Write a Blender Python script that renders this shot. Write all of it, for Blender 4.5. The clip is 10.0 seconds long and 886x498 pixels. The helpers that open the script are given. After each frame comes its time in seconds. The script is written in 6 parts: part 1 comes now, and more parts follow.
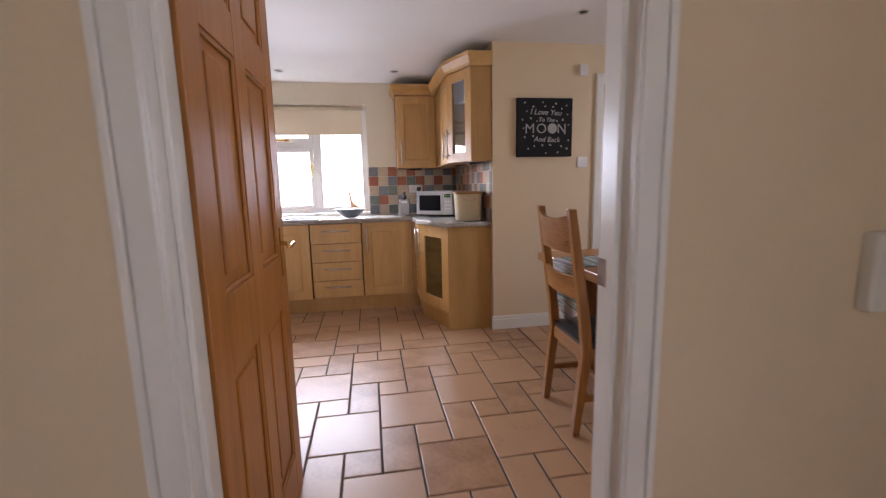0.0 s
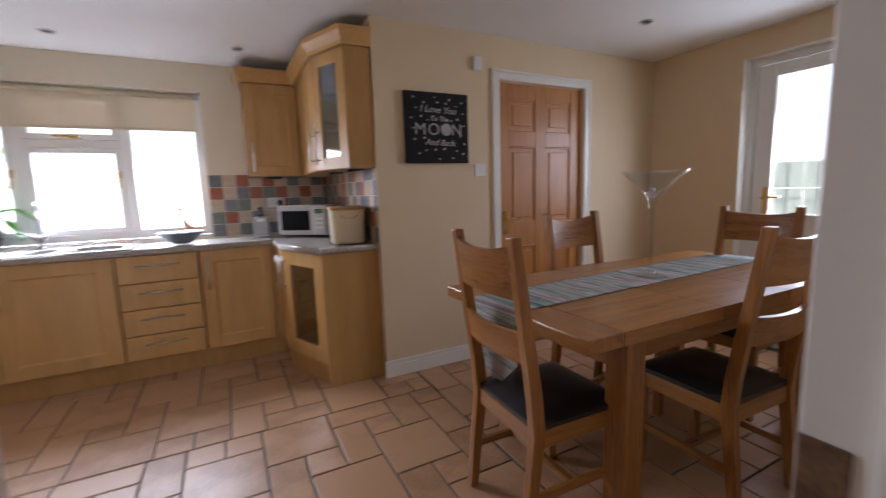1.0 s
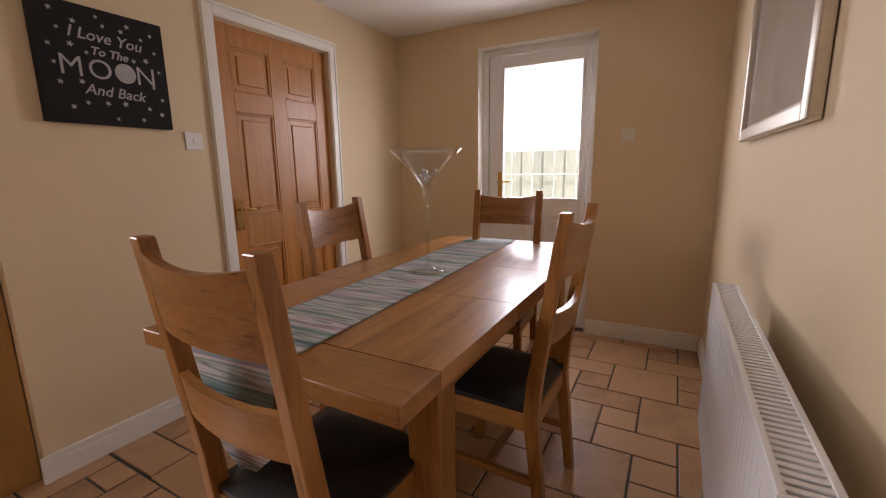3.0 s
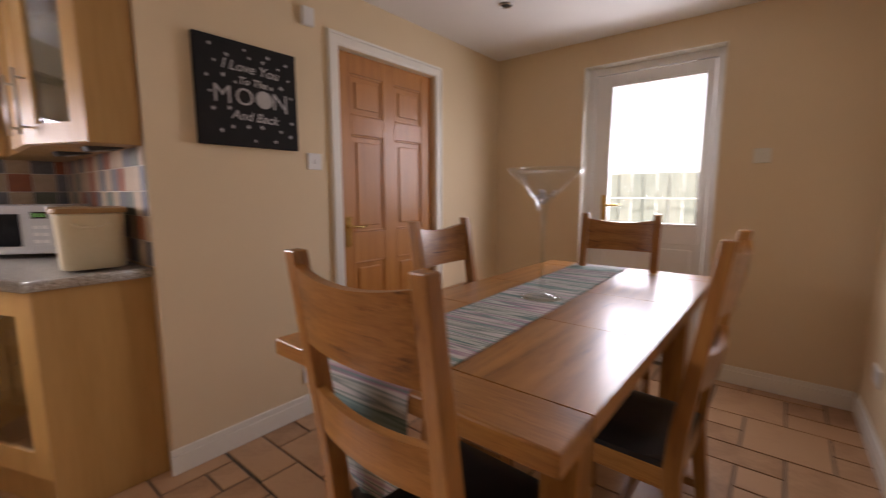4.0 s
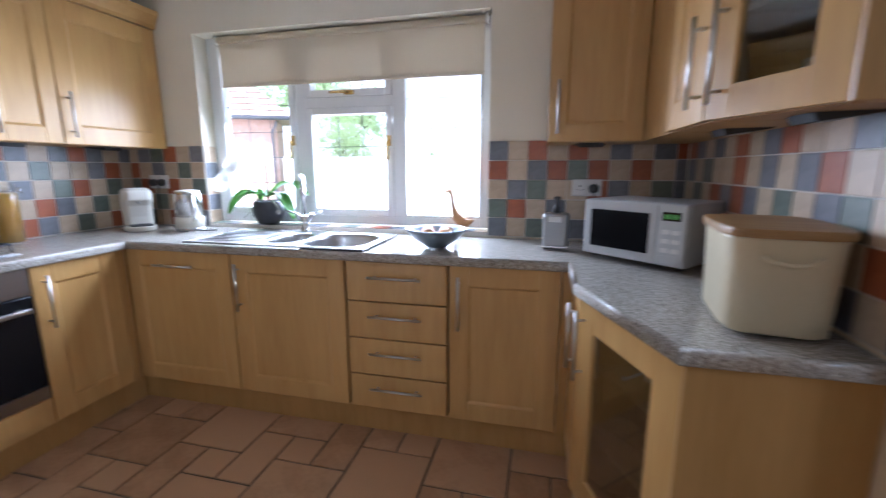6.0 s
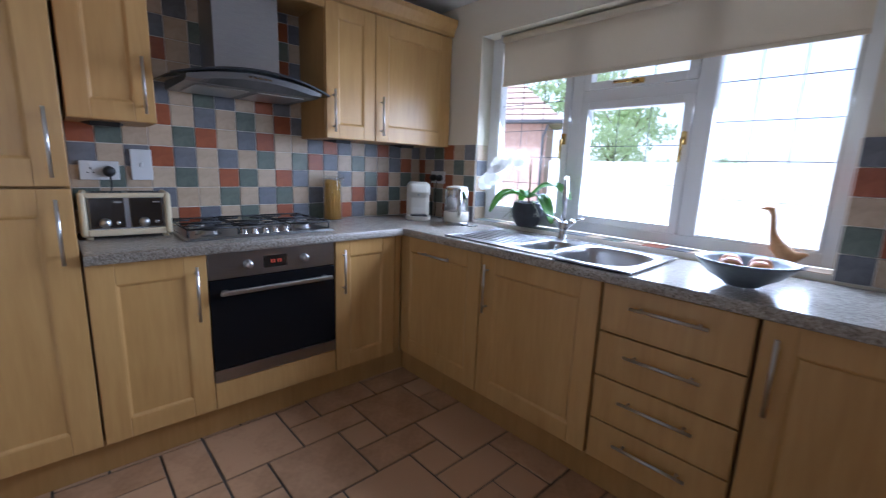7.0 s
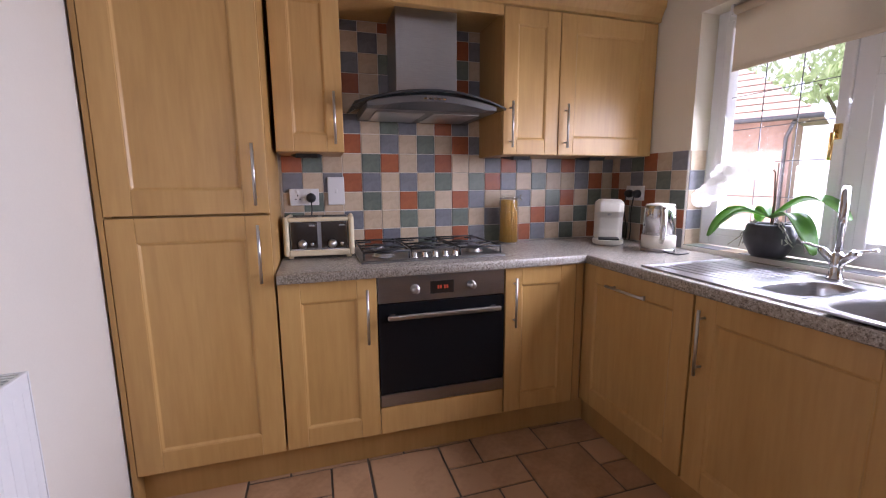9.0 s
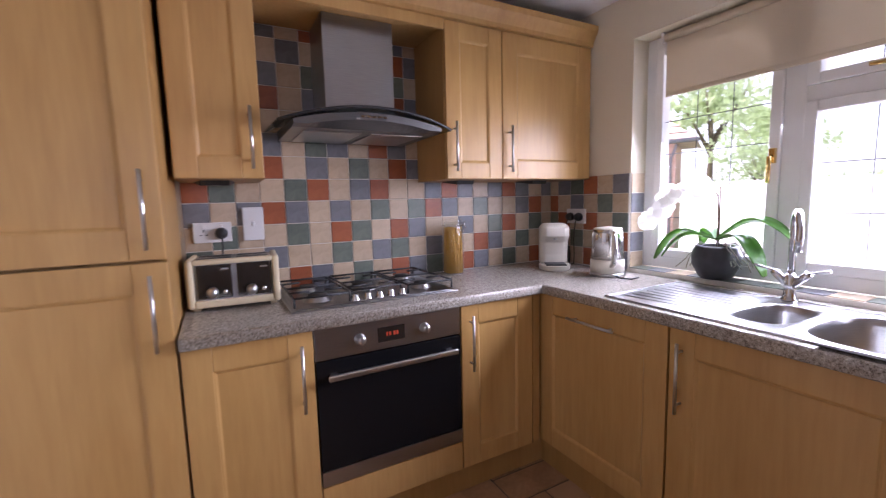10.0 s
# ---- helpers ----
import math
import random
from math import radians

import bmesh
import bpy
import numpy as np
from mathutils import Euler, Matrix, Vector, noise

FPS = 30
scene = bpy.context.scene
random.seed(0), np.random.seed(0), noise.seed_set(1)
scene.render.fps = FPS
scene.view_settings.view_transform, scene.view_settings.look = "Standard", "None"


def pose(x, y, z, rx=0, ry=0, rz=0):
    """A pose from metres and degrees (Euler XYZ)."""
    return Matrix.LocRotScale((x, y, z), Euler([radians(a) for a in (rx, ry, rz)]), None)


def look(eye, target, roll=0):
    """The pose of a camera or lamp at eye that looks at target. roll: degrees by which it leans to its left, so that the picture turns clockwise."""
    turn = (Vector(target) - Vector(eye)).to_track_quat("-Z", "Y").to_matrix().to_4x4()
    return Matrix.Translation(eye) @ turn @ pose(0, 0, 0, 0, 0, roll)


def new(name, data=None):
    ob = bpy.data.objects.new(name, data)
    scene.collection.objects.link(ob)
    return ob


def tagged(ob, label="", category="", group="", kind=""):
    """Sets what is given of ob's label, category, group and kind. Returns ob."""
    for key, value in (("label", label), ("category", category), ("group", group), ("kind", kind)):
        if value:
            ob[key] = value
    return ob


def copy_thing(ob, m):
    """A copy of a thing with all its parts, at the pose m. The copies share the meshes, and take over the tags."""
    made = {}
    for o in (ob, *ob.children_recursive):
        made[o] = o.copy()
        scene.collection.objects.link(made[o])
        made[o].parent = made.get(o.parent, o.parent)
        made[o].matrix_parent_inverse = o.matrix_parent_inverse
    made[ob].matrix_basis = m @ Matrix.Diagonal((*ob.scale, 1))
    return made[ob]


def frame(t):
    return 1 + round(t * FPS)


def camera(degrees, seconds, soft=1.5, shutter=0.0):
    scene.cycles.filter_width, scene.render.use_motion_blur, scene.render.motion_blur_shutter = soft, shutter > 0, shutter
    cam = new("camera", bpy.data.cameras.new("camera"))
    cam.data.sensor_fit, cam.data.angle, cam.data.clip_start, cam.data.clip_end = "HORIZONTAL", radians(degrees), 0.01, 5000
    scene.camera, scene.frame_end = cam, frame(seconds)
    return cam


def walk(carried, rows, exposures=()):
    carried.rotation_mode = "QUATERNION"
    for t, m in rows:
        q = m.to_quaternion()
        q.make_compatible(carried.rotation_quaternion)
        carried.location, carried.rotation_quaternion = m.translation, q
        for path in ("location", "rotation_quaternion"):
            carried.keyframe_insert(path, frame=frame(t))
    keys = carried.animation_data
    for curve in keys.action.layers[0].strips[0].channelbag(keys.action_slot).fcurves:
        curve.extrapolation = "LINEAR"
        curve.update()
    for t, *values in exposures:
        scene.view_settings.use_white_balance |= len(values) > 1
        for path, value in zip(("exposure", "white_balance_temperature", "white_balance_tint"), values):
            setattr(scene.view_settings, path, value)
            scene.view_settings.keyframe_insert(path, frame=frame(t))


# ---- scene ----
# ---------------------------------------------------------------- camera
cam = camera(93.0, 10.0, soft=1.15, shutter=0.4)
PATH = [
    (0, (0.154, 0.484, 1.217), (0.486, 2.432, 0.919), -1.3),
    (0.3, (0.178, 0.713, 1.242), (0.459, 2.671, 0.95), -1.6),
    (0.4, (0.187, 0.797, 1.252), (0.485, 2.753, 0.96), -0.8),
    (0.5, (0.19, 0.842, 1.245), (0.527, 2.792, 0.956), -0.5),
    (1, (0.266, 1.202, 1.25), (1.166, 2.966, 0.973), -1.8),
    (1.5, (0.361, 1.412, 1.242), (1.555, 3.001, 1.017), -1.8),
    (2, (0.532, 1.556, 1.246), (2.025, 2.862, 0.992), -2.8),
    (2.2, (0.579, 1.58, 1.254), (2.203, 2.718, 0.99), -2.2),
    (3.4, (0.599, 1.694, 1.218), (2.33, 2.623, 0.844), -0.4),
    (3.5, (0.596, 1.704, 1.218), (2.325, 2.642, 0.857), -0.1),
    (4, (0.567, 1.822, 1.219), (2.104, 3.074, 0.954), -0.1),
    (4.5, (0.578, 2.096, 1.226), (1.699, 3.725, 0.923), -0.5),
    (5, (0.603, 2.379, 1.238), (1.154, 4.273, 0.904), 0.4),
    (5.2, (0.566, 2.5, 1.225), (0.976, 4.434, 0.921), 0.9),
    (5.5, (0.474, 2.65, 1.231), (0.704, 4.614, 0.934), 0.6),
    (6, (0.454, 2.905, 1.292), (-0.003, 4.815, 0.913), -0.1),
    (6.1, (0.423, 2.94, 1.284), (-0.146, 4.818, 0.897), -1.1),
    (6.2, (0.402, 2.954, 1.301), (-0.322, 4.776, 0.909), 0.1),
    (7.3, (0.216, 3.197, 1.26), (-1.349, 4.388, 0.898), 0.8),
    (7.5, (0.157, 3.209, 1.251), (-1.485, 4.293, 0.888), 0.3),
    (8, (0.092, 3.264, 1.246), (-1.739, 3.979, 0.876), 0.0),
    (8.5, (0.088, 3.317, 1.267), (-1.783, 3.933, 0.918), -0.1),
    (9, (0.084, 3.353, 1.276), (-1.807, 3.927, 0.963), -0.4),
    (9.4, (0.016, 3.355, 1.288), (-1.866, 3.974, 1.01), -0.1),
    (9.5, (-0.007, 3.354, 1.29), (-1.878, 4.014, 1.03), -0.1),
    (10, (-0.195, 3.322, 1.313), (-1.946, 4.261, 1.087), -1.5),
]
EXPOSE = [(0.0, 1.75, 5900, 24), (0.6, 1.45, 5620, 22), (1.0, 1.42, 5700, 20), (1.5, 1.55, 6050, 24), (2.5, 1.55, 6600, 27), (3.5, 1.55, 6800, 27), (4.5, 1.58, 6300, 26), (5.5, 1.75, 5350, 17), (6.2, 1.22, 5000, 15), (7.4, 0.58, 4950, 18), (8.2, 0.65, 5450, 25), (9.0, 0.96, 5900, 31), (10.0, 1.05, 5800, 33)]
walk(cam, [(t, look(eye, target, roll)) for t, eye, target, roll in PATH], EXPOSE)

# ---------------------------------------------------------------- light
SUN_ELEV, SUN_ROT = 45, 160
world = bpy.data.worlds.new("world")
scene.world = world
world.use_nodes = True
wn, wl = world.node_tree.nodes, world.node_tree.links
sky = wn.new("ShaderNodeTexSky")
sky.sky_type, sky.sun_disc = "NISHITA", False
sky.sun_elevation, sky.sun_rotation = radians(SUN_ELEV), radians(SUN_ROT)
sky.air_density, sky.dust_density = 1.0, 1.5
wn["Background"].inputs["Strength"].default_value = 0.15
haze = wn.new("ShaderNodeHueSaturation")      # thin bright haze, so the sky is pale
haze.inputs["Saturation"].default_value, haze.inputs["Value"].default_value = 0.3, 1.25
wl.new(sky.outputs[0], haze.inputs["Color"])
wl.new(haze.outputs[0], wn["Background"].inputs["Color"])
sun = new("sun", bpy.data.lights.new("sun", "SUN"))
sun.data.energy, sun.data.angle, sun.data.color = 5.0, radians(6), (1.0, 0.95, 0.88)
sun.rotation_euler = (radians(45), 0, radians(-20))


def opening_light(name, m, w, h, watts, colour, spread=180):
    d = bpy.data.lights.new(name, "AREA")
    d.shape, d.size, d.size_y, d.energy, d.color = "RECTANGLE", w, h, watts, colour
    d.spread = radians(spread)
    ob = new(name, d)
    ob.matrix_world = m
    return ob


opening_light("window_skylight", look((-0.74, 5.44, 1.40), (-0.74, 3.6, 0.20)), 1.7, 0.85, 31, (0.90, 0.955, 1.0), 140)
opening_light("door_skylight", look((3.92, 2.58, 1.50), (1.0, 2.5, 0.5)), 0.56, 0.95, 6.0, (0.88, 0.95, 1.0), 165)
# Added hall fill, shining from an invented opening in the unseen south wall.
opening_light("hall_fill_light", look((0.4, -0.96, 1.5), (0.4, 2.0, 1.2)), 0.45, 1.2, 0.6, (0.95, 0.97, 1.0))


# ---------------------------------------------------------------- materials
def material(name, rough=0.5, metal=0.0):
    m = bpy.data.materials.new(name)
    m.use_nodes = True
    b = m.node_tree.nodes["Principled BSDF"]
    b.inputs["Roughness"].default_value, b.inputs["Metallic"].default_value = rough, metal
    return m, m.node_tree.nodes, m.node_tree.links, b


def ramp(nodes, stops):
    r = nodes.new("ShaderNodeValToRGB")
    while len(r.color_ramp.elements) < len(stops):
        r.color_ramp.elements.new(0.5)
    for e, (p, c) in zip(r.color_ramp.elements, stops):
        e.position, e.color = p, (*c, 1)
    return r


def coords(nodes, links, scale=(1, 1, 1), kind="Object"):
    tc, mp = nodes.new("ShaderNodeTexCoord"), nodes.new("ShaderNodeMapping")
    mp.inputs["Scale"].default_value = scale
    links.new(tc.outputs[kind], mp.inputs["Vector"])
    return mp.outputs["Vector"]


def noise_tex(nodes, links, vec, scale, detail=4, rough=0.55, distortion=0.0):
    n = nodes.new("ShaderNodeTexNoise")
    n.inputs["Scale"].default_value, n.inputs["Detail"].default_value = scale, detail
    n.inputs["Roughness"].default_value, n.inputs["Distortion"].default_value = rough, distortion
    links.new(vec, n.inputs["Vector"])
    return n.outputs["Fac"]


def bump(nodes, links, b, height, strength, distance):
    u = nodes.new("ShaderNodeBump")
    u.inputs["Strength"].default_value, u.inputs["Distance"].default_value = strength, distance
    links.new(height, u.inputs["Height"])
    links.new(u.outputs["Normal"], b.inputs["Normal"])


def mottled(name, dark, light, rough=0.6, scale=6, fine=60, bumpy=0.15, dist=0.002, metal=0.0, per_object=0.0):
    """Two scales of mottling between two colours, with a fine relief."""
    m, n, l, b = material(name, rough, metal)
    v = coords(n, l)
    a, f = noise_tex(n, l, v, scale), noise_tex(n, l, v, fine)
    mx = n.new("ShaderNodeMath")
    mx.operation = "MULTIPLY_ADD"
    l.new(f, mx.inputs[0])
    mx.inputs[1].default_value = 0.4
    l.new(a, mx.inputs[2])
    src = mx.outputs[0]
    if per_object:
        oi, ad = n.new("ShaderNodeObjectInfo"), n.new("ShaderNodeMath")
        ad.operation = "MULTIPLY_ADD"
        l.new(oi.outputs["Random"], ad.inputs[0])
        ad.inputs[1].default_value = per_object
        l.new(src, ad.inputs[2])
        src = ad.outputs[0]
    r = ramp(n, [(0.42, dark), (0.95 + per_object * 0.6, light)])
    l.new(src, r.inputs["Fac"])
    l.new(r.outputs["Color"], b.inputs["Base Color"])
    if bumpy:
        bump(n, l, b, f, bumpy, dist)
    return m


def wood(name, dark, mid, light, rough=0.4, grain=(1, 1, 1), scale=3.0, per_object=0.3, bumpy=0.08, knots=False, coat=0.0):
    """Long-grained wood: grain gives the stretch of the noise along each axis."""
    m, n, l, b = material(name, rough)
    v = coords(n, l, grain)
    oi, off = n.new("ShaderNodeObjectInfo"), n.new("ShaderNodeVectorMath")
    off.operation = "MULTIPLY_ADD"
    comb = n.new("ShaderNodeCombineXYZ")
    for k in range(3):
        l.new(oi.outputs["Random"], comb.inputs[k])
    l.new(comb.outputs[0], off.inputs[0])
    off.inputs[1].default_value = (17.0, 31.0, 23.0)
    l.new(v, off.inputs[2])
    a = noise_tex(n, l, off.outputs[0], scale, 5, 0.6, 0.6)
    f = noise_tex(n, l, off.outputs[0], scale * 9, 3, 0.5)
    mx = n.new("ShaderNodeMath")
    mx.operation = "MULTIPLY_ADD"
    l.new(f, mx.inputs[0])
    mx.inputs[1].default_value = 0.45
    l.new(a, mx.inputs[2])
    ad = n.new("ShaderNodeMath")
    ad.operation = "MULTIPLY_ADD"
    l.new(oi.outputs["Random"], ad.inputs[0])
    ad.inputs[1].default_value = per_object * 0.4
    l.new(mx.outputs[0], ad.inputs[2])
    r = ramp(n, [(0.4, dark), (0.68, mid), (1.0, light)])
    l.new(ad.outputs[0], r.inputs["Fac"])
    if knots:
        sk = noise_tex(n, l, off.outputs[0], scale * 1.6, 6, 0.7, 1.2)
        rs = ramp(n, [(0.31, (0.30, 0.24, 0.20)), (0.37, (0.76, 0.72, 0.68)), (0.43, (1, 1, 1))])
        mm = n.new("ShaderNodeMix")
        mm.data_type, mm.blend_type = "RGBA", "MULTIPLY"
        mm.inputs["Factor"].default_value = 1.0
        l.new(sk, rs.inputs["Fac"])
        l.new(r.outputs["Color"], mm.inputs[6])
        l.new(rs.outputs["Color"], mm.inputs[7])
        l.new(mm.outputs[2], b.inputs["Base Color"])
    else:
        l.new(r.outputs["Color"], b.inputs["Base Color"])
    b.inputs["Coat Weight"].default_value = coat
    b.inputs["Coat Roughness"].default_value = 0.12
    if bumpy:
        bump(n, l, b, f, bumpy, 0.001)
    return m


def glass(name, tint=(1, 1, 1), gloss=0.8):
    """Thin glass: clear straight through, with a surface gloss that grows at a glancing angle."""
    m, n, l, b = material(name)
    n.remove(b)
    tr, gl, mx, lw, pw, ml = n.new("ShaderNodeBsdfTransparent"), n.new("ShaderNodeBsdfGlossy"), n.new("ShaderNodeMixShader"), n.new("ShaderNodeLayerWeight"), n.new("ShaderNodeMath"), n.new("ShaderNodeMath")
    tr.inputs["Color"].default_value = (*tint, 1)
    gl.inputs["Roughness"].default_value, gl.inputs["Color"].default_value = 0.02, (1, 1, 1, 1)
    lw.inputs["Blend"].default_value = 0.5
    pw.operation, ml.operation = "POWER", "MULTIPLY_ADD"
    pw.inputs[1].default_value = 3.5
    ml.inputs[1].default_value, ml.inputs[2].default_value = 0.85 * gloss, 0.04 * gloss
    l.new(lw.outputs["Facing"], pw.inputs[0])
    l.new(pw.outputs[0], ml.inputs[0])
    l.new(ml.outputs[0], mx.inputs["Fac"])
    l.new(tr.outputs[0], mx.inputs[1])
    l.new(gl.outputs[0], mx.inputs[2])
    l.new(mx.outputs[0], n["Material Output"].inputs["Surface"])
    return m


def plain(name, colour, rough=0.5, metal=0.0):
    m, n, l, b = material(name, rough, metal)
    b.inputs["Base Color"].default_value = (*colour, 1)
    return m


def brushed(name, colour, rough=0.3):
    m, n, l, b = material(name, rough, 1.0)
    v = coords(n, l, (4, 4, 300))
    f = noise_tex(n, l, v, 4, 2)
    r = ramp(n, [(0.3, tuple(c * 0.8 for c in colour)), (0.7, colour)])
    l.new(f, r.inputs["Fac"])
    l.new(r.outputs["Color"], b.inputs["Base Color"])
    bump(n, l, b, f, 0.05, 0.0005)
    return m


M = {}
M["wall"] = mottled("cream_wall_paint", (0.685, 0.545, 0.35), (0.73, 0.585, 0.385), 0.75, 1.2, 150, 0.16, 0.0012)
# West and north kitchen walls, paler than the cream elsewhere.
M["kitchen_wall"] = mottled("paler_cream_wall", (0.70, 0.635, 0.50), (0.75, 0.685, 0.55), 0.75, 1.2, 150, 0.16, 0.0012)
# Alcove wall colour, paler and greyer than the cream walls.
M["pale_wall"] = mottled("off_white_alcove_wall", (0.66, 0.62, 0.54), (0.71, 0.67, 0.59), 0.75, 1.5, 180, 0.14, 0.001)
M["ceiling"] = mottled("white_ceiling_paint", (0.78, 0.77, 0.75), (0.83, 0.82, 0.80), 0.85, 2, 200, 0.08, 0.001)
M["white"] = mottled("white_gloss_paint", (0.76, 0.735, 0.66), (0.82, 0.795, 0.72), 0.3, 3, 40, 0.02, 0.001)
M["upvc"] = plain("white_upvc", (0.82, 0.82, 0.80), 0.25)
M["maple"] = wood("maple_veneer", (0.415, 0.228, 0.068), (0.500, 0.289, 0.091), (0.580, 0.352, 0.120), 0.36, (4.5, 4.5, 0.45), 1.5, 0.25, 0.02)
# Darker tone of the same maple, for carcasses, sides, ends, posts and plinths.
M["maple_dark"] = wood("maple_veneer_darker", (0.325, 0.173, 0.048), (0.395, 0.218, 0.064), (0.460, 0.263, 0.085), 0.42, (4.5, 4.5, 0.45), 1.5, 0.2, 0.02)
M["oak_v"] = wood("oak_vertical_grain", (0.103, 0.038, 0.009), (0.262, 0.104, 0.020), (0.405, 0.180, 0.043), 0.34, (9, 9, 0.7), 2.0, 0.35, 0.12, knots=True, coat=0.15)
M["oak_x"] = wood("oak_long_grain", (0.103, 0.038, 0.009), (0.262, 0.104, 0.020), (0.405, 0.180, 0.043), 0.34, (0.7, 9, 9), 2.0, 0.35, 0.12, knots=True, coat=0.15)
M["oak_y"] = wood("oak_cross_grain", (0.103, 0.038, 0.009), (0.262, 0.104, 0.020), (0.405, 0.180, 0.043), 0.34, (9, 0.7, 9), 2.0, 0.35, 0.12, knots=True, coat=0.15)
M["door_oak"] = wood("stained_door_oak", (0.28, 0.098, 0.015), (0.41, 0.158, 0.027), (0.49, 0.208, 0.042), 0.42, (12, 12, 0.6), 2.4, 0.15, 0.06, coat=0.1)
M["lid_wood"] = wood("lid_wood", (0.20, 0.10, 0.03), (0.31, 0.17, 0.055), (0.39, 0.23, 0.085), 0.45, (1, 8, 8), 3, 0.2, 0.06)
M["grout"] = mottled("floor_grout", (0.075, 0.062, 0.05), (0.13, 0.11, 0.09), 0.9, 8, 90, 0.3, 0.002)
M["tile_grout"] = mottled("pale_wall_grout", (0.66, 0.62, 0.55), (0.74, 0.70, 0.63), 0.85, 8, 90, 0.2, 0.001)
M["floor_tile"] = mottled("terracotta_floor_tile", (0.25, 0.124, 0.054), (0.47, 0.280, 0.152), 0.36, 6, 45, 0.3, 0.0015, per_object=0.5)
M["t_w"] = mottled("cream_wall_tile", (0.37, 0.270, 0.170), (0.56, 0.435, 0.30), 0.35, 16, 90, 0.2, 0.001, per_object=0.25)
M["t_b"] = mottled("slate_blue_wall_tile", (0.085, 0.088, 0.102), (0.19, 0.192, 0.21), 0.35, 16, 90, 0.2, 0.001, per_object=0.25)
M["t_g"] = mottled("sage_grey_wall_tile", (0.065, 0.085, 0.068), (0.17, 0.195, 0.155), 0.35, 16, 90, 0.2, 0.001, per_object=0.25)
M["t_o"] = mottled("terracotta_wall_tile", (0.21, 0.050, 0.017), (0.36, 0.105, 0.038), 0.35, 16, 90, 0.2, 0.001, per_object=0.25)
M["worktop"] = None
M["steel"] = brushed("brushed_steel", (0.42, 0.42, 0.42), 0.28)
M["sink_steel"] = brushed("satin_sink_steel", (0.52, 0.52, 0.52), 0.28)
M["hood_steel"] = brushed("grey_hood_steel", (0.26, 0.26, 0.265), 0.32)
M["nickel"] = plain("satin_nickel", (0.58, 0.57, 0.55), 0.28, 1.0)
M["chrome"] = plain("polished_chrome", (0.62, 0.62, 0.63), 0.12, 1.0)
M["brass"] = plain("polished_brass", (0.72, 0.52, 0.20), 0.2, 1.0)
M["worn_bronze"] = mottled("worn_bronze", (0.10, 0.06, 0.035), (0.28, 0.18, 0.10), 0.55, 30, 120, 0.3, 0.001, metal=0.5)
M["black_glass"] = plain("black_oven_glass", (0.008, 0.008, 0.009), 0.07)
M["black_glass"].node_tree.nodes["Principled BSDF"].inputs["Specular IOR Level"].default_value = 0.22
M["dark_steel"] = plain("dark_polished_steel", (0.10, 0.09, 0.08), 0.14, 0.85)
M["black"] = mottled("black_plastic", (0.012, 0.012, 0.012), (0.03, 0.03, 0.03), 0.4, 10, 80, 0.05)
M["iron"] = mottled("black_cast_iron", (0.01, 0.01, 0.01), (0.03, 0.03, 0.03), 0.5, 20, 150, 0.2)
M["leather"] = mottled("black_leather", (0.010, 0.009, 0.009), (0.022, 0.020, 0.019), 0.38, 12, 180, 0.3, 0.001)
M["glass"] = glass("clear_glass", (0.97, 0.98, 0.98), 0.55)
# The pane's dark tint stands in for shade inside the glazed cabinets.
M["pane_glass"] = glass("shade_tinted_cabinet_glass", (0.68, 0.70, 0.68), 2.0)
M["vase_glass"] = glass("vase_glass", (0.95, 0.96, 0.96), 0.6)
M["window_glass"] = glass("window_glass", (1, 1, 1), 0.5)
M["grey_glass"] = glass("hood_glass", (0.55, 0.60, 0.60))
M["cream_enamel"] = mottled("cream_enamel", (0.66, 0.56, 0.36), (0.72, 0.62, 0.42), 0.3, 5, 60, 0.03)
M["white_plastic"] = plain("white_plastic", (0.74, 0.73, 0.71), 0.35)
M["ivory"] = plain("ivory_plastic", (0.70, 0.67, 0.58), 0.3)
M["off_white"] = mottled("off_white_enamel", (0.66, 0.62, 0.53), (0.71, 0.67, 0.58), 0.28, 6, 60, 0.03)
M["silver_plastic"] = mottled("silver_plastic", (0.50, 0.51, 0.52), (0.58, 0.59, 0.60), 0.3, 8, 90, 0.03, metal=0.35)
M["blind"] = mottled("beige_blind_fabric", (0.72, 0.63, 0.48), (0.78, 0.69, 0.54), 0.9, 4, 300, 0.2, 0.0006)
M["pot"] = mottled("dark_glazed_pot", (0.015, 0.015, 0.018), (0.05, 0.05, 0.055), 0.35, 9, 40, 0.1)
M["leaf"] = mottled("orchid_leaf", (0.045, 0.13, 0.025), (0.11, 0.25, 0.05), 0.35, 8, 60, 0.1)
M["petal"] = mottled("white_petal", (0.80, 0.79, 0.77), (0.86, 0.85, 0.83), 0.6, 20, 90, 0.05)


def translucent(m, amount, colour):
    n, l = m.node_tree.nodes, m.node_tree.links
    b = n["Principled BSDF"]
    t, mx = n.new("ShaderNodeBsdfTranslucent"), n.new("ShaderNodeMixShader")
    t.inputs["Color"].default_value = (*colour, 1)
    mx.inputs["Fac"].default_value = amount
    l.new(b.outputs[0], mx.inputs[1])
    l.new(t.outputs[0], mx.inputs[2])
    l.new(mx.outputs[0], n["Material Output"].inputs["Surface"])


translucent(M["blind"], 0.26, (0.86, 0.80, 0.68))
translucent(M["petal"], 0.35, (0.9, 0.88, 0.84))
translucent(M["leaf"], 0.35, (0.25, 0.50, 0.08))
M["root"] = mottled("aerial_root", (0.28, 0.27, 0.22), (0.42, 0.41, 0.34), 0.7, 20, 90, 0.1)
M["stem"] = mottled("brown_stem", (0.10, 0.06, 0.035), (0.17, 0.11, 0.06), 0.6, 20, 90, 0.1)
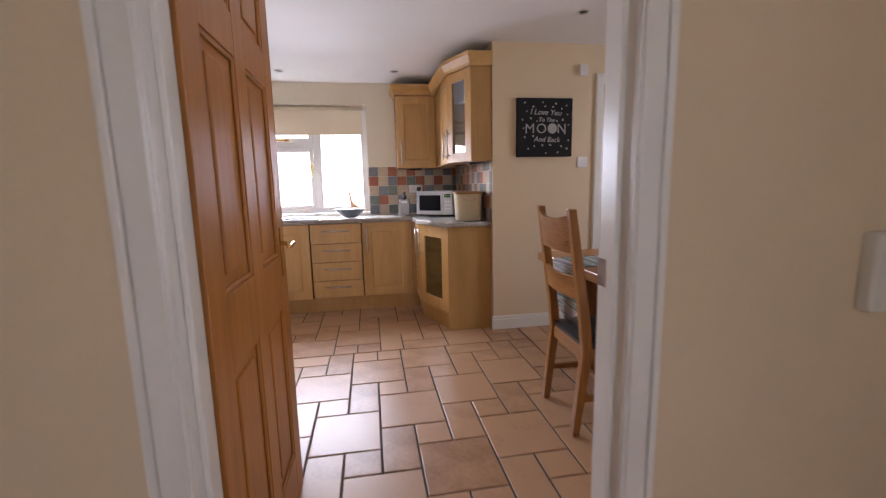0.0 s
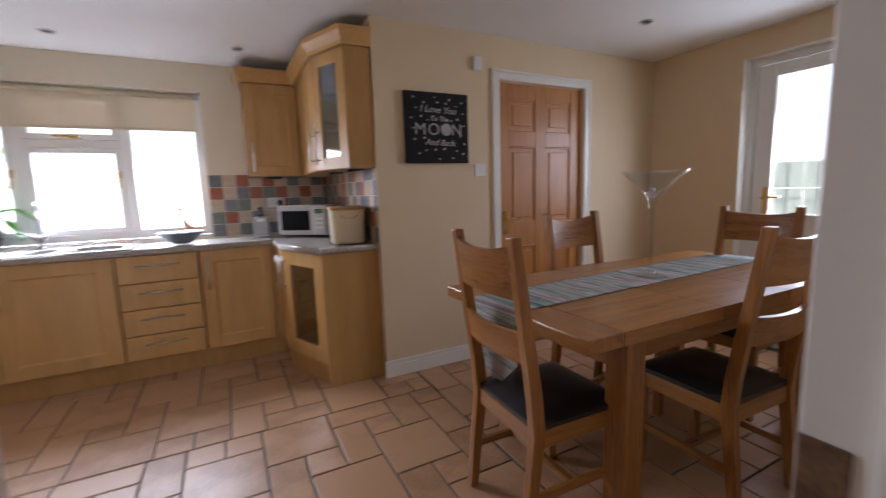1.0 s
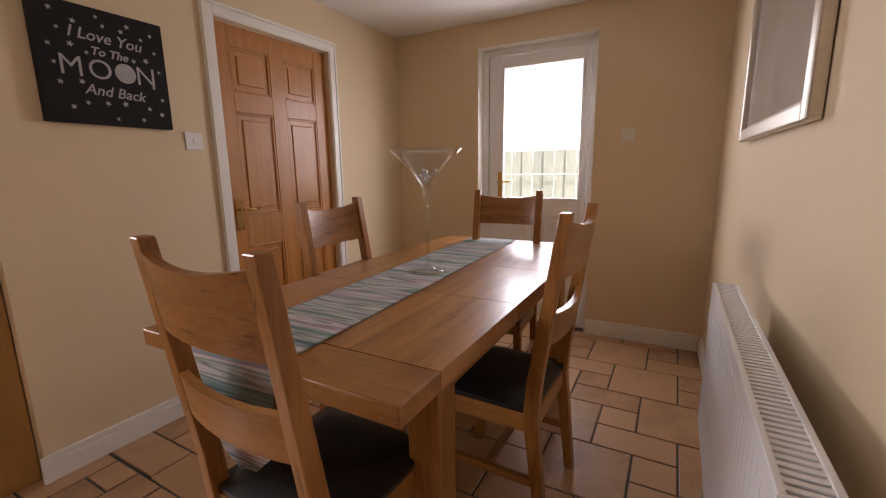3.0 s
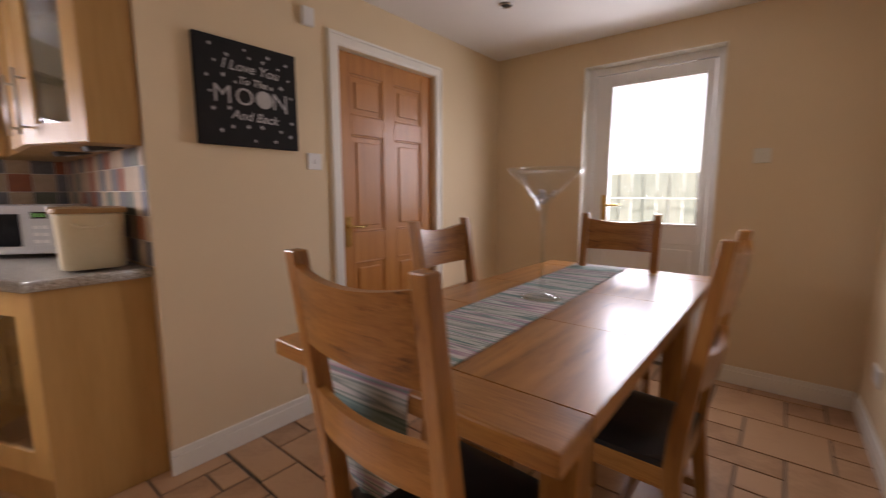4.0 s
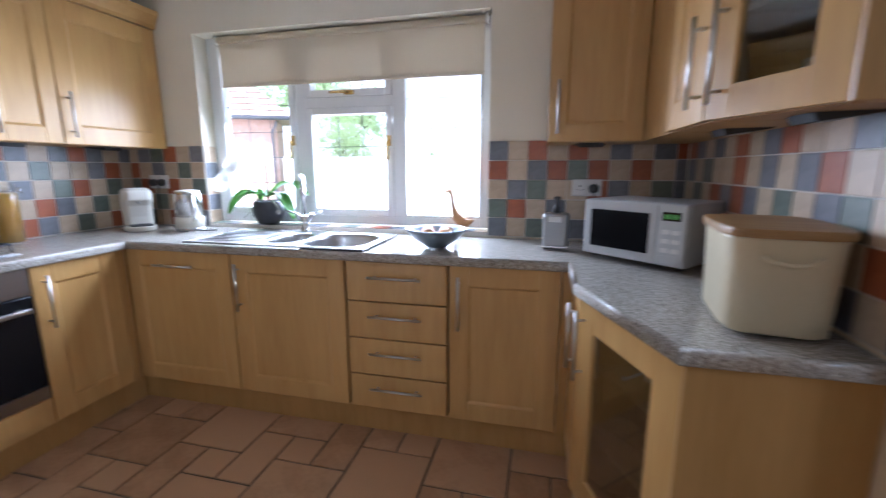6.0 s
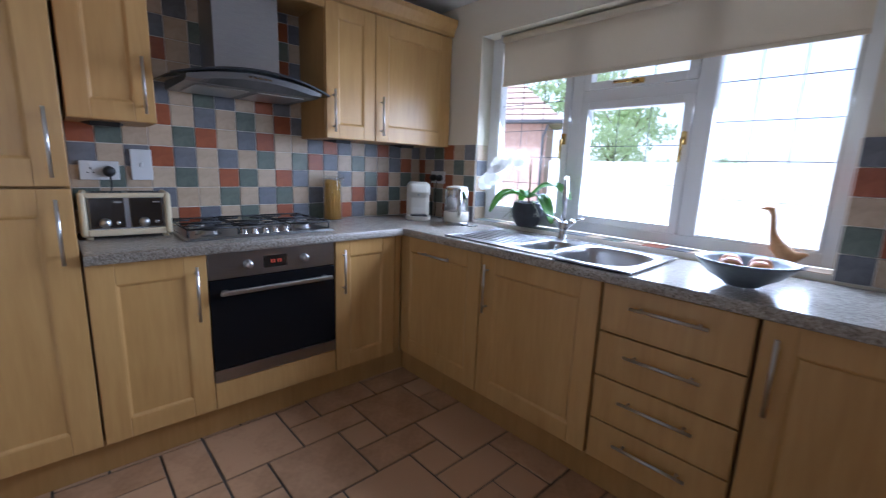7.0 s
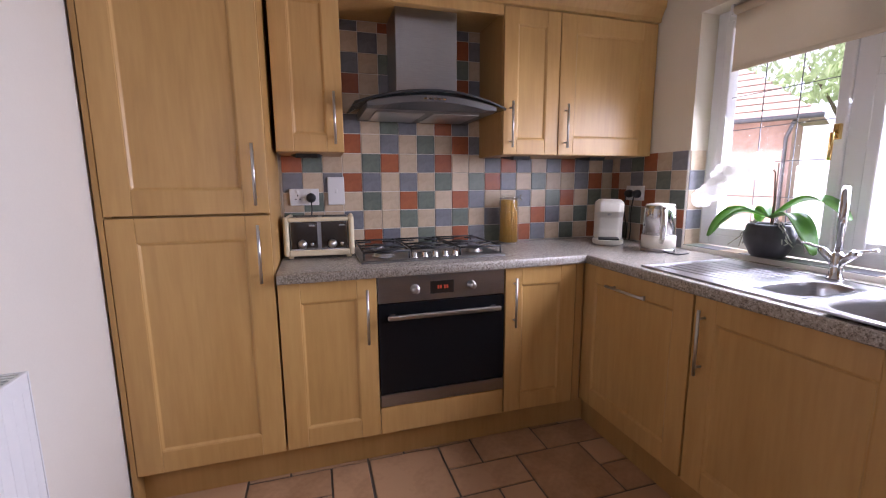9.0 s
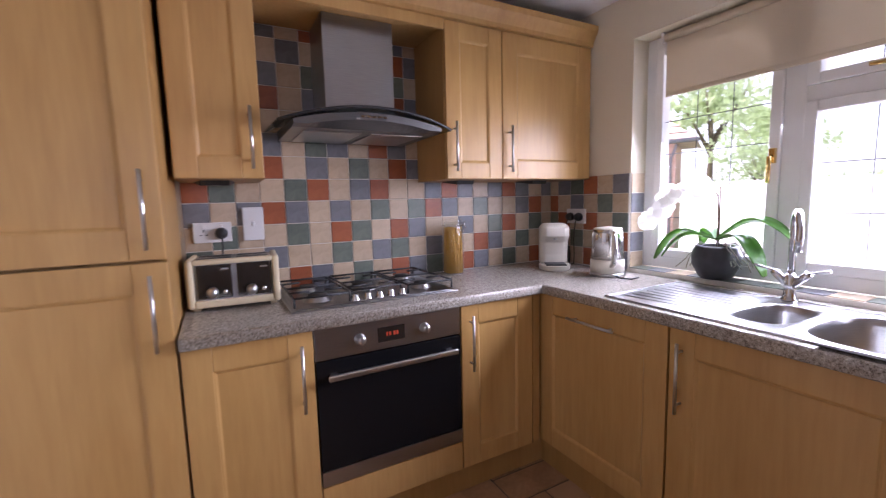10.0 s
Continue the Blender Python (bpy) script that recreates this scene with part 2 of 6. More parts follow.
M["pasta"] = wood("dry_spaghetti", (0.55, 0.27, 0.03), (0.72, 0.40, 0.06), (0.80, 0.50, 0.10), 0.5, (60, 60, 0.6), 3, 0.1, 0.3)
M["blue_bowl"] = mottled("grey_blue_glaze", (0.13, 0.155, 0.18), (0.21, 0.24, 0.27), 0.3, 12, 80, 0.08)
M["canvas"] = mottled("black_canvas", (0.005, 0.0045, 0.0045), (0.011, 0.010, 0.010), 0.9, 10, 300, 0.2, 0.0005)
M["print"] = mottled("silver_print", (0.34, 0.33, 0.32), (0.44, 0.43, 0.42), 0.5, 20, 200, 0.02)
M["frame_silver"] = brushed("champagne_frame", (0.66, 0.61, 0.53), 0.3)
M["art"] = mottled("pale_grey_green_art_print", (0.30, 0.31, 0.28), (0.56, 0.55, 0.52), 0.15, 3, 9, 0.0)
M["lead"] = plain("lead_came", (0.16, 0.16, 0.17), 0.5, 0.6)
M["radiator"] = mottled("white_radiator_enamel", (0.68, 0.68, 0.67), (0.74, 0.74, 0.73), 0.3, 3, 60, 0.02)
M["red_led"] = plain("led_dark_display", (0.02, 0.015, 0.012), 0.2)
M["glow_red"] = plain("display_red_digits", (0.5, 0.06, 0.02), 0.4)
M["glow_green"] = plain("display_green_digits", (0.15, 0.5, 0.1), 0.4)
M["fence"] = wood("fence_timber", (0.16, 0.20, 0.17), (0.24, 0.28, 0.23), (0.31, 0.34, 0.28), 0.8, (9, 9, 0.7), 3, 0.5, 0.3)
M["brick"] = mottled("red_brick", (0.40, 0.25, 0.19), (0.54, 0.37, 0.30), 0.85, 7, 40, 0.4, 0.003, per_object=0.4)
M["roof"] = mottled("clay_roof_tile", (0.42, 0.31, 0.26), (0.56, 0.44, 0.38), 0.8, 5, 30, 0.4, 0.004)
M["paving"] = mottled("pale_concrete_paving", (0.52, 0.51, 0.48), (0.64, 0.62, 0.59), 0.85, 1.2, 30, 0.3, 0.003)
M["render"] = mottled("white_garden_wall_render", (0.72, 0.71, 0.69), (0.80, 0.79, 0.77), 0.85, 2, 50, 0.3, 0.002)
M["foliage"] = mottled("tree_foliage", (0.24, 0.30, 0.15), (0.34, 0.41, 0.23), 0.7, 3, 12, 0.0, per_object=0.2)
M["grass"] = mottled("sunlit_grass_bank", (0.16, 0.22, 0.09), (0.26, 0.32, 0.15), 0.9, 1.5, 14, 0.6, 0.03)
translucent(M["foliage"], 0.6, (0.60, 0.70, 0.42))
M["bark"] = mottled("tree_bark", (0.06, 0.045, 0.03), (0.13, 0.10, 0.07), 0.9, 6, 40, 0.5, 0.006)


def worktop_material():
    m, n, l, b = material("grey_speckled_laminate", 0.22)
    v = coords(n, l)
    a, f, g = noise_tex(n, l, v, 140, 3, 0.7), noise_tex(n, l, v, 420, 2), noise_tex(n, l, v, 5, 3)
    r = ramp(n, [(0.36, (0.16, 0.135, 0.110)), (0.46, (0.36, 0.325, 0.280)), (0.56, (0.42, 0.385, 0.335)), (0.68, (0.64, 0.60, 0.535))])
    mx = n.new("ShaderNodeMath")
    mx.operation = "MULTIPLY_ADD"
    l.new(f, mx.inputs[0])
    mx.inputs[1].default_value = 0.25
    sb = n.new("ShaderNodeMath")
    sb.operation = "ADD"
    l.new(a, sb.inputs[0])
    sb.inputs[1].default_value = -0.125
    l.new(sb.outputs[0], mx.inputs[2])
    l.new(mx.outputs[0], r.inputs["Fac"])
    l.new(r.outputs["Color"], b.inputs["Base Color"])
    bump(n, l, b, g, 0.03, 0.001)
    return m


def runner_material():
    m, n, l, b = material("striped_runner_fabric", 0.85)
    v = coords(n, l, (5.0, 0.30, 5.0))
    a = noise_tex(n, l, v, 3.4, 3, 0.55, 0.3)
    r = ramp(n, [(0.30, (0.06, 0.10, 0.10)), (0.37, (0.20, 0.28, 0.25)), (0.41, (0.07, 0.13, 0.12)), (0.45, (0.44, 0.43, 0.37)), (0.49, (0.15, 0.18, 0.165)),
                 (0.53, (0.50, 0.46, 0.42)), (0.58, (0.30, 0.19, 0.24)), (0.62, (0.13, 0.21, 0.19)), (0.67, (0.50, 0.49, 0.43)), (0.74, (0.10, 0.16, 0.15))])
    l.new(a, r.inputs["Fac"])
    l.new(r.outputs["Color"], b.inputs["Base Color"])
    bump(n, l, b, noise_tex(n, l, coords(n, l), 400, 2), 0.2, 0.0008)
    return m


M["worktop"] = worktop_material()
M["runner"] = runner_material()


# ---------------------------------------------------------------- mesh helpers
def merge(bm, other):
    me = bpy.data.meshes.new("tmp")
    other.to_mesh(me)
    other.free()
    bm.from_mesh(me)
    bpy.data.meshes.remove(me)
    return bm


def box(x0, x1, y0, y1, z0, z1, bevel=0.0, seg=2, bm=None, m=None):
    """A box, with its edges rounded by bevel, added to bm."""
    b = bmesh.new()
    bmesh.ops.create_cube(b, size=1)
    for v in b.verts:
        v.co = Vector(((x0 + x1) / 2 + v.co.x * (x1 - x0), (y0 + y1) / 2 + v.co.y * (y1 - y0), (z0 + z1) / 2 + v.co.z * (z1 - z0)))
    if bevel:
        bmesh.ops.bevel(b, geom=b.edges[:], offset=bevel, segments=seg, profile=0.5, affect="EDGES")
    if m is not None:
        bmesh.ops.transform(b, matrix=m, verts=b.verts[:])
    return merge(bm, b) if bm is not None else b


def prism(poly, z0, z1, bevel=0.0, bm=None, seg=2):
    """An upright prism over a plan outline (counter-clockwise)."""
    b = bmesh.new()
    lo = [b.verts.new((x, y, z0)) for x, y in poly]
    hi = [b.verts.new((x, y, z1)) for x, y in poly]
    n = len(poly)
    b.faces.new(lo[::-1])
    b.faces.new(hi)
    for i in range(n):
        b.faces.new((lo[i], lo[(i + 1) % n], hi[(i + 1) % n], hi[i]))
    if bevel:
        bmesh.ops.bevel(b, geom=b.edges[:], offset=bevel, segments=seg, profile=0.5, affect="EDGES")
    return merge(bm, b) if bm is not None else b


def lathe(profile, seg=28, bm=None, at=(0, 0, 0), close=True):
    """Turns (radius, height) pairs round the z axis."""
    b = bmesh.new()
    rings = []
    for r, z in profile:
        if r < 1e-5:
            rings.append([b.verts.new((at[0], at[1], at[2] + z))])
        else:
            rings.append([b.verts.new((at[0] + r * math.cos(2 * math.pi * k / seg), at[1] + r * math.sin(2 * math.pi * k / seg), at[2] + z)) for k in range(seg)])
    for p, q in zip(rings, rings[1:]):
        for k in range(seg):
            j = (k + 1) % seg
            if len(p) == 1 and len(q) > 1:
                b.faces.new((p[0], q[j], q[k]))
            elif len(q) == 1 and len(p) > 1:
                b.faces.new((p[k], p[j], q[0]))
            elif len(p) > 1:
                b.faces.new((p[k], p[j], q[j], q[k]))
    for f in b.faces:
        f.smooth = True
    bmesh.ops.recalc_face_normals(b, faces=b.faces[:])
    return merge(bm, b) if bm is not None else b


def tube(points, radius, seg=10, bm=None, taper=1.0):
    """A round bar along a line of points."""
    b = bmesh.new()
    pts = [Vector(p) for p in points]
    rings, up = [], Vector((0.123, 0.456, 0.88)).normalized()
    for i, p in enumerate(pts):
        d = (pts[min(i + 1, len(pts) - 1)] - pts[max(i - 1, 0)]).normalized()
        u = d.cross(up)
        if u.length < 0.05:
            u = d.cross(Vector((1, 0, 0)))
        u.normalize()
        w = d.cross(u)
        r = radius * (1 + (taper - 1) * i / (len(pts) - 1))
        rings.append([b.verts.new(p + (u * math.cos(2 * math.pi * k / seg) + w * math.sin(2 * math.pi * k / seg)) * r) for k in range(seg)])
    for p, q in zip(rings, rings[1:]):
        for k in range(seg):
            b.faces.new((p[k], p[(k + 1) % seg], q[(k + 1) % seg], q[k]))
    for f in b.faces:
        f.smooth = True
    b.faces.new(rings[0][::-1])
    b.faces.new(rings[-1])
    bmesh.ops.recalc_face_normals(b, faces=b.faces[:])
    return merge(bm, b) if bm is not None else b


def mesh_of(name, bm, mat):
    me = bpy.data.meshes.new(name)
    bm.to_mesh(me)
    bm.free()
    me.materials.append(mat)
    return me


def part(name, bm, mat, parent, label=""):
    ob = new(name, mesh_of(name, bm, mat))
    ob.parent = parent
    return tagged(ob, label)


def thing(name, m, label, category, group="", kind=""):
    ob = new(name)
    ob.matrix_world = m
    ob.empty_display_size = 0.1
    return tagged(ob, label, category, group, kind)


def solid(name, bm, mat, label, category, kind="", group="", m=None):
    ob = new(name, mesh_of(name, bm, mat))
    if m is not None:
        ob.matrix_world = m
    return tagged(ob, label, category, group, kind)


# ---------------------------------------------------------------- plan
XW, YN, XR, YP, XE, YS = -2.262, 5.22, 1.14, 3.80, 3.74, 1.428
YH, YD = 1.245, 1.360            # hall face and kitchen face of the doorway wall
YA, XLOB = 2.608, -0.30          # alcove wall by the tall unit, lobby wall beside the open door
CEIL = 2.31
WIN = (-1.665, 0.157, 0.945, 2.09)
DOOR_S = (-0.180, 0.662, 2.05)     # doorway from the hall
DOOR_P = (2.080, 2.900, 2.02)     # oak door in the picture wall
DOOR_E = (2.178, 3.056, 2.127)     # glazed back door

# ---------------------------------------------------------------- structure
fl = solid("floor", box(-2.4, 3.95, -1.1, 5.47, -0.15, -0.008), M["grout"], "dark grout bed under terracotta floor tiles", "floor", "structure")
solid("ceiling", box(-2.4, 3.95, -1.1, 5.47, CEIL, CEIL + 0.12), M["ceiling"], "smooth white painted ceiling", "ceiling", "structure")


def wall(name, pieces, label="cream painted plaster wall", mat="wall"):
    b = bmesh.new()
    for p in pieces:
        box(*p, bm=b)
    return solid(name, b, M[mat], label, "wall", "structure")


w_west = wall("wall_west", [(XW - 0.14, XW, 2.38, 5.47, 0, CEIL)], "pale cream wall behind the hob run, tiled above the worktop", "kitchen_wall")
w_north = wall("wall_north", [(XW, WIN[0], YN, 5.47, 0, CEIL), (WIN[1], XR + 0.12, YN, 5.47, 0, CEIL), (WIN[0], WIN[1], YN, 5.47, 0, WIN[2] - 0.010), (WIN[0], WIN[1], YN, 5.47, WIN[3], CEIL)],
               "pale cream wall with the kitchen window, tiled above the worktop", "kitchen_wall")
w_return = wall("wall_return", [(XR, XR + 0.12, YP + 0.12, YN, 0, CEIL)], "cream return wall beside the corner units, tiled above the worktop")
wall("wall_picture", [(XR, DOOR_P[0], YP, YP + 0.12, 0, CEIL), (DOOR_P[1], XE, YP, YP + 0.12, 0, CEIL), (DOOR_P[0], DOOR_P[1], YP, YP + 0.12, DOOR_P[2], CEIL)])
wall("wall_east", [(XE, 3.95, YH, DOOR_E[0], 0, CEIL), (XE, 3.95, DOOR_E[1], YP + 0.12, 0, CEIL), (XE, 3.95, DOOR_E[0], DOOR_E[1], DOOR_E[2], CEIL)])
b = bmesh.new()
box(XLOB - 0.15, DOOR_S[0] - 0.03, YH, YD, 0, CEIL, bm=b)
box(DOOR_S[0] - 0.03, DOOR_S[1] + 0.03, YH, YD, DOOR_S[2] + 0.03, CEIL, bm=b)
prism([(DOOR_S[1] + 0.03, YH), (XE, YH), (XE, YS), (DOOR_S[1] + 0.03, YD)], 0, CEIL, bm=b)   # runs slightly out of square
solid("wall_south", b, M["wall"], "cream painted plaster wall with the hall doorway", "wall", "structure")
SLANT = math.degrees(math.atan2(YS - YD, XE - DOOR_S[1] - 0.03))


def south(x):
    return YD + (YS - YD) * (x - DOOR_S[1] - 0.03) / (XE - DOOR_S[1] - 0.03)


wall("wall_lobby", [(XLOB - 0.15, XLOB, YD, YA - 0.15, 0, CEIL)])
wall("wall_alcove", [(XW, XLOB, YA - 0.15, YA, 0, CEIL)], "off-white wall beside the larder unit", "pale_wall")
wall("wall_hall_west", [(-1.2, -1.08, -1.1, YH, 0, CEIL)])
wall("wall_hall_link", [(-1.2, XLOB - 0.15, YH, YD, 0, CEIL)])
wall("wall_hall_east", [(1.9, 2.02, -1.1, YH, 0, CEIL)])
# Unseen end wall of the hall; its opening is invented for the fill light.
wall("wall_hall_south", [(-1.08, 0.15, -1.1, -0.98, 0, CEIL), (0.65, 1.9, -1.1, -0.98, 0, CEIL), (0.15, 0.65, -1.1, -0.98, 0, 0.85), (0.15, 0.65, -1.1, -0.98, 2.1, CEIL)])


def skirting(name, p, face):
    """Skirting board with a rounded top, on a stretch of wall. face: the axis and side it faces."""
    x0, x1, y0, y1 = p
    b = box(x0, x1, y0, y1, 0, 0.085, 0.002)
    g = 0.004
    box(x0 + (g if face == "-x" else 0), x1 - (g if face == "+x" else 0), y0 + (g if face == "-y" else 0), y1 - (g if face == "+y" else 0), 0.085, 0.115, 0.003, bm=b)
    return solid(name, b, M["white"], "white painted moulded skirting board", "skirting board", "structure")


skirting("baseboard", (XR - 0.015, DOOR_P[0] - 0.075, YP - 0.015, YP), "-y")
skirting("baseboard", (DOOR_P[1] + 0.075, XE - 0.015, YP - 0.015, YP), "-y")
skirting("baseboard", (XE - 0.015, XE, YS + 0.015, DOOR_E[0] - 0.005), "-x")
skirting("baseboard", (XE - 0.015, XE, DOOR_E[1] + 0.005, YP), "-x")
sk = skirting("baseboard", (0.0, XE - DOOR_S[1] - 0.13, 0.0, 0.015), "+y")
sk.matrix_world = pose(DOOR_S[1] + 0.11, south(DOOR_S[1] + 0.11), 0, 0, 0, SLANT)
skirting("baseboard", (-1.6, XLOB, YA, YA + 0.015), "+y")


def architrave(name, x0, x1, top, y, sign, width=0.07, thin=1.0):
    """Moulded door surround on a wall facing along y: two legs and a head, in steps."""
    b = bmesh.new()
    for k, (off, w, d) in enumerate(((0.0, width, 0.012), (0.006, width * 0.62, 0.018), (width * 0.72, width * 0.22, 0.022))):
        d *= thin
        def leg(a, c, z0, z1):
            ya, yb = (y, y + d) if sign > 0 else (y - d, y)
            box(a, c, ya, yb, z0, z1, 0.003, bm=b)
        leg(x0 - off - w, x0 - off, 0, top + off + w)
        leg(x1 + off, x1 + off + w, 0, top + off + w)
        leg(x0 - off, x1 + off, top + off, top + off + w)
    return solid(name, b, M["white"], "white painted moulded door architrave", "architrave", "structure")


architrave("trim", DOOR_S[0] - 0.03, DOOR_S[1] + 0.03, DOOR_S[2] + 0.03, YD, 1, thin=0.4)
architrave("trim", DOOR_S[0], DOOR_S[1], DOOR_S[2], YH, -1, 0.075)
architrave("trim", DOOR_P[0], DOOR_P[1], DOOR_P[2], YP, -1)
# lining of the hall doorway, with its stop
b = box(DOOR_S[0] - 0.03, DOOR_S[0], YH, YD - 0.004, 0, DOOR_S[2], 0.002)
box(DOOR_S[1], DOOR_S[1] + 0.03, YH, YD - 0.004, 0, DOOR_S[2], 0.002, bm=b)
box(DOOR_S[0] - 0.03, DOOR_S[1] + 0.03, YH, YD - 0.004, DOOR_S[2], DOOR_S[2] + 0.03, 0.002, bm=b)
box(DOOR_S[0], DOOR_S[0] + 0.012, YD - 0.085, YD - 0.055, 0, DOOR_S[2], 0.002, bm=b)
box(DOOR_S[1] - 0.012, DOOR_S[1], YD - 0.085, YD - 0.055, 0, DOOR_S[2], 0.002, bm=b)
lin = solid("door_frame", b, M["white"], "white painted door lining with stop", "door frame", "structure")
b = box(DOOR_S[1] - 0.003, DOOR_S[1], YD - 0.040, YD - 0.006, 0.985, 1.048, 0.001)
part("strike_plate", b, M["worn_bronze"], lin, "worn brass strike plate")


# ---------------------------------------------------------------- doors
def six_panel_door(name, m, w, h, label, kind="structure", thick=0.04):
    """Origin: hinge edge at the floor; the leaf runs along +x, faces at y = 0 and y = thick."""
    d = thing(name, m, label, "door", kind=kind)
    st, mid = 0.105, 0.10
    rails = [(0.0, 0.20), (0.80, 0.98), (1.56, 1.67), (h - 0.11, h)]
    b = bmesh.new()
    for a, c in ((0, st), (w / 2 - mid / 2, w / 2 + mid / 2), (w - st, w)):
        box(a, c, 0, thick, 0.006, h, 0.002, bm=b)
    part("stiles", b, M["door_oak"], d)
    b = bmesh.new()
    for z0, z1 in rails:
        for a, c in ((st, w / 2 - mid / 2), (w / 2 + mid / 2, w - st)):
            box(a, c, 0.0005, thick - 0.0005, max(z0, 0.006), z1, 0.002, bm=b)
    part("rails", b, M["door_oak"], d)
    for (p, q) in zip(rails, rails[1:]):
        for a, c in ((st, w / 2 - mid / 2), (w / 2 + mid / 2, w - st)):
            b = box(a, c, 0.012, thick - 0.012, p[1], q[0])
            # moulding bead round the field, then the raised field
            for f0, f1 in ((0.003, 0.012), (thick - 0.012, thick - 0.003)):
                box(a, a + 0.014, f0, f1, p[1], q[0], 0.004, bm=b)
                box(c - 0.014, c, f0, f1, p[1], q[0], 0.004, bm=b)
                box(a + 0.014, c - 0.014, f0, f1, p[1], p[1] + 0.014, 0.004, bm=b)
                box(a + 0.014, c - 0.014, f0, f1, q[0] - 0.014, q[0], 0.004, bm=b)
            box(a + 0.04, c - 0.04, 0.005, thick - 0.005, p[1] + 0.04, q[0] - 0.04, 0.006, 3, bm=b)
            part("panel", b, M["door_oak"], d)
    for s, y in ((-1, 0.0), (1, thick)):
        yy = sorted((y, y + s * 0.006))
        b = box(w - 0.085, w - 0.04, yy[0], yy[1], 0.90, 1.08, 0.002)
        part("handle_plate", b, M["brass"], d, "brass lever handle plate")
        b = tube([(w - 0.062, y, 1.02), (w - 0.062, y + s * 0.045, 1.02)], 0.008)
        tube([(w - 0.062, y + s * 0.045, 1.02), (w - 0.09, y + s * 0.048, 1.022), (w - 0.13, y + s * 0.046, 1.016), (w - 0.165, y + s * 0.044, 1.022)], 0.0075, bm=b)
        part("lever", b, M["brass"], d, "brass lever")
    return d


six_panel_door("door_1", pose(DOOR_S[0] + 0.004, YD + 0.016, 0, 0, 0, 90.0), 0.785, 2.02, "stained oak six-panel door standing open into the kitchen")
dp = six_panel_door("door_2", pose(DOOR_P[1], YP + 0.07, 0, 0, 0, 180), DOOR_P[1] - DOOR_P[0], 2.012, "closed oak six-panel door with brass lever handle")
b = box(DOOR_P[0] - 0.001, DOOR_P[0] + 0.012, YP + 0.075, YP + 0.12, 0, 2.02)
box(DOOR_P[1] - 0.012, DOOR_P[1] + 0.001, YP + 0.075, YP + 0.12, 0, 2.0, bm=b)
solid("door_frame", b, M["white"], "white door stop behind the oak door", "door frame", "structure")


def back_door():
    y0, y1, top = DOOR_E
    d = thing("door_3", pose(XE, y0, 0), "white back door with a large clear pane over two panels", "door", kind="structure")
    w = y1 - y0
    xf = 0.085
    b = bmesh.new()
    for a, c in ((0, 0.055), (w - 0.055, w)):
        box(xf, xf + 0.07, a, c, 0, top, 0.004, bm=b)
    box(xf, xf + 0.07, 0.055, w - 0.055, top - 0.055, top, 0.004, bm=b)
    box(xf - 0.005, xf + 0.08, 0.0, w, 0.0, 0.03, 0.004, bm=b)
    part("frame", b, M["upvc"], d)
    for p in ((-0.003, xf, 0.0, 0.005, 0, top), (-0.003, xf, w - 0.005, w, 0, top), (-0.003, xf, 0.005, w - 0.005, top - 0.005, top)):
        part("reveal", box(*p, 0.001), M["white"], d, "white painted reveal")
    a0, a1, z0, z1 = 0.06, w - 0.06, 0.035, top - 0.06
    gy0, gy1, gz0, gz1 = 0.095, w - 0.165, 0.985, 1.998
    b = box(xf + 0.008, xf + 0.058, a0, gy0, z0, z1, 0.004)
    box(xf + 0.008, xf + 0.058, gy1, a1, z0, z1, 0.004, bm=b)
    box(xf + 0.009, xf + 0.057, gy0, gy1, gz1, z1, 0.004, bm=b)
    box(xf + 0.009, xf + 0.057, gy0, gy1, 0.86, gz0, 0.004, bm=b)
    box(xf + 0.009, xf + 0.057, gy0, gy1, z0, 0.24, 0.004, bm=b)
    leaf = part("leaf", b, M["upvc"], d)
    mid = (gy0 + gy1) / 2
    box_m = box(xf + 0.010, xf + 0.056, mid - 0.05, mid + 0.05, 0.24, 0.86, 0.004)
    part("mullion", box_m, M["upvc"], d)
    for a, c in ((gy0, mid - 0.05), (mid + 0.05, gy1)):
        b = box(xf + 0.022, xf + 0.05, a, c, 0.24, 0.86)
        box(xf + 0.012, xf + 0.03, a + 0.035, c - 0.035, 0.275, 0.825, 0.008, 3, bm=b)
        part("panel", b, M["upvc"], d)
    b = bmesh.new()
    for p in ((gy0, gy0 + 0.018, gz0, gz1), (gy1 - 0.018, gy1, gz0, gz1), (gy0 + 0.018, gy1 - 0.018, gz0, gz0 + 0.018), (gy0 + 0.018, gy1 - 0.018, gz1 - 0.018, gz1)):
        box(xf + 0.000, xf + 0.03, *p, 0.005, bm=b)
    part("glazing_bead", b, M["upvc"], d)
    pane = part("pane", box(xf + 0.03, xf + 0.034, gy0 + 0.005, gy1 - 0.005, gz0 + 0.005, gz1 - 0.005), M["window_glass"], d, "clear glass pane")
    pane.visible_shadow = False
    b = box(xf - 0.002, xf + 0.008, w - 0.172, w - 0.137, 0.95, 1.20, 0.003)
    part("handle_plate", b, M["brass"], d, "brass handle plate")
    b = tube([(xf, w - 0.155, 1.12), (xf - 0.045, w - 0.155, 1.12)], 0.008)
    tube([(xf - 0.045, w - 0.155, 1.12), (xf - 0.05, w - 0.21, 1.125), (xf - 0.048, w - 0.27, 1.13)], 0.0085, bm=b)
    part("lever", b, M["brass"], d, "brass lever")


back_door()


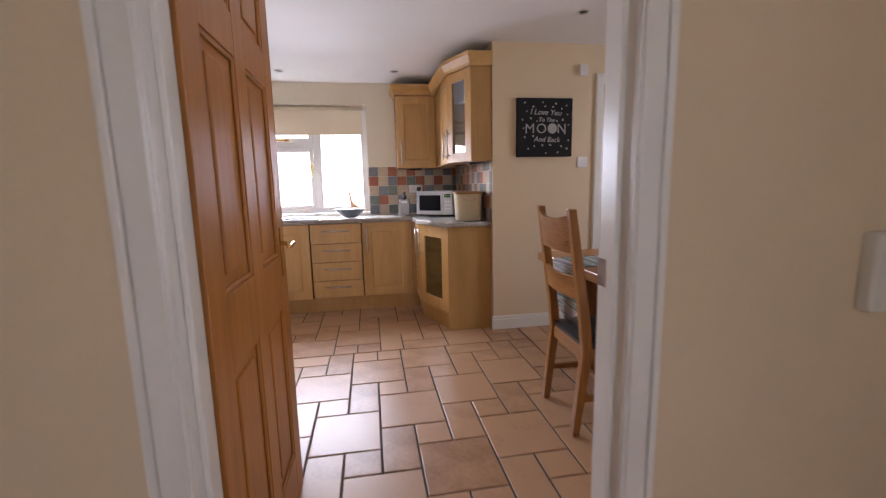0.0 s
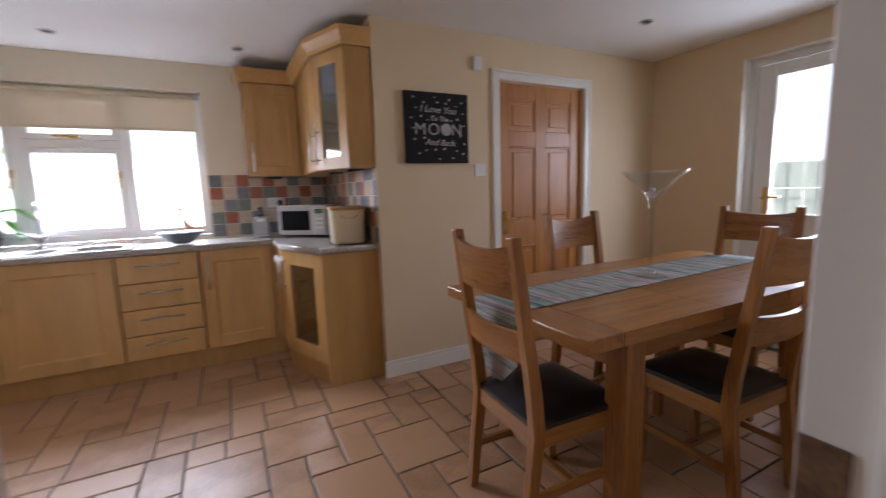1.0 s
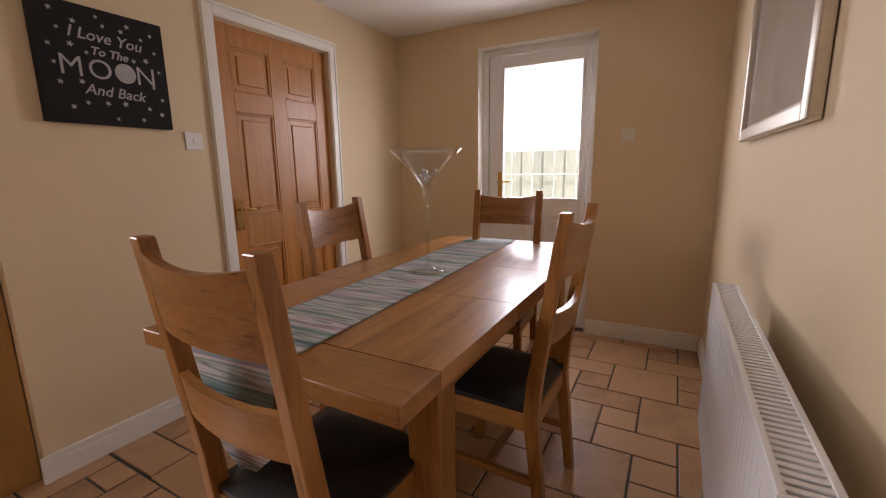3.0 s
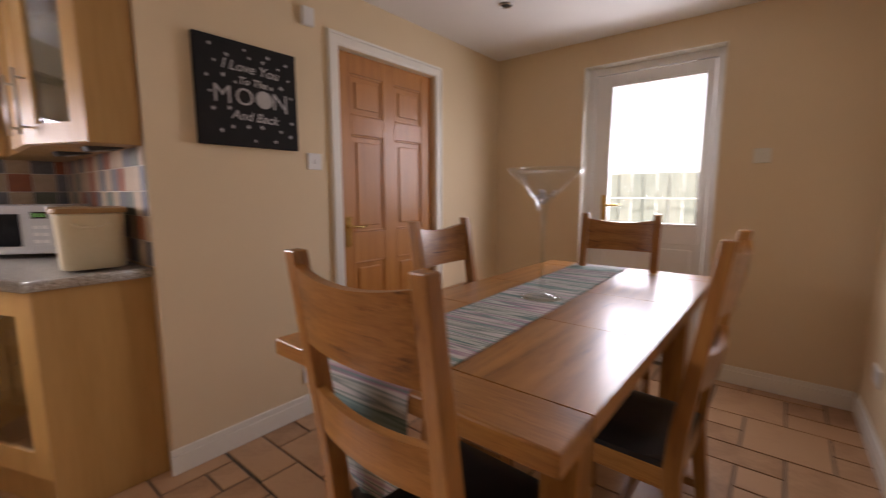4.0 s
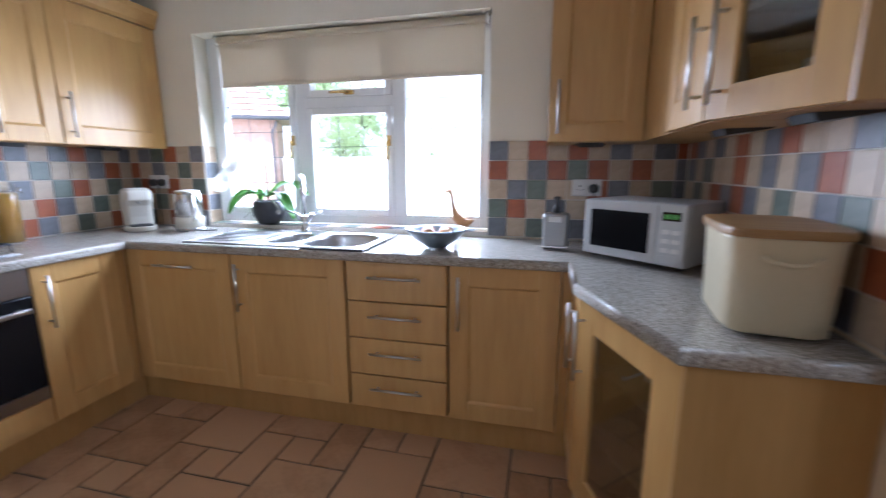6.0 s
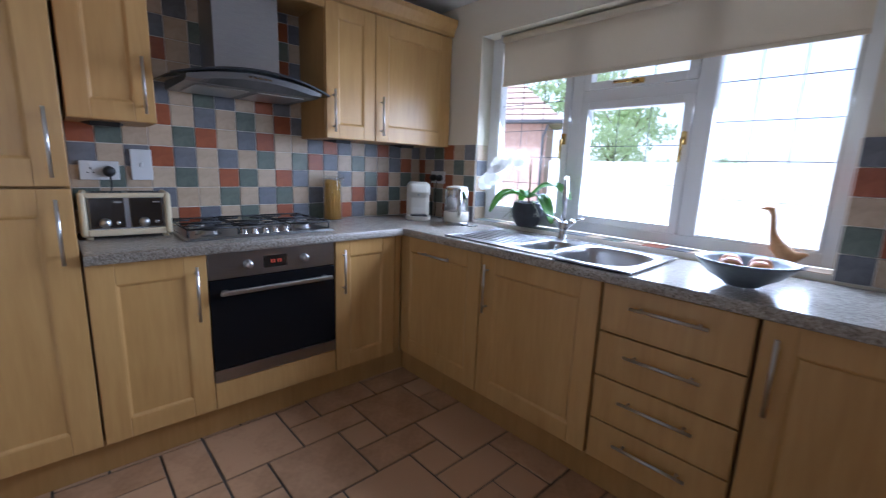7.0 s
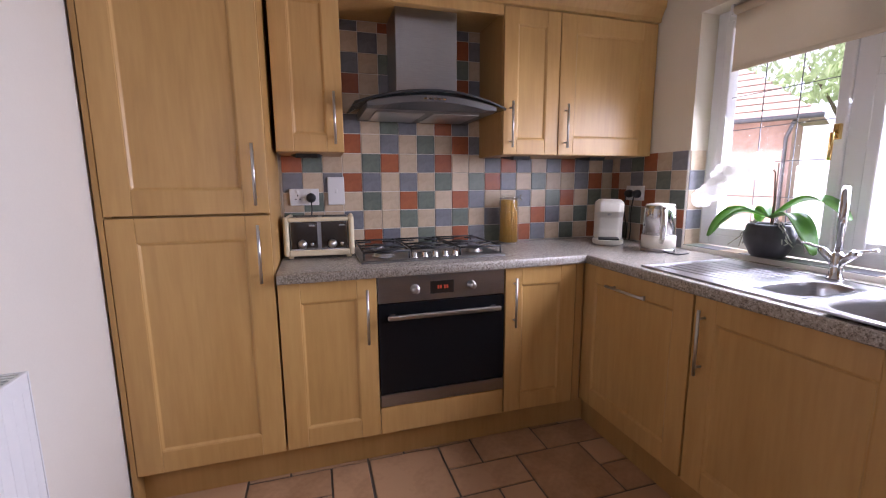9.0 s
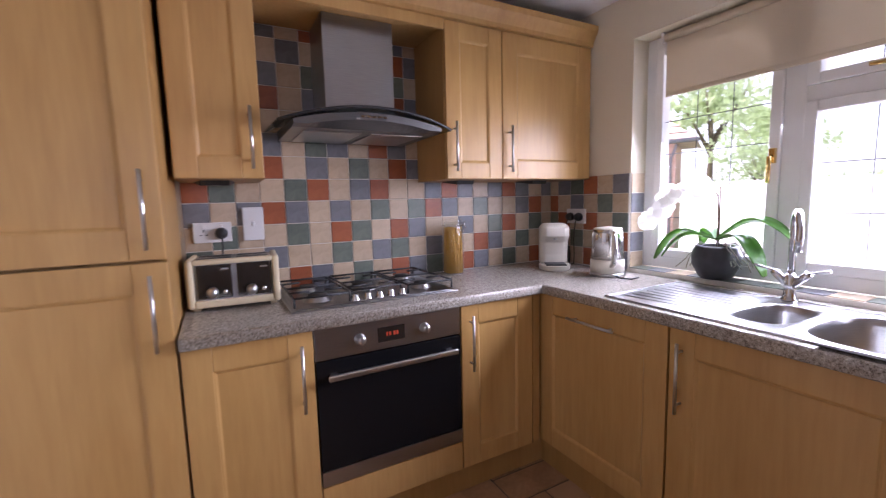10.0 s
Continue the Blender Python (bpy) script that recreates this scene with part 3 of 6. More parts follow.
# ---------------------------------------------------------------- kitchen window
def kitchen_window():
    x0, x1, z0, z1 = WIN
    d = thing("window_1", pose(0, 5.33, 0), "white framed three-light window with leaded panes over a tiled sill", "window", kind="structure")
    b = bmesh.new()
    y0, y1 = 0.0, 0.065
    box(x0, x0 + 0.055, y0, y1, z0, z1, 0.004, bm=b)
    box(x1 - 0.055, x1, y0, y1, z0, z1, 0.004, bm=b)
    box(x0 + 0.055, x1 - 0.055, y0, y1, z0, z0 + 0.055, 0.004, bm=b)
    box(x0 + 0.055, x1 - 0.055, y0, y1, z1 - 0.055, z1, 0.004, bm=b)
    mull = (-1.023, -0.392)
    for x in mull:
        box(x - 0.035, x + 0.035, y0, y1, z0 + 0.055, z1 - 0.055, 0.004, bm=b)
    box(mull[0] + 0.035, mull[1] - 0.035, y0, y1, 1.65, 1.71, 0.004, bm=b)
    part("window_frame", b, M["upvc"], d)
    lights = [(x0 + 0.055, mull[0] - 0.035, z0 + 0.055, z1 - 0.055, True), (mull[0] + 0.035, mull[1] - 0.035, z0 + 0.055, 1.65, True),
              (mull[0] + 0.035, mull[1] - 0.035, 1.71, z1 - 0.055, True), (mull[1] + 0.035, x1 - 0.055, z0 + 0.055, z1 - 0.055, False)]
    for a, c, p, q, sash in lights:
        s = part("sash", bmesh.new(), M["upvc"], d)
        b = bmesh.new()
        f = 0.042 if sash else 0.014
        for r in ((a, a + f, p, q), (c - f, c, p, q), (a + f, c - f, p, p + f), (a + f, c - f, q - f, q)):
            box(r[0], r[1], -0.012, 0.05, r[2], r[3], 0.006, 3, bm=b)
        b.to_mesh(s.data)
        b.free()
        pane = part("pane", box(a + f - 0.004, c - f + 0.004, 0.022, 0.026, p + f - 0.004, q - f + 0.004), M["window_glass"], s, "clear glass pane")
        pane.visible_shadow = False
        b = bmesh.new()
        nx, nz = max(1, round((c - a - 2 * f) / 0.17)), max(1, round((q - p - 2 * f) / 0.17))
        for k in range(1, nx):
            x = a + f + (c - a - 2 * f) * k / nx
            box(x - 0.0017, x + 0.0017, 0.019, 0.0215, p + f, q - f, bm=b)
        for k in range(1, nz):
            z = p + f + (q - p - 2 * f) * k / nz
            box(a + f, c - f, 0.0185, 0.0213, z - 0.0017, z + 0.0017, bm=b)
        part("lead_strip", b, M["lead"], s, "thin lead glazing strips")
    for x, z, flat in ((mull[0] - 0.055, 1.46, False), (mull[1] - 0.055, 1.45, False), (-0.69, 1.73, True)):
        b = box(-0.012, 0.012, -0.030, -0.012, -0.03, 0.03, 0.003)
        tube([(0, -0.028, 0.0), (0, -0.05, -0.005), (0, -0.052, -0.11)], 0.008, 8, bm=b)
        bmesh.ops.transform(b, matrix=pose(x, 0, z, 0, 90 if flat else 0, 0), verts=b.verts[:])
        part("window_handle", b, M["brass"], d, "brass window handle")
    solid("exterior_sill", box(x0 - 0.05, x1 + 0.05, 5.40, 5.55, z0 - 0.05, z0 - 0.005, 0.004), M["upvc"], "white outer window sill", "window sill", "structure")


kitchen_window()
# roller blind half drawn
rb = thing("roller_blind", pose(0, 0, 0), "beige fabric roller blind drawn partway down the window", "blind")
b = tube([(WIN[0] + 0.125, 5.290, 2.062), (WIN[1] - 0.04, 5.290, 2.062)], 0.020, 16)
part("roller", b, M["blind"], rb)
b = box(WIN[0] + 0.13, WIN[1] - 0.045, 5.290, 5.2915, 1.795, 2.06)
box(WIN[0] + 0.13, WIN[1] - 0.045, 5.286, 5.295, 1.785, 1.805, 0.003, bm=b)
part("fabric", b, M["blind"], rb)
for q in (WIN[0] + 0.110, WIN[1] - 0.04):
    part("bracket", box(q, q + 0.015, 5.270, 5.310, 2.040, 2.088, 0.003), M["white_plastic"], rb)


# ---------------------------------------------------------------- kitchen units
def bar_handle(parent, x, z0, z1, y=0.0, horizontal=False, at=0.0):
    """Satin bar handle on two posts, standing off the face at y."""
    if horizontal:
        b = tube([(z0, y - 0.030, at), (z1, y - 0.030, at)], 0.006, 10)
        for q in (z0 + 0.03, z1 - 0.03):
            tube([(q, y, at), (q, y - 0.030, at)], 0.0045, 8, bm=b)
    else:
        b = tube([(x, y - 0.030, z0), (x, y - 0.030, z1)], 0.006, 10)
        for q in (z0 + 0.03, z1 - 0.03):
            tube([(x, y, q), (x, y - 0.030, q)], 0.0045, 8, bm=b)
    return part("handle", b, M["nickel"], parent, "satin nickel bar handle")


def shaker(parent, x0, x1, z0, z1, rail=0.085, name="door", y=0.0, slab=False):
    """A framed door front with a recessed panel; face at y, 20 mm thick."""
    g = 0.0015
    x0, x1, z0, z1 = x0 + g, x1 - g, z0 + g, z1 - g
    if slab:
        return part(name, box(x0, x1, y, y + 0.02, z0, z1, 0.003), M["maple"], parent)
    b = box(x0 + rail - 0.002, x1 - rail + 0.002, y + 0.010, y + 0.018, z0 + rail - 0.002, z1 - rail + 0.002)
    rings = [[b.verts.new((p, yy, q)) for p, q in ((x0 + rail + e, z0 + rail + e), (x1 - rail - e, z0 + rail + e), (x1 - rail - e, z1 - rail - e), (x0 + rail + e, z1 - rail - e))]
             for e, yy in ((-0.001, y + 0.0015), (0.003, y + 0.0025), (0.010, y + 0.0085), (0.013, y + 0.0090))]
    for p, q in zip(rings, rings[1:]):
        for j in range(4):
            b.faces.new((p[j], p[(j + 1) % 4], q[(j + 1) % 4], q[j]))
    b.faces.new(rings[-1])
    d = part(name, b, M["maple"], parent)
    for a, c in ((x0, x0 + rail), (x1 - rail, x1)):
        part("stile", box(a, c, y, y + 0.02, z0, z1, 0.0025), M["maple"], d)
    for a, c in ((z1 - rail, z1), (z0, z0 + rail)):
        part("rail", box(x0 + rail, x1 - rail, y + 0.0006, y + 0.02, a, c, 0.0025), M["maple"], d)
    return d


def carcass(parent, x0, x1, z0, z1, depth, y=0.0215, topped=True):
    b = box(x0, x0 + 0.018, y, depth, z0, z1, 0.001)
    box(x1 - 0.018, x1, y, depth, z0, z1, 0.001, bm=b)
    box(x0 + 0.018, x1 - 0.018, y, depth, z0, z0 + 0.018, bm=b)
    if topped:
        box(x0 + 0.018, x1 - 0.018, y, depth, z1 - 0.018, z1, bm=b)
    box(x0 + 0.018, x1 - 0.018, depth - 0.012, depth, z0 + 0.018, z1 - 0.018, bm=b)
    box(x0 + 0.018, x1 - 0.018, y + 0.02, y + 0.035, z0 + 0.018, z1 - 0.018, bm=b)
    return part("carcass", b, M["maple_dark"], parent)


BASE0, BASE1 = 0.145, 0.876
RH, RW = 90, 0


def base_unit(name, m, w, handle, label, slab=False, rail=0.085):
    """handle: 'l', 'r' upright near that edge, or 'top' lying across."""
    c = thing(name, m, label, "cabinet", "base units")
    carcass(c, 0, w, BASE0, BASE1, 0.555, topped=name != "sink_cabinet")
    d = shaker(c, 0, w, BASE0, BASE1, rail, slab=slab)
    if handle == "top":
        bar_handle(d, 0, 0.5 * w - 0.12, 0.5 * w + 0.12, horizontal=True, at=BASE1 - 0.075)
    else:
        bar_handle(d, 0.045 if handle == "l" else w - 0.045, BASE1 - 0.285, BASE1 - 0.045)
    return c


XF, YF = -1.68, 4.64
base_unit("base_cabinet", pose(XF, 3.191, 0, 0, 0, RH), 0.400, "r", "pale maple base cupboard with framed door beside the oven")
base_unit("base_cabinet", pose(XF, 4.195, 0, 0, 0, RH), 0.385, "l", "pale maple base cupboard between the oven and the corner")
base_unit("integrated_dishwasher", pose(-1.70, YF, 0, 0, 0, RW), 0.645, "top", "integrated dishwasher behind a pale maple door front")
base_unit("sink_cabinet", pose(-1.05, YF, 0, 0, 0, RW), 0.615, "l", "pale maple sink cupboard with a framed door")
base_unit("base_cabinet", pose(0.065, YF, 0, 0, 0, RW), 0.475, "l", "pale maple base cupboard beside the drawer unit")

dr = thing("drawer_unit", pose(-0.425, YF, 0), "pale maple unit of four drawers with bar handles", "drawers", "base units")
carcass(dr, 0, 0.48, BASE0, BASE1, 0.555, topped=False)
cuts = (0.876, 0.685, 0.503, 0.319, BASE0)
for hi, lo in zip(cuts, cuts[1:]):
    d = shaker(dr, 0, 0.48, lo + 0.001, hi - 0.002, slab=True, name="drawer_front")
    bar_handle(d, 0, 0.115, 0.365, horizontal=True, at=(hi + lo) / 2 + 0.025)

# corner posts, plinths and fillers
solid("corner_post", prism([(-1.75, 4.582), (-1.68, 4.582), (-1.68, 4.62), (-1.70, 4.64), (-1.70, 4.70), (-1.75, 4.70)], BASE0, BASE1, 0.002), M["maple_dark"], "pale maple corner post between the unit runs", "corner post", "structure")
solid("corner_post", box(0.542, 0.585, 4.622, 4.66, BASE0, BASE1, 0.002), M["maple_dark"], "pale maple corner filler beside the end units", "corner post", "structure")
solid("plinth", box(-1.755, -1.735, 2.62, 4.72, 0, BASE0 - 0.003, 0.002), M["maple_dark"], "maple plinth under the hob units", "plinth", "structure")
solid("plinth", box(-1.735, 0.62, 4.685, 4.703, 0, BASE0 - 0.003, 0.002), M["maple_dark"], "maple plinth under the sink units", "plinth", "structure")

# oven
ov = thing("built_in_oven", pose(XF, 3.593, 0, 0, 0, RH), "built-in oven of brushed steel and black glass", "oven")
part("body", box(0.01, 0.587, 0.02, 0.54, 0.27, 0.873), M["black"], ov)
part("control_panel", box(0.001, 0.596, 0.0, 0.022, 0.757, 0.874, 0.002), M["steel"], ov, "brushed steel control panel")
od = part("door", box(0.001, 0.596, -0.004, 0.022, 0.337, 0.752, 0.003), M["black_glass"], ov, "black glass oven door")
part("trim_strip", box(0.001, 0.596, -0.004, 0.022, 0.277, 0.334, 0.002), M["steel"], ov, "brushed steel lower strip")
b = box(0.035, 0.562, -0.050, -0.034, 0.690, 0.712, 0.006, 3)
for q in (0.06, 0.535):
    box(q - 0.012, q + 0.012, -0.036, -0.004, 0.694, 0.708, 0.003, bm=b)
part("handle", b, M["nickel"], od, "flat steel oven handle")
for q in (0.165, 0.43):
    b = lathe([(0, 0), (0.021, 0), (0.021, 0.006), (0.017, 0.010), (0.016, 0.028), (0.013, 0.031), (0, 0.031)], 24)
    box(-0.003, 0.003, -0.015, 0.015, 0.028, 0.035, 0.001, bm=b)
    bmesh.ops.transform(b, matrix=pose(q, 0.0, 0.812, 90, 0, 0), verts=b.verts[:])
    part("knob", b, M["nickel"], ov, "round steel knob")
part("display", box(0.235, 0.345, -0.0025, 0.0, 0.785, 0.842, 0.001), M["red_led"], ov, "dark clock display")
b = bmesh.new()
for k, x in enumerate((0.268, 0.280, 0.298, 0.310)):
    box(x, x + 0.008, -0.0035, -0.0026, 0.806, 0.822, bm=b)
part("digits", b, M["glow_red"], ov)
solid("oven_infill_panel", box(XF - 0.02, XF, 3.593, 4.190, BASE0, 0.272, 0.003), M["maple"], "pale maple infill panel under the oven", "panel")

# tall larder unit
tu = thing("larder_unit", pose(XF, 2.637, 0, 0, 0, RH), "tall maple larder unit with two framed doors", "tall cabinet")
TW = 0.548
carcass(tu, 0.0, TW, BASE0, 2.13, 0.575)
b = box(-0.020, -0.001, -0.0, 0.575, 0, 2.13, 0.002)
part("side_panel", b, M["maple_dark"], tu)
d = shaker(tu, 0, TW, BASE0, 1.156, 0.09)
bar_handle(d, TW - 0.045, 0.89, 1.12)
d = shaker(tu, 0, TW, 1.162, 2.125, 0.09)
bar_handle(d, TW - 0.045, 1.195, 1.425)


def cornice(name, pts, z=2.128, label="moulded maple cornice along the cabinet tops"):
    """A stepped cornice that follows a plan line; the front lies on the line's right-hand side."""
    b = bmesh.new()
    prof = ((0.0, 0.0), (0.012, 0.002), (0.014, 0.022), (0.030, 0.052), (0.044, 0.072), (0.046, 0.100), (-0.02, 0.100), (-0.02, 0.0))
    P = [Vector(p) for p in pts]
    rings = []
    for i, p in enumerate(P):
        d0 = (P[i] - P[i - 1]).normalized() if i else (P[1] - P[0]).normalized()
        d1 = (P[i + 1] - P[i]).normalized() if i < len(P) - 1 else d0
        n0, n1 = Vector((d0.y, -d0.x)), Vector((d1.y, -d1.x))
        n = (n0 + n1).normalized()
        k = 1 / max(0.3, n.dot(n0))
        rings.append([b.verts.new((p.x + n.x * o * k, p.y + n.y * o * k, z + h)) for o, h in prof])
    m = len(prof)
    for p, q in zip(rings, rings[1:]):
        for j in range(m):
            b.faces.new((p[j], p[(j + 1) % m], q[(j + 1) % m], q[j]))
    b.faces.new(rings[0])
    b.faces.new(rings[-1][::-1])
    bmesh.ops.recalc_face_normals(b, faces=b.faces[:])
    return solid(name, b, M["maple"], label, "cornice", "structure")


# wall units on the hob wall
UZ0, UZ1, XU = 1.415, 2.125, -1.93


def wall_unit(m, w, handles, label, doors=1, depth=0.325, rail=0.075, z0=None):
    c = thing("wall_cabinet", m, label, "cabinet", "wall units")
    z = UZ0 if z0 is None else z0
    carcass(c, 0, w, z, UZ1, depth)
    for k in range(doors):
        d = shaker(c, w * k / doors, w * (k + 1) / doors, z, UZ1, rail)
        x = w * k / doors + 0.04 if handles[k] == "l" else w * (k + 1) / doors - 0.04
        bar_handle(d, x, z + 0.035, z + 0.26)
    return c


wall_unit(pose(XU, 3.203, 0, 0, 0, RH), 0.295, "r", "narrow pale maple wall cupboard beside the cooker hood")
wall_unit(pose(XU, 4.287, 0, 0, 0, RH), 0.316, "l", "narrow pale maple wall cupboard with a framed door")
wall_unit(pose(XU, 4.605, 0, 0, 0, RH), 0.607, "l", "wide pale maple wall cupboard in the corner", rail=0.09)
b = box(XU - 0.02, XU, 3.500, 4.285, 2.08, 2.127, 0.002)
box(XU - 0.325, XU - 0.02, 3.500, 4.285, 2.10, 2.118, bm=b)
solid("bridging_panel", b, M["maple"], "pale maple bridging panel over the cooker hood", "panel")
cornice("cornice", [(XF, 2.63), (XF, 3.19), (XU, 3.19), (XU, 5.215)])

# worktops
def worktop():
    w = thing("worktop", pose(0, 0, 0), "grey speckled laminate worktop with rolled front edge", "worktop")
    front = [Vector(p) for p in ((-1.655, 3.193), (-1.655, 4.617), (0.560, 4.617), (0.560, 4.305), (0.745, 3.825), (XR - 0.006, 3.825))]
    normal = [Vector((q.y - p.y, p.x - q.x)).normalized() for p, q in zip(front, front[1:])]
    mitre = [normal[0]] + [(a + c) / (1 + a.dot(c)) for a, c in zip(normal, normal[1:])] + [normal[-1]]
    inner = [p - 0.012 * m for p, m in zip(front, mitre)]
    cut, hx0, hx1, hy0, hy1 = -0.66, -0.957, -0.378, 4.69, 5.10
    seam = inner[1].y
    left = [(-2.252, 3.193), tuple(inner[0]), tuple(inner[1]), (cut, seam), (cut, hy0), (hx0, hy0), (hx0, hy1), (cut, hy1), (cut, 5.212), (-2.252, 5.212)]
    right = [(cut, seam)] + [tuple(p) for p in inner[2:]] + [(XR - 0.006, 5.212), (cut, 5.212), (cut, hy1), (hx1, hy1), (hx1, hy0), (cut, hy0)]
    b = prism(left, 0.878, 0.918)
    prism(right, 0.878, 0.910, bm=b)
    part("surface", b, M["worktop"], w)
    profile = ((0.0, 0.878), (0.008, 0.878), (0.012, 0.882), (0.012, 0.910), (0.0105, 0.915), (0.006, 0.9175), (0.0, 0.918))
    for k in range(len(front) - 1):
        b = bmesh.new()
        rows = [[b.verts.new((p.x + m.x * o, p.y + m.y * o, z)) for o, z in profile] for p, m in ((inner[k], mitre[k]), (inner[k + 1], mitre[k + 1]))]
        for j in range(len(profile) - 1):
            f = b.faces.new((rows[0][j], rows[1][j], rows[1][j + 1], rows[0][j + 1]))
            f.smooth = 1 < j
        b.faces.new(rows[0])
        b.faces.new(rows[1][::-1])
        bmesh.ops.recalc_face_normals(b, faces=b.faces[:])
        part("front_edge", b, M["worktop"], w, "rolled laminate edge")
    return w


worktop()

# end units by the return wall
PX = 0.585
eu = thing("end_cabinet", pose(PX, 4.62, 0, 0, 0, -90), "maple corner unit with an upright bar handle", "cabinet", "base units")
carcass(eu, 0.0, 0.295, BASE0, BASE1, 0.545)
d = shaker(eu, 0, 0.295, BASE0, BASE1)
bar_handle(d, 0.295 - 0.04, BASE1 - 0.285, BASE1 - 0.045)


def rotated(pts, m):
    return [(m @ Vector((x, y, 0))).to_2d() for x, y in pts]


def glazed_unit(name, near, far, back_x, end_y, z0, z1, label, group, items, rail=0.098):
    """An angled unit: a glazed door from far to near in plan, a flat end panel to the wall, shelves inside."""
    g = thing(name, pose(0, 0, 0), label, "cabinet", group)
    (nx, ny), (fx, fy) = near, far
    ang = math.degrees(math.atan2(ny - fy, nx - fx))
    w = math.hypot(nx - fx, ny - fy)
    t = 0.018
    poly = [(fx + 0.022, fy), (nx + 0.02, ny + 0.018), (back_x, end_y + 0.018), (back_x, fy)]
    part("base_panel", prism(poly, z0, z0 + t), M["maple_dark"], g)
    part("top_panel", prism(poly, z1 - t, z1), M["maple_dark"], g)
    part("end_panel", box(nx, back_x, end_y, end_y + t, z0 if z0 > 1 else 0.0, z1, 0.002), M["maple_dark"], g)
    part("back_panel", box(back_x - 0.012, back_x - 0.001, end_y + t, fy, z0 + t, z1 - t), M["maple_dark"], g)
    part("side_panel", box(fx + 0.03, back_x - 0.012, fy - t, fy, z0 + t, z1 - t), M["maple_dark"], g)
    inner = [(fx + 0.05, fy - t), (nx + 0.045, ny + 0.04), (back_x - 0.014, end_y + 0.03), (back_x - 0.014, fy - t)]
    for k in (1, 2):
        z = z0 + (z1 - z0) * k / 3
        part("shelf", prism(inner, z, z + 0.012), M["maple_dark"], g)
    m = pose(fx, fy, 0, 0, 0, ang)
    x0, x1, a, c = 0.002, w - 0.002, z0 + 0.002, z1 - 0.002
    b = box(x0, x0 + rail, 0, 0.02, a, c, 0.002)
    box(x1 - rail, x1, 0, 0.02, a, c, 0.002, bm=b)
    box(x0 + rail, x1 - rail, 0.0003, 0.02, c - rail, c, 0.002, bm=b)
    box(x0 + rail, x1 - rail, 0.0003, 0.02, a, a + rail, 0.002, bm=b)
    bmesh.ops.transform(b, matrix=m, verts=b.verts[:])
    d = part("door", b, M["maple"], g, "glazed framed door")
    b = box(x0 + rail - 0.004, x1 - rail + 0.004, 0.009, 0.013, a + rail - 0.004, c - rail + 0.004)
    bmesh.ops.transform(b, matrix=m, verts=b.verts[:])
    part("pane", b, M["pane_glass"], d, "glass pane tinted for the shade inside")
    hz = (z1 - 0.285, z1 - 0.045) if z0 < 1 else (z0 + 0.035, z0 + 0.275)
    b = tube([(0.04, -0.03, hz[0]), (0.04, -0.03, hz[1])], 0.006, 10)
    for q in (hz[0] + 0.03, hz[1] - 0.03):
        tube([(0.04, 0, q), (0.04, -0.03, q)], 0.0045, 8, bm=b)
    bmesh.ops.transform(b, matrix=m, verts=b.verts[:])
    part("handle", b, M["nickel"], d, "satin nickel bar handle")
    # glassware on the shelves
    rng = random.Random(items)
    for k in (0, 1, 2):
        z = z0 + (z1 - z0) * k / 3 + (0.0185 if k == 0 else 0.0125)
        for j in range(3):
            u = 0.25 + 0.28 * j
            px = fx + 0.12 + (nx + 0.12 - fx - 0.10) * u + 0.05
            py = fy + (ny + 0.08 - fy) * u
            h = rng.uniform(0.07, 0.13)
            r = rng.uniform(0.024, 0.034)
            gl = lathe([(0, 0), (r * 0.8, 0), (r, h), (r - 0.002, h), (r * 0.8 - 0.002, 0.006), (0, 0.006)], 16)
            ob = solid("tumbler", gl, M["glass"] if rng.random() < 0.5 else M["white_plastic"], "small drinking glass on a cabinet shelf" , "glass", group="cabinet glassware", m=pose(px, py, z))
    return g


glazed_unit("glazed_base_cabinet", (0.768, 3.862), (0.585, 4.322), XR - 0.004, 3.850, BASE0, BASE1, "angled maple base cabinet with a glazed door", "base units", 3)
b = prism([(0.615, 4.66), (0.615, 4.335), (0.785, 3.90), (0.80, 3.90), (0.63, 4.34), (0.63, 4.66)][::-1], 0, BASE0 - 0.003)
solid("plinth", b, M["maple_dark"], "maple plinth under the angled end units", "plinth", "structure")
glazed_unit("glazed_wall_cabinet", (0.967, 3.822), (0.835, 4.130), XR - 0.004, 3.812, UZ0 - 0.01, UZ1, "angled maple wall cabinet with a glazed door", "wall units", 5, 0.075)
wall_unit(pose(0.835, 4.48, 0, 0, 0, -90), 0.345, "r", "pale maple wall cupboard beside the glazed cabinet", depth=0.285, z0=UZ0 - 0.01)
wall_unit(pose(0.458, 4.92, 0, 0, 0, 0), 0.40, "l", "pale maple wall cupboard beside the window", depth=0.29, z0=UZ0 - 0.01)
b = box(0.862, XR - 0.006, 4.485, 5.205, UZ0 - 0.01, UZ1, 0.002)
solid("corner_wall_cabinet", b, M["maple_dark"], "plain maple corner wall cupboard", "cabinet", group="wall units")
cornice("cornice", [(0.455, 5.215), (0.455, 4.92), (0.835, 4.92), (0.835, 4.13), (0.967, 3.812), (1.136, 3.812)])


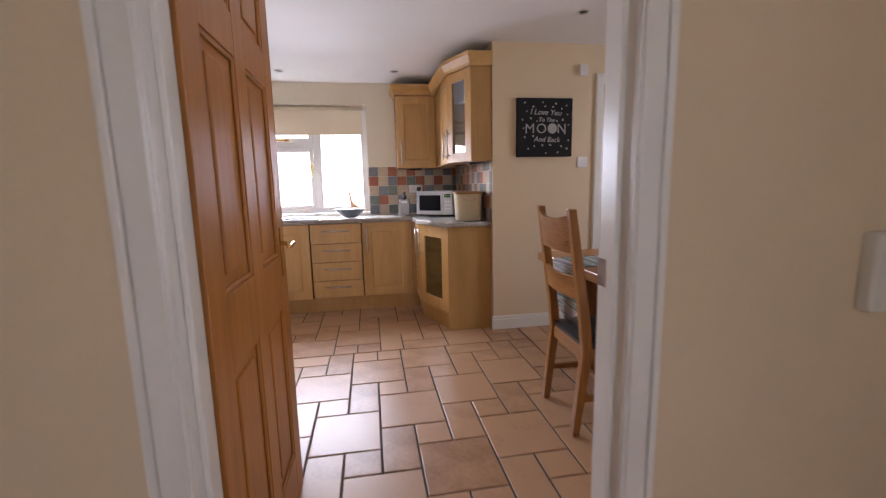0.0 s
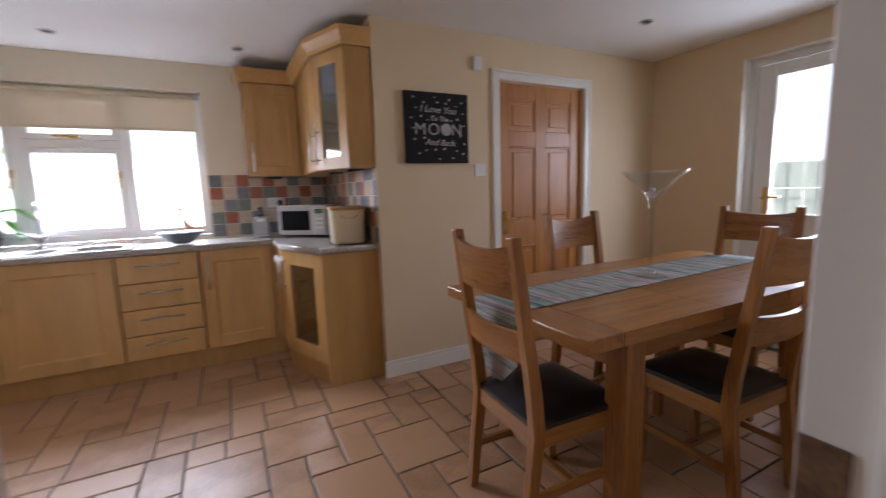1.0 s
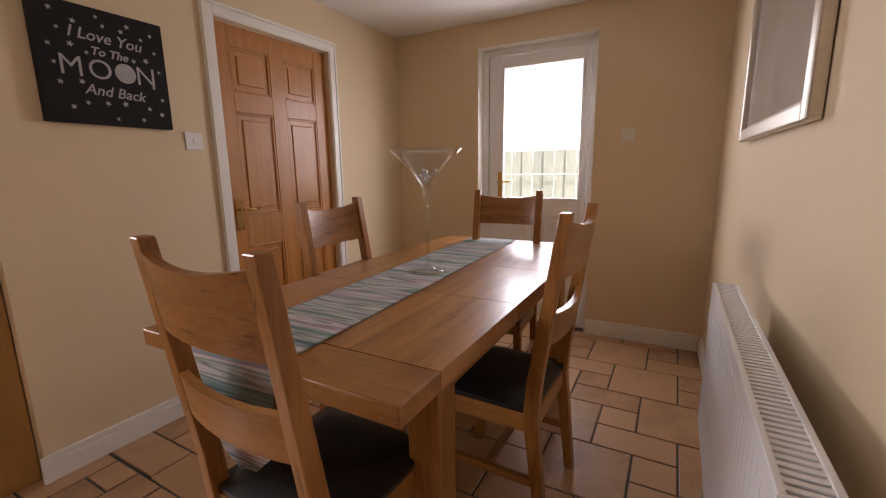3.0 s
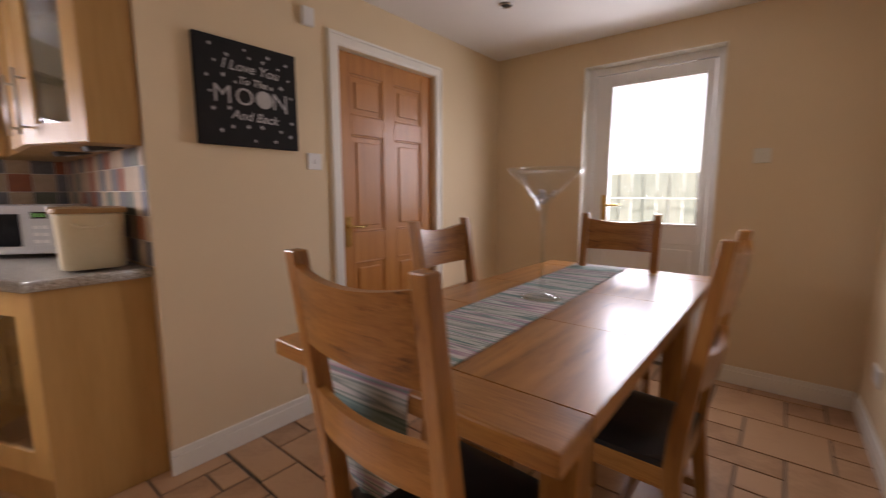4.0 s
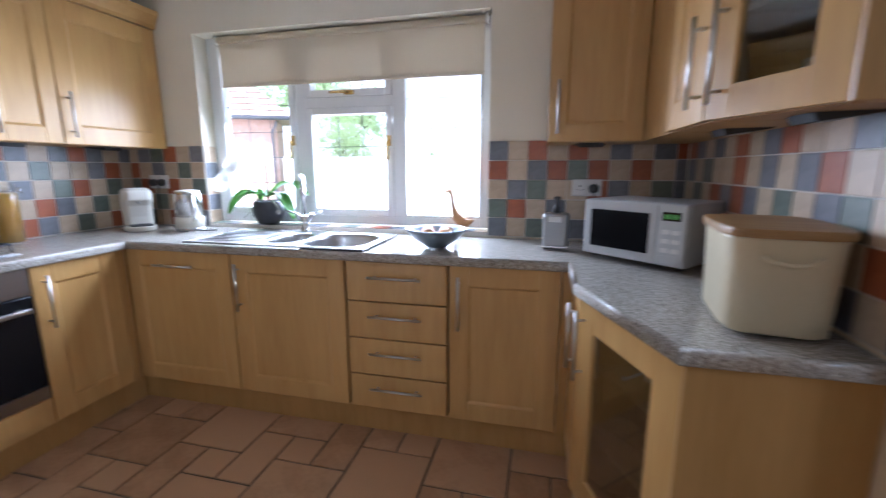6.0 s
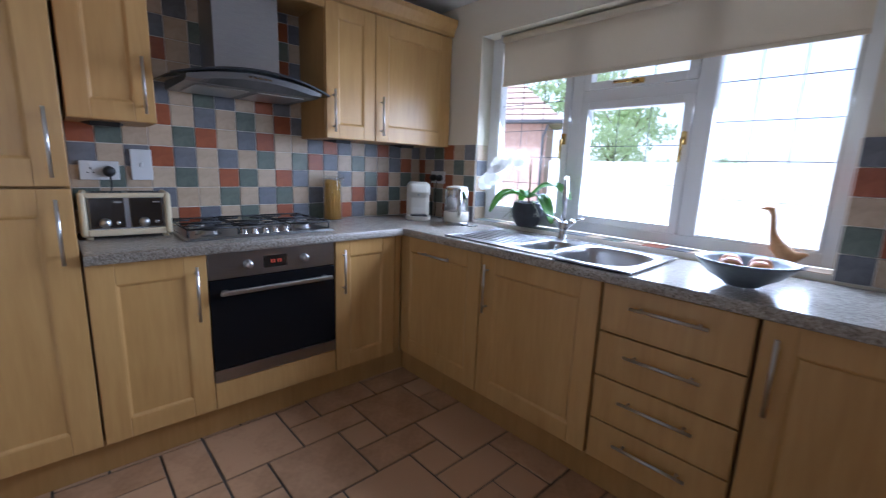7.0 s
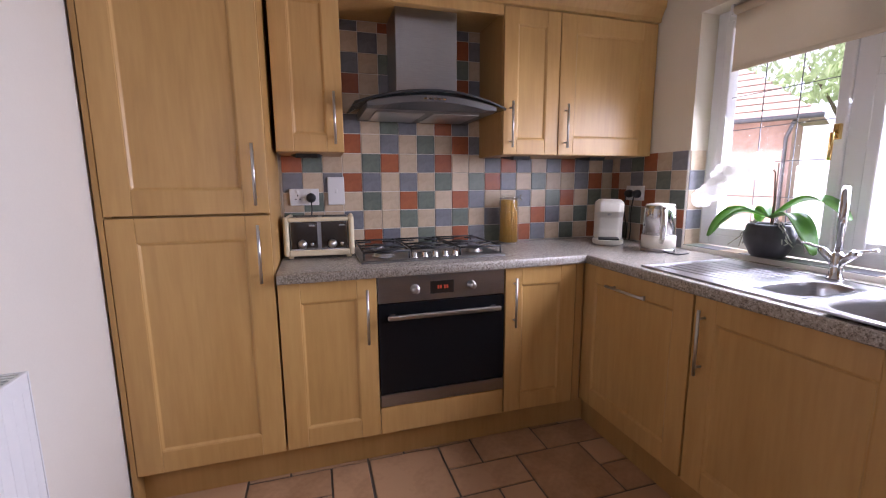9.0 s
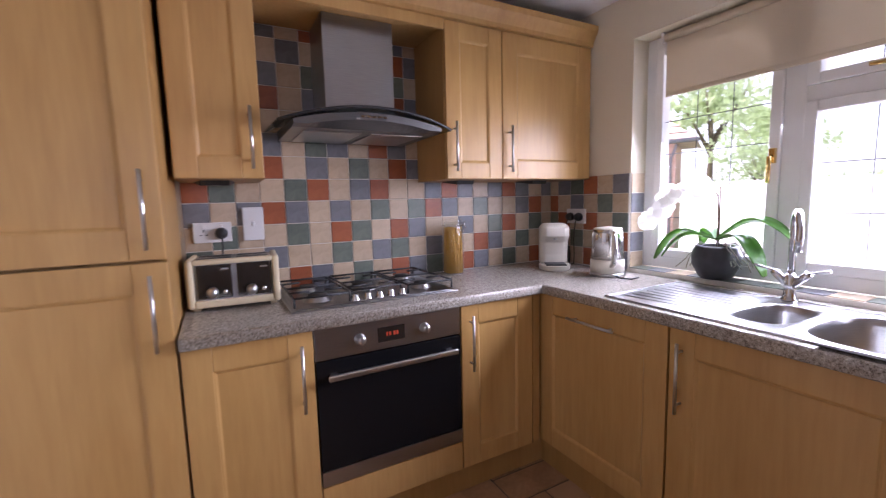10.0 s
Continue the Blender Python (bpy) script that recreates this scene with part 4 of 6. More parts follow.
# ---------------------------------------------------------------- cooker hood and hob
def cooker_hood():
    cy = 3.892
    h = thing("cooker_hood", pose(XW + 0.006, cy, 0), "brushed steel cooker hood with a curved glass canopy", "cooker hood")
    part("chimney", box(0.001, 0.235, -0.130, 0.180, 1.70, 2.099, 0.003), M["steel"], h, "brushed steel chimney")

    def arc(y, rise):
        return rise * (1 - (y / 0.355) ** 2)
    # curved canopy
    b = bmesh.new()
    n = 24
    rows = []
    for i in range(n + 1):
        y = -0.355 + 0.71 * i / n
        depth = 0.49 - 0.05 * (y / 0.355) ** 2
        z = 1.612 + arc(y, 0.058)
        rows.append([b.verts.new((0.02, y, z + 0.02)), b.verts.new((depth, y, z)), b.verts.new((depth, y, z + 0.007)), b.verts.new((0.02, y, z + 0.027))])
    for p, q in zip(rows, rows[1:]):
        for j in range(4):
            b.faces.new((p[j], p[(j + 1) % 4], q[(j + 1) % 4], q[j]))
    b.faces.new(rows[0])
    b.faces.new(rows[-1][::-1])
    bmesh.ops.recalc_face_normals(b, faces=b.faces[:])
    part("canopy", b, M["grey_glass"], h, "curved smoky glass canopy")
    # dark edge strip along the canopy's front
    b = tube([(0.493 - 0.05 * (y / 0.355) ** 2, y, 1.616 + arc(y, 0.058)) for y in [-0.352 + 0.704 * k / 24 for k in range(25)]], 0.0055, 8)
    part("edge_strip", b, M["black"], h, "dark edge strip")
    # steel body under the glass
    b = bmesh.new()
    rows = []
    for i in range(n + 1):
        y = -0.30 + 0.60 * i / n
        z1 = 1.607 + arc(y, 0.056)
        rows.append([b.verts.new((0.02, y, 1.598)), b.verts.new((0.42, y, 1.598)), b.verts.new((0.455, y, max(1.606, z1 - 0.03))), b.verts.new((0.455, y, z1 - 0.002)), b.verts.new((0.02, y, z1 + 0.018))])
    for p, q in zip(rows, rows[1:]):
        for j in range(5):
            b.faces.new((p[j], p[(j + 1) % 5], q[(j + 1) % 5], q[j]))
    b.faces.new(rows[0])
    b.faces.new(rows[-1][::-1])
    bmesh.ops.recalc_face_normals(b, faces=b.faces[:])
    part("body", b, M["hood_steel"], h, "grey steel hood body")
    for s in (-1, 1):
        b = box(0.06, 0.36, min(s * 0.02, s * 0.25), max(s * 0.02, s * 0.25), 1.593, 1.5975, 0.001)
        part("grease_filter", b, M["nickel"], h, "metal grease filter")
    for k in range(5):
        b = box(0.4555, 0.459, -0.05 + 0.022 * k, -0.036 + 0.022 * k, 1.641, 1.649, 0.001)
        part("button", b, M["chrome"], h)


cooker_hood()


def gas_hob():
    g = thing("gas_hob", pose(-1.995, 3.888, 0.9185), "stainless steel five-burner gas hob with black iron supports", "hob")
    b = box(-0.25, 0.225, -0.35, 0.35, 0, 0.007, 0.003)
    box(-0.235, 0.21, -0.335, 0.335, 0.0065, 0.010, 0.001, bm=b)
    part("plate", b, M["steel"], g)
    for x, y, r in ((-0.13, -0.23, 0.038), (0.09, -0.23, 0.045), (-0.04, 0.0, 0.062), (-0.13, 0.23, 0.045), (0.09, 0.23, 0.038)):
        b = lathe([(0, 0.010), (r * 1.25, 0.010), (r * 1.25, 0.014), (r, 0.018), (r, 0.024), (r * 0.85, 0.030), (0, 0.031)], 24, at=(x, y, 0))
        bu = part("burner", b, M["steel"], g)
        b = lathe([(0, 0.031), (r * 0.8, 0.031), (r * 0.8, 0.036), (0, 0.037)], 24, at=(x, y, 0))
        part("cap", b, M["iron"], bu, "black burner cap")
    for cy in (-0.23, 0.0, 0.23):
        b = bmesh.new()
        hw = 0.105
        for yy in (cy - hw, cy + hw):
            tube([(-0.225, yy, 0.012), (-0.225, yy, 0.048), (0.155 if cy == 0 else 0.19, yy, 0.048), (0.155 if cy == 0 else 0.19, yy, 0.012)], 0.0045, 8, bm=b)
        for xx in (-0.225, -0.02, 0.155 if cy == 0 else 0.19):
            tube([(xx, cy - hw, 0.048), (xx, cy + hw, 0.048)], 0.0045, 8, bm=b)
        for xx in (-0.13, 0.09):
            for s in (-1, 1):
                tube([(xx, cy + s * hw, 0.050), (xx, cy + s * 0.03, 0.050)], 0.0045, 8, bm=b)
        part("pan_support", b, M["iron"], g, "black iron pan support")
    for k in range(5):
        b = lathe([(0, 0.010), (0.018, 0.010), (0.018, 0.014), (0.014, 0.018), (0.013, 0.036), (0.010, 0.038), (0, 0.038)], 20, at=(0.185, -0.10 + 0.05 * k, 0))
        part("knob", b, M["chrome"], g, "chrome hob knob")


gas_hob()


# ---------------------------------------------------------------- sink
def sink():
    s = thing("kitchen_sink", pose(0, 0, 0.9185), "stainless steel one and a half bowl sink with drainer", "sink")
    x0, x1, y0, y1 = -1.345, -0.345, 4.665, 5.145

    def bowl(cx, cy, hx, hy, depth, name):
        b = bmesh.new()
        n = 40
        rings = []
        for sc, z in ((1.06, 0.0055), (1.02, 0.005), (1.0, 0.0), (0.97, -0.02), (0.95, -depth + 0.03), (0.85, -depth), (0.0, -depth - 0.004)):
            if sc == 0:
                rings.append([b.verts.new((cx, cy, z))])
                continue
            ring = []
            for k in range(n):
                a = 2 * math.pi * k / n
                ca, sa = math.cos(a), math.sin(a)
                e = 30 if sc > 1.03 else 3.2
                q = (abs(ca) ** e + abs(sa) ** e) ** (-1 / e)
                ring.append(b.verts.new((cx + hx * sc * q * ca, cy + hy * sc * q * sa, z)))
            rings.append(ring)
        for p, q in zip(rings, rings[1:]):
            for k in range(n):
                j = (k + 1) % n
                b.faces.new((p[k], p[j], q[0]) if len(q) == 1 else (p[k], p[j], q[j], q[k]))
        for f in b.faces:
            f.smooth = True
        bmesh.ops.recalc_face_normals(b, faces=b.faces[:])
        for f in b.faces:
            f.normal_flip()
        return part(name, b, M["sink_steel"], s, "brushed steel sink bowl")
    bowl(-0.86, 4.895, 0.082, 0.148, 0.11, "half_bowl")
    bowl(-0.565, 4.895, 0.175, 0.195, 0.17, "main_bowl")
    b = lathe([(0, -0.165), (0.035, -0.165), (0.038, -0.168), (0, -0.169)], 20, at=(-0.565, 4.895, 0.001))
    part("waste", b, M["chrome"], s, "round sink waste")
    # deck of strips round the bowls, and the drainer
    part("drainer", box(x0, -0.965, y0, y1, 0.0, 0.004, 0.0015), M["sink_steel"], s, "sloping steel drainer")
    b = box(-0.965, x1, y0, 4.695, 0.0, 0.004)
    box(-0.965, x1, 5.095, y1, 0.0, 0.004, bm=b)
    box(-0.775, -0.742, 4.695, 5.095, 0.0, 0.004, bm=b)
    box(-0.965, -0.945, 4.695, 5.095, 0.0, 0.004, bm=b)
    box(-0.390, x1, 4.695, 5.095, 0.0, 0.004, bm=b)
    for p in ((-0.945, -0.775, 4.695, 4.745), (-0.945, -0.775, 5.045, 5.095)):
        box(*p, 0.0, 0.004, bm=b)
    part("deck", b, M["sink_steel"], s)
    b = bmesh.new()
    for p in ((x0, x1, y0, y0 + 0.012), (x0, x1, y1 - 0.012, y1), (x0, x0 + 0.012, y0 + 0.012, y1 - 0.012), (x1 - 0.012, x1, y0 + 0.012, y1 - 0.012)):
        box(*p, 0.003, 0.0065, 0.0015, bm=b)
    part("rim", b, M["sink_steel"], s)
    for k in range(8):
        y = 4.73 + 0.046 * k
        part("drainer_rib", tube([(-1.30, y, 0.003), (-1.0, 4.76 + (y - 4.73) * 0.85, 0.003)], 0.0040, 8), M["sink_steel"], s)
    # tap: a monobloc with two levers and a swan neck
    t = thing("mixer_tap", pose(-0.915, 5.122, 0.9235), "chrome swan-neck mixer tap with two levers", "tap")
    b = lathe([(0, 0), (0.026, 0), (0.026, 0.006), (0.020, 0.012), (0.018, 0.05), (0.020, 0.085), (0.012, 0.10), (0, 0.10)], 24)
    part("body", b, M["chrome"], t)
    pts = [(0, 0, 0.09), (0, 0, 0.25)]
    for k in range(1, 11):
        a = math.pi * k / 10
        pts.append((0.0 + 0.03 * (1 - math.cos(a)), -0.055 * (1 - math.cos(a)), 0.25 + 0.075 * math.sin(a)))
    pts += [(0.062, -0.113, 0.19)]
    part("spout", tube(pts, 0.0115, 14), M["chrome"], t)
    for sg in (-1, 1):
        b = tube([(0, 0, 0.05), (sg * 0.045, 0.0, 0.095), (sg * 0.052, 0, 0.105)], 0.014, 14)
        lv = part("valve", b, M["chrome"], t)
        b = tube([(sg * 0.05, 0, 0.105), (sg * 0.115, -0.01, 0.122)], 0.005, 10)
        part("lever", b, M["chrome"], lv)


sink()


# ---------------------------------------------------------------- dining furniture
def dining_table():
    x0, x1, y0, y1, top = 1.187, 3.085, 2.078, 2.975, 0.79
    t = thing("dining_table", pose(0, 0, 0), "solid oak extending dining table with square legs", "table")
    bread, th = 0.16, 0.05
    # long boards between cross-grained ends, split by the leaf joints
    joints = [x0 + bread, 1.875, 2.355, x1 - bread]
    rows = [y0, y0 + 0.145, y0 + 0.29, y1 - 0.29, y1 - 0.145, y1]
    part("end_board", box(x0, x0 + bread - 0.001, y0, y1, top - th, top, 0.005), M["oak_y"], t)
    part("end_board", box(x1 - bread + 0.001, x1, y0, y1, top - th, top, 0.005), M["oak_y"], t)
    for a, c in zip(joints, joints[1:]):
        for p, q in zip(rows, rows[1:]):
            part("board", box(a + 0.0016, c - 0.0016, p + 0.0002, q - 0.0002, top - th + 0.001, top - 0.0003, 0.0004, 1), M["oak_x"], t)
    leg = 0.095
    for lx in (x0 + 0.25, x1 - 0.25 - leg):
        for ly in (y0 + 0.06, y1 - 0.06 - leg):
            part("leg", box(lx, lx + leg, ly, ly + leg, 0, top - th - 0.001, 0.005), M["oak_v"], t)
    for ly in (y0 + 0.075, y1 - 0.075 - 0.025):
        part("apron", box(x0 + 0.25 + leg, x1 - 0.25 - leg, ly, ly + 0.025, top - 0.15, top - th - 0.001, 0.003), M["oak_x"], t)
    for lx in (x0 + 0.27, x1 - 0.27 - 0.025):
        part("apron", box(lx, lx + 0.025, y0 + 0.06 + leg, y1 - 0.06 - leg, top - 0.15, top - th - 0.001, 0.003), M["oak_y"], t)
    return top


TOP = dining_table()

# runner, with its end hanging over the table's west edge
ya, yb = -0.145, 0.145
rn = thing("table_runner", pose(1.187, 2.570, 0, 0, 0, 2.2), "striped grey-green table runner with a pointed end", "table runner")
flat = [(1.875 - 0.110 * k, TOP + 0.002 + 0.0008 * math.sin(k * 1.7)) for k in range(17)] + [(0.013, TOP + 0.003)]
hang = [(0.013, TOP + 0.003), (0.004, TOP + 0.003), (-0.006, TOP - 0.003), (-0.010, TOP - 0.02), (-0.012, TOP - 0.09), (-0.008, TOP - 0.17), (-0.003, TOP - 0.21)]
for name, line in (("cloth", flat), ("hanging_end", hang)):
    b = bmesh.new()
    vs = [[b.verts.new((x, y, z)) for y in (ya, (ya + yb) / 2, yb)] for x, z in line]
    for p, q in zip(vs, vs[1:]):
        for j in (0, 1):
            b.faces.new((p[j], p[j + 1], q[j + 1], q[j]))
    if name == "hanging_end":
        tip = b.verts.new((0.008, (ya + yb) / 2, TOP - 0.345))
        b.faces.new((vs[-1][0], vs[-1][1], tip))
        b.faces.new((vs[-1][1], vs[-1][2], tip))
    so = part(name, b, M["runner"], rn).modifiers.new("thickness", "SOLIDIFY")
    so.thickness, so.offset = 0.0016, 0.0
for y in (ya + 0.004, yb - 0.004):
    part("hem", tube([(x, y, z + 0.0012) for x, z in flat], 0.0014, 6), M["runner"], rn, "stitched hem")


def dining_chair():
    """Origin at the floor under the seat's middle; the chair looks along +x."""
    c = thing("dining_chair", pose(0, 0, 0), "oak dining chair with curved back rails and a black leather seat", "chair", "chairs round the table")
    W, sh = 0.42, 0.455
    for s in (-1, 1):
        # rear post: upright to the seat, then leaning back
        b = bmesh.new()
        y0, y1 = sorted((s * W / 2, s * (W / 2 - 0.038)))
        prof = [(-0.245, 0.0), (-0.205, 0.42), (-0.215, 0.55), (-0.288, 1.10)]
        dep = [0.034, 0.048, 0.048, 0.036]
        rings = []
        for (x, z), d in zip(prof, dep):
            rings.append([b.verts.new(p) for p in ((x, y0, z), (x + d, y0, z), (x + d, y1, z), (x, y1, z))])
        for p, q in zip(rings, rings[1:]):
            for j in range(4):
                b.faces.new((p[j], p[(j + 1) % 4], q[(j + 1) % 4], q[j]))
        b.faces.new(rings[0][::-1])
        b.faces.new(rings[-1])
        bmesh.ops.bevel(b, geom=b.edges[:], offset=0.004, segments=2, profile=0.5, affect="EDGES")
        bmesh.ops.recalc_face_normals(b, faces=b.faces[:])
        part("rear_leg", b, M["oak_v"], c)
        part("front_leg", box(0.165, 0.205, min(s * W / 2, s * (W / 2 - 0.04)), max(s * W / 2, s * (W / 2 - 0.04)), 0, sh - 0.02, 0.004), M["oak_v"], c)
        yy = sorted((s * (W / 2 - 0.008), s * (W / 2 - 0.03)))
        part("side_rail", box(-0.165, 0.166, yy[0], yy[1], sh - 0.085, sh - 0.018, 0.003), M["oak_x"], c)
        part("stretcher", box(-0.215, 0.168, yy[0], yy[1], 0.17, 0.20, 0.003), M["oak_x"], c)
    part("front_rail", box(0.172, 0.197, -W / 2 + 0.04, W / 2 - 0.04, sh - 0.085, sh - 0.018, 0.003), M["oak_y"], c)
    part("cross_stretcher", box(-0.03, -0.005, -W / 2 + 0.03, W / 2 - 0.03, 0.172, 0.198, 0.003), M["oak_y"], c)
    part("rear_rail", box(-0.195, -0.172, -W / 2 + 0.038, W / 2 - 0.038, sh - 0.085, sh - 0.018, 0.003), M["oak_y"], c)
    # padded seat
    b = bmesh.new()
    n = 10
    grid = []
    for i in range(n + 1):
        row = []
        for j in range(n + 1):
            u, v = i / n * 2 - 1, j / n * 2 - 1
            e = (1 - abs(u) ** 6) * (1 - abs(v) ** 6)
            row.append(b.verts.new((0.012 + u * 0.205, v * (W / 2 - 0.004 if u > -0.8 else W / 2 - 0.04), sh + 0.002 + 0.028 * e)))
        grid.append(row)
    for i in range(n):
        for j in range(n):
            b.faces.new((grid[i][j], grid[i + 1][j], grid[i + 1][j + 1], grid[i][j + 1]))
    for f in b.faces:
        f.smooth = True
    box(-0.19, 0.215, -W / 2 + 0.005, W / 2 - 0.005, sh - 0.018, sh + 0.004, 0.004, bm=b)
    part("seat", b, M["leather"], c, "padded black leather seat")

    def rail(z0, z1, dip, name):
        """A back rail that bows backwards, with a dished top edge."""
        b = bmesh.new()
        n = 12
        rows = []
        for i in range(n + 1):
            v = i / n * 2 - 1
            y = v * (W / 2 - 0.036)
            bow = 0.022 * (1 - v * v)

            def px(z):
                return -0.205 - (z - 0.5) * 0.139 - bow
            zt = z1 - dip * (1 - v * v)
            rows.append([b.verts.new((px(z0), y, z0)), b.verts.new((px(z0) + 0.022, y, z0)), b.verts.new((px(zt) + 0.022, y, zt)), b.verts.new((px(zt), y, zt))])
        for p, q in zip(rows, rows[1:]):
            for j in range(4):
                b.faces.new((p[j], p[(j + 1) % 4], q[(j + 1) % 4], q[j]))
        b.faces.new(rows[0])
        b.faces.new(rows[-1][::-1])
        bmesh.ops.recalc_face_normals(b, faces=b.faces[:])
        for f in b.faces:
            f.smooth = False
        part(name, b, M["oak_y"], c)
    rail(0.895, 1.07, 0.020, "top_rail")
    rail(0.675, 0.785, 0.008, "lower_rail")
    return c


chair = dining_chair()
chair.matrix_world = pose(1.319, 2.424, 0, 0, 0, -2.5)
copy_thing(chair, pose(2.027, 2.190, 0, 0, 0, 88.6))
copy_thing(chair, pose(2.063, 2.770, 0, 0, 0, -87.3))
copy_thing(chair, pose(2.776, 2.526, 0, 0, 0, 184.2))

# tall cocktail-glass vase
b = lathe([(0, 0.0), (0.080, 0.0), (0.083, 0.003), (0.055, 0.008), (0.024, 0.016), (0.013, 0.032), (0.0105, 0.06), (0.0105, 0.24), (0.013, 0.31), (0.018, 0.345), (0.024, 0.372), (0.040, 0.400),
           (0.080, 0.445), (0.128, 0.492), (0.151, 0.517), (0.1485, 0.5185), (0.126, 0.4955), (0.077, 0.448), (0.037, 0.403), (0.021, 0.376), (0.012, 0.360), (0.006, 0.31), (0.005, 0.08), (0, 0.075)], 48)
va = solid("glass_vase", b, M["vase_glass"], "tall clear cocktail-glass vase standing on the runner", "vase", m=pose(2.126, 2.573, TOP + 0.0045))
b = bmesh.new()
rng = random.Random(4)
for k in range(44):
    z = rng.uniform(0.384, 0.432)
    a, r = rng.uniform(0, 6.28), rng.uniform(0, max(0.012, (z - 0.372) * 0.9))
    lathe([(0, -0.007), (0.006, -0.004), (0.0075, 0.0), (0.006, 0.004), (0, 0.007)], 8, bm=b, at=(r * math.cos(a), r * math.sin(a), z))
M["crystal"] = plain("pale_crystal", (0.66, 0.64, 0.66), 0.12)
part("glass_beads", b, M["crystal"], va, "small clear glass beads")


# ---------------------------------------------------------------- radiators
def radiator(m, w, z0, z1, label):
    """Origin: the wall face at the floor, at one end; the width runs along +x and the front faces -y."""
    r = thing("radiator", m, label, "radiator")
    b = box(0, w, -0.100, -0.092, z0, z1, 0.003)
    n, ribs = int(w / 0.0333), []
    for k in range(n):
        x = (k + 0.5) * w / n
        ribs.append(x)
    fp_ = part("front_panel", b, M["radiator"], r)
    rib = mesh_of("rib", box(-0.010, 0.010, -0.1006, -0.098, z0 + 0.035, z1 - 0.035, 0.0004, 1), M["radiator"])
    for x in ribs:
        ob = new("rib", rib)
        ob.parent = fp_
        ob.location = (x, 0, 0)
    part("back_panel", box(0, w, -0.038, -0.032, z0, z1, 0.002), M["radiator"], r)
    for a, c in ((-0.004, 0.0), (w, w + 0.004)):
        part("side_cover", box(a, c, -0.101, -0.031, z0 + 0.01, z1 + 0.004, 0.001), M["radiator"], r)
    b = box(0, w, -0.101, -0.090, z1 - 0.004, z1 + 0.004, 0.002)
    box(0, w, -0.042, -0.031, z1 - 0.004, z1 + 0.004, 0.002, bm=b)
    k = int(w / 0.016)
    for j in range(k + 1):
        x = w * j / k
        box(max(0, x - 0.0045), min(w, x + 0.0045), -0.0905, -0.0415, z1 - 0.002, z1 + 0.002, bm=b)
    part("top_grille", b, M["radiator"], r, "slotted top grille")
    b = box(0.02, w - 0.02, -0.088, -0.042, z0 + 0.02, z1 - 0.06)
    part("convector", b, M["radiator"], r)
    for x in (0.12, w - 0.12):
        part("bracket", box(x - 0.02, x + 0.02, -0.033, 0.07, z0 + 0.05, z0 + 0.15, 0.002), M["radiator"], r)
        part("bracket", box(x - 0.008, x + 0.008, -0.033, 0.07, z1 - 0.24, z1 - 0.16, 0.002), M["radiator"], r)
    for x in (0.03, w - 0.03):
        part("pipe", tube([(x, -0.065, 0.0), (x, -0.065, z0 + 0.03)], 0.0075, 10), M["white"], r)


radiator(pose(2.145, 1.428, 0, 0, 0, 180), 1.00, 0.37, 0.858, "white double-panel radiator under the framed picture")
radiator(pose(-0.35, YA + 0.002, 0, 0, 0, 180), 0.70, 0.26, 0.855, "white double-panel radiator beside the larder unit")

# framed picture on the south wall
fp = thing("framed_picture", pose(2.30, south(2.30), 1.652, 0, 0, 180 + SLANT), "pale abstract print in a silver frame", "picture")
hw, hh = 0.48, 0.33
b = bmesh.new()
for p in ((-hw, -hw + 0.045, -hh, hh), (hw - 0.045, hw, -hh, hh), (-hw + 0.045, hw - 0.045, -hh, -hh + 0.045), (-hw + 0.045, hw - 0.045, hh - 0.045, hh)):
    box(p[0], p[1], -0.035, -0.003, p[2], p[3], 0.007, 3, bm=b)
part("frame", b, M["frame_silver"], fp, "moulded champagne-silver frame")
part("mount", box(-hw + 0.04, hw - 0.04, -0.014, -0.010, -hh + 0.04, hh - 0.04), M["white"], fp, "pale card mount")
part("print", box(-hw + 0.058, hw - 0.058, -0.0165, -0.0145, -hh + 0.058, hh - 0.058), M["art"], fp, "hazy grey-green print")
pg = part("glazing", box(-hw + 0.041, hw - 0.041, -0.021, -0.019, -hh + 0.041, hh - 0.041), M["window_glass"], fp, "picture glass")
pg.visible_shadow = False


# ---------------------------------------------------------------- quotation canvas
def letters(text, size, x, z, tilt=0.0, shear=0.0, bold=0.0):
    cu = bpy.data.curves.new("text", "FONT")
    cu.body, cu.size, cu.align_x, cu.shear, cu.offset, cu.extrude, cu.resolution_u = text, size, "CENTER", shear, bold, 0.0006, 3
    ob = bpy.data.objects.new("text", cu)
    me = bpy.data.meshes.new_from_object(ob)
    bpy.data.objects.remove(ob)
    bpy.data.curves.remove(cu)
    b = bmesh.new()
    b.from_mesh(me)
    bpy.data.meshes.remove(me)
    b.verts.index_update()
    bmesh.ops.transform(b, matrix=pose(x, -0.0315, z, 90, 0, 0) @ pose(0, 0, 0, 0, 0, tilt), verts=b.verts[:])
    return b


def islands(bm):
    """Split a mesh into its loose pieces."""
    seen, out = set(), []
    bm.verts.ensure_lookup_table()
    for v in bm.verts:
        if v.index in seen:
            continue
        todo, group = [v], set()
        while todo:
            p = todo.pop()
            if p.index in group:
                continue
            group.add(p.index)
            todo += [e.other_vert(p) for e in p.link_edges]
        seen |= group
        piece = bm.copy()
        piece.verts.ensure_lookup_table()
        bmesh.ops.delete(piece, geom=[q for q in piece.verts if q.index not in group], context="VERTS")
        out.append(piece)
    bm.free()
    return out


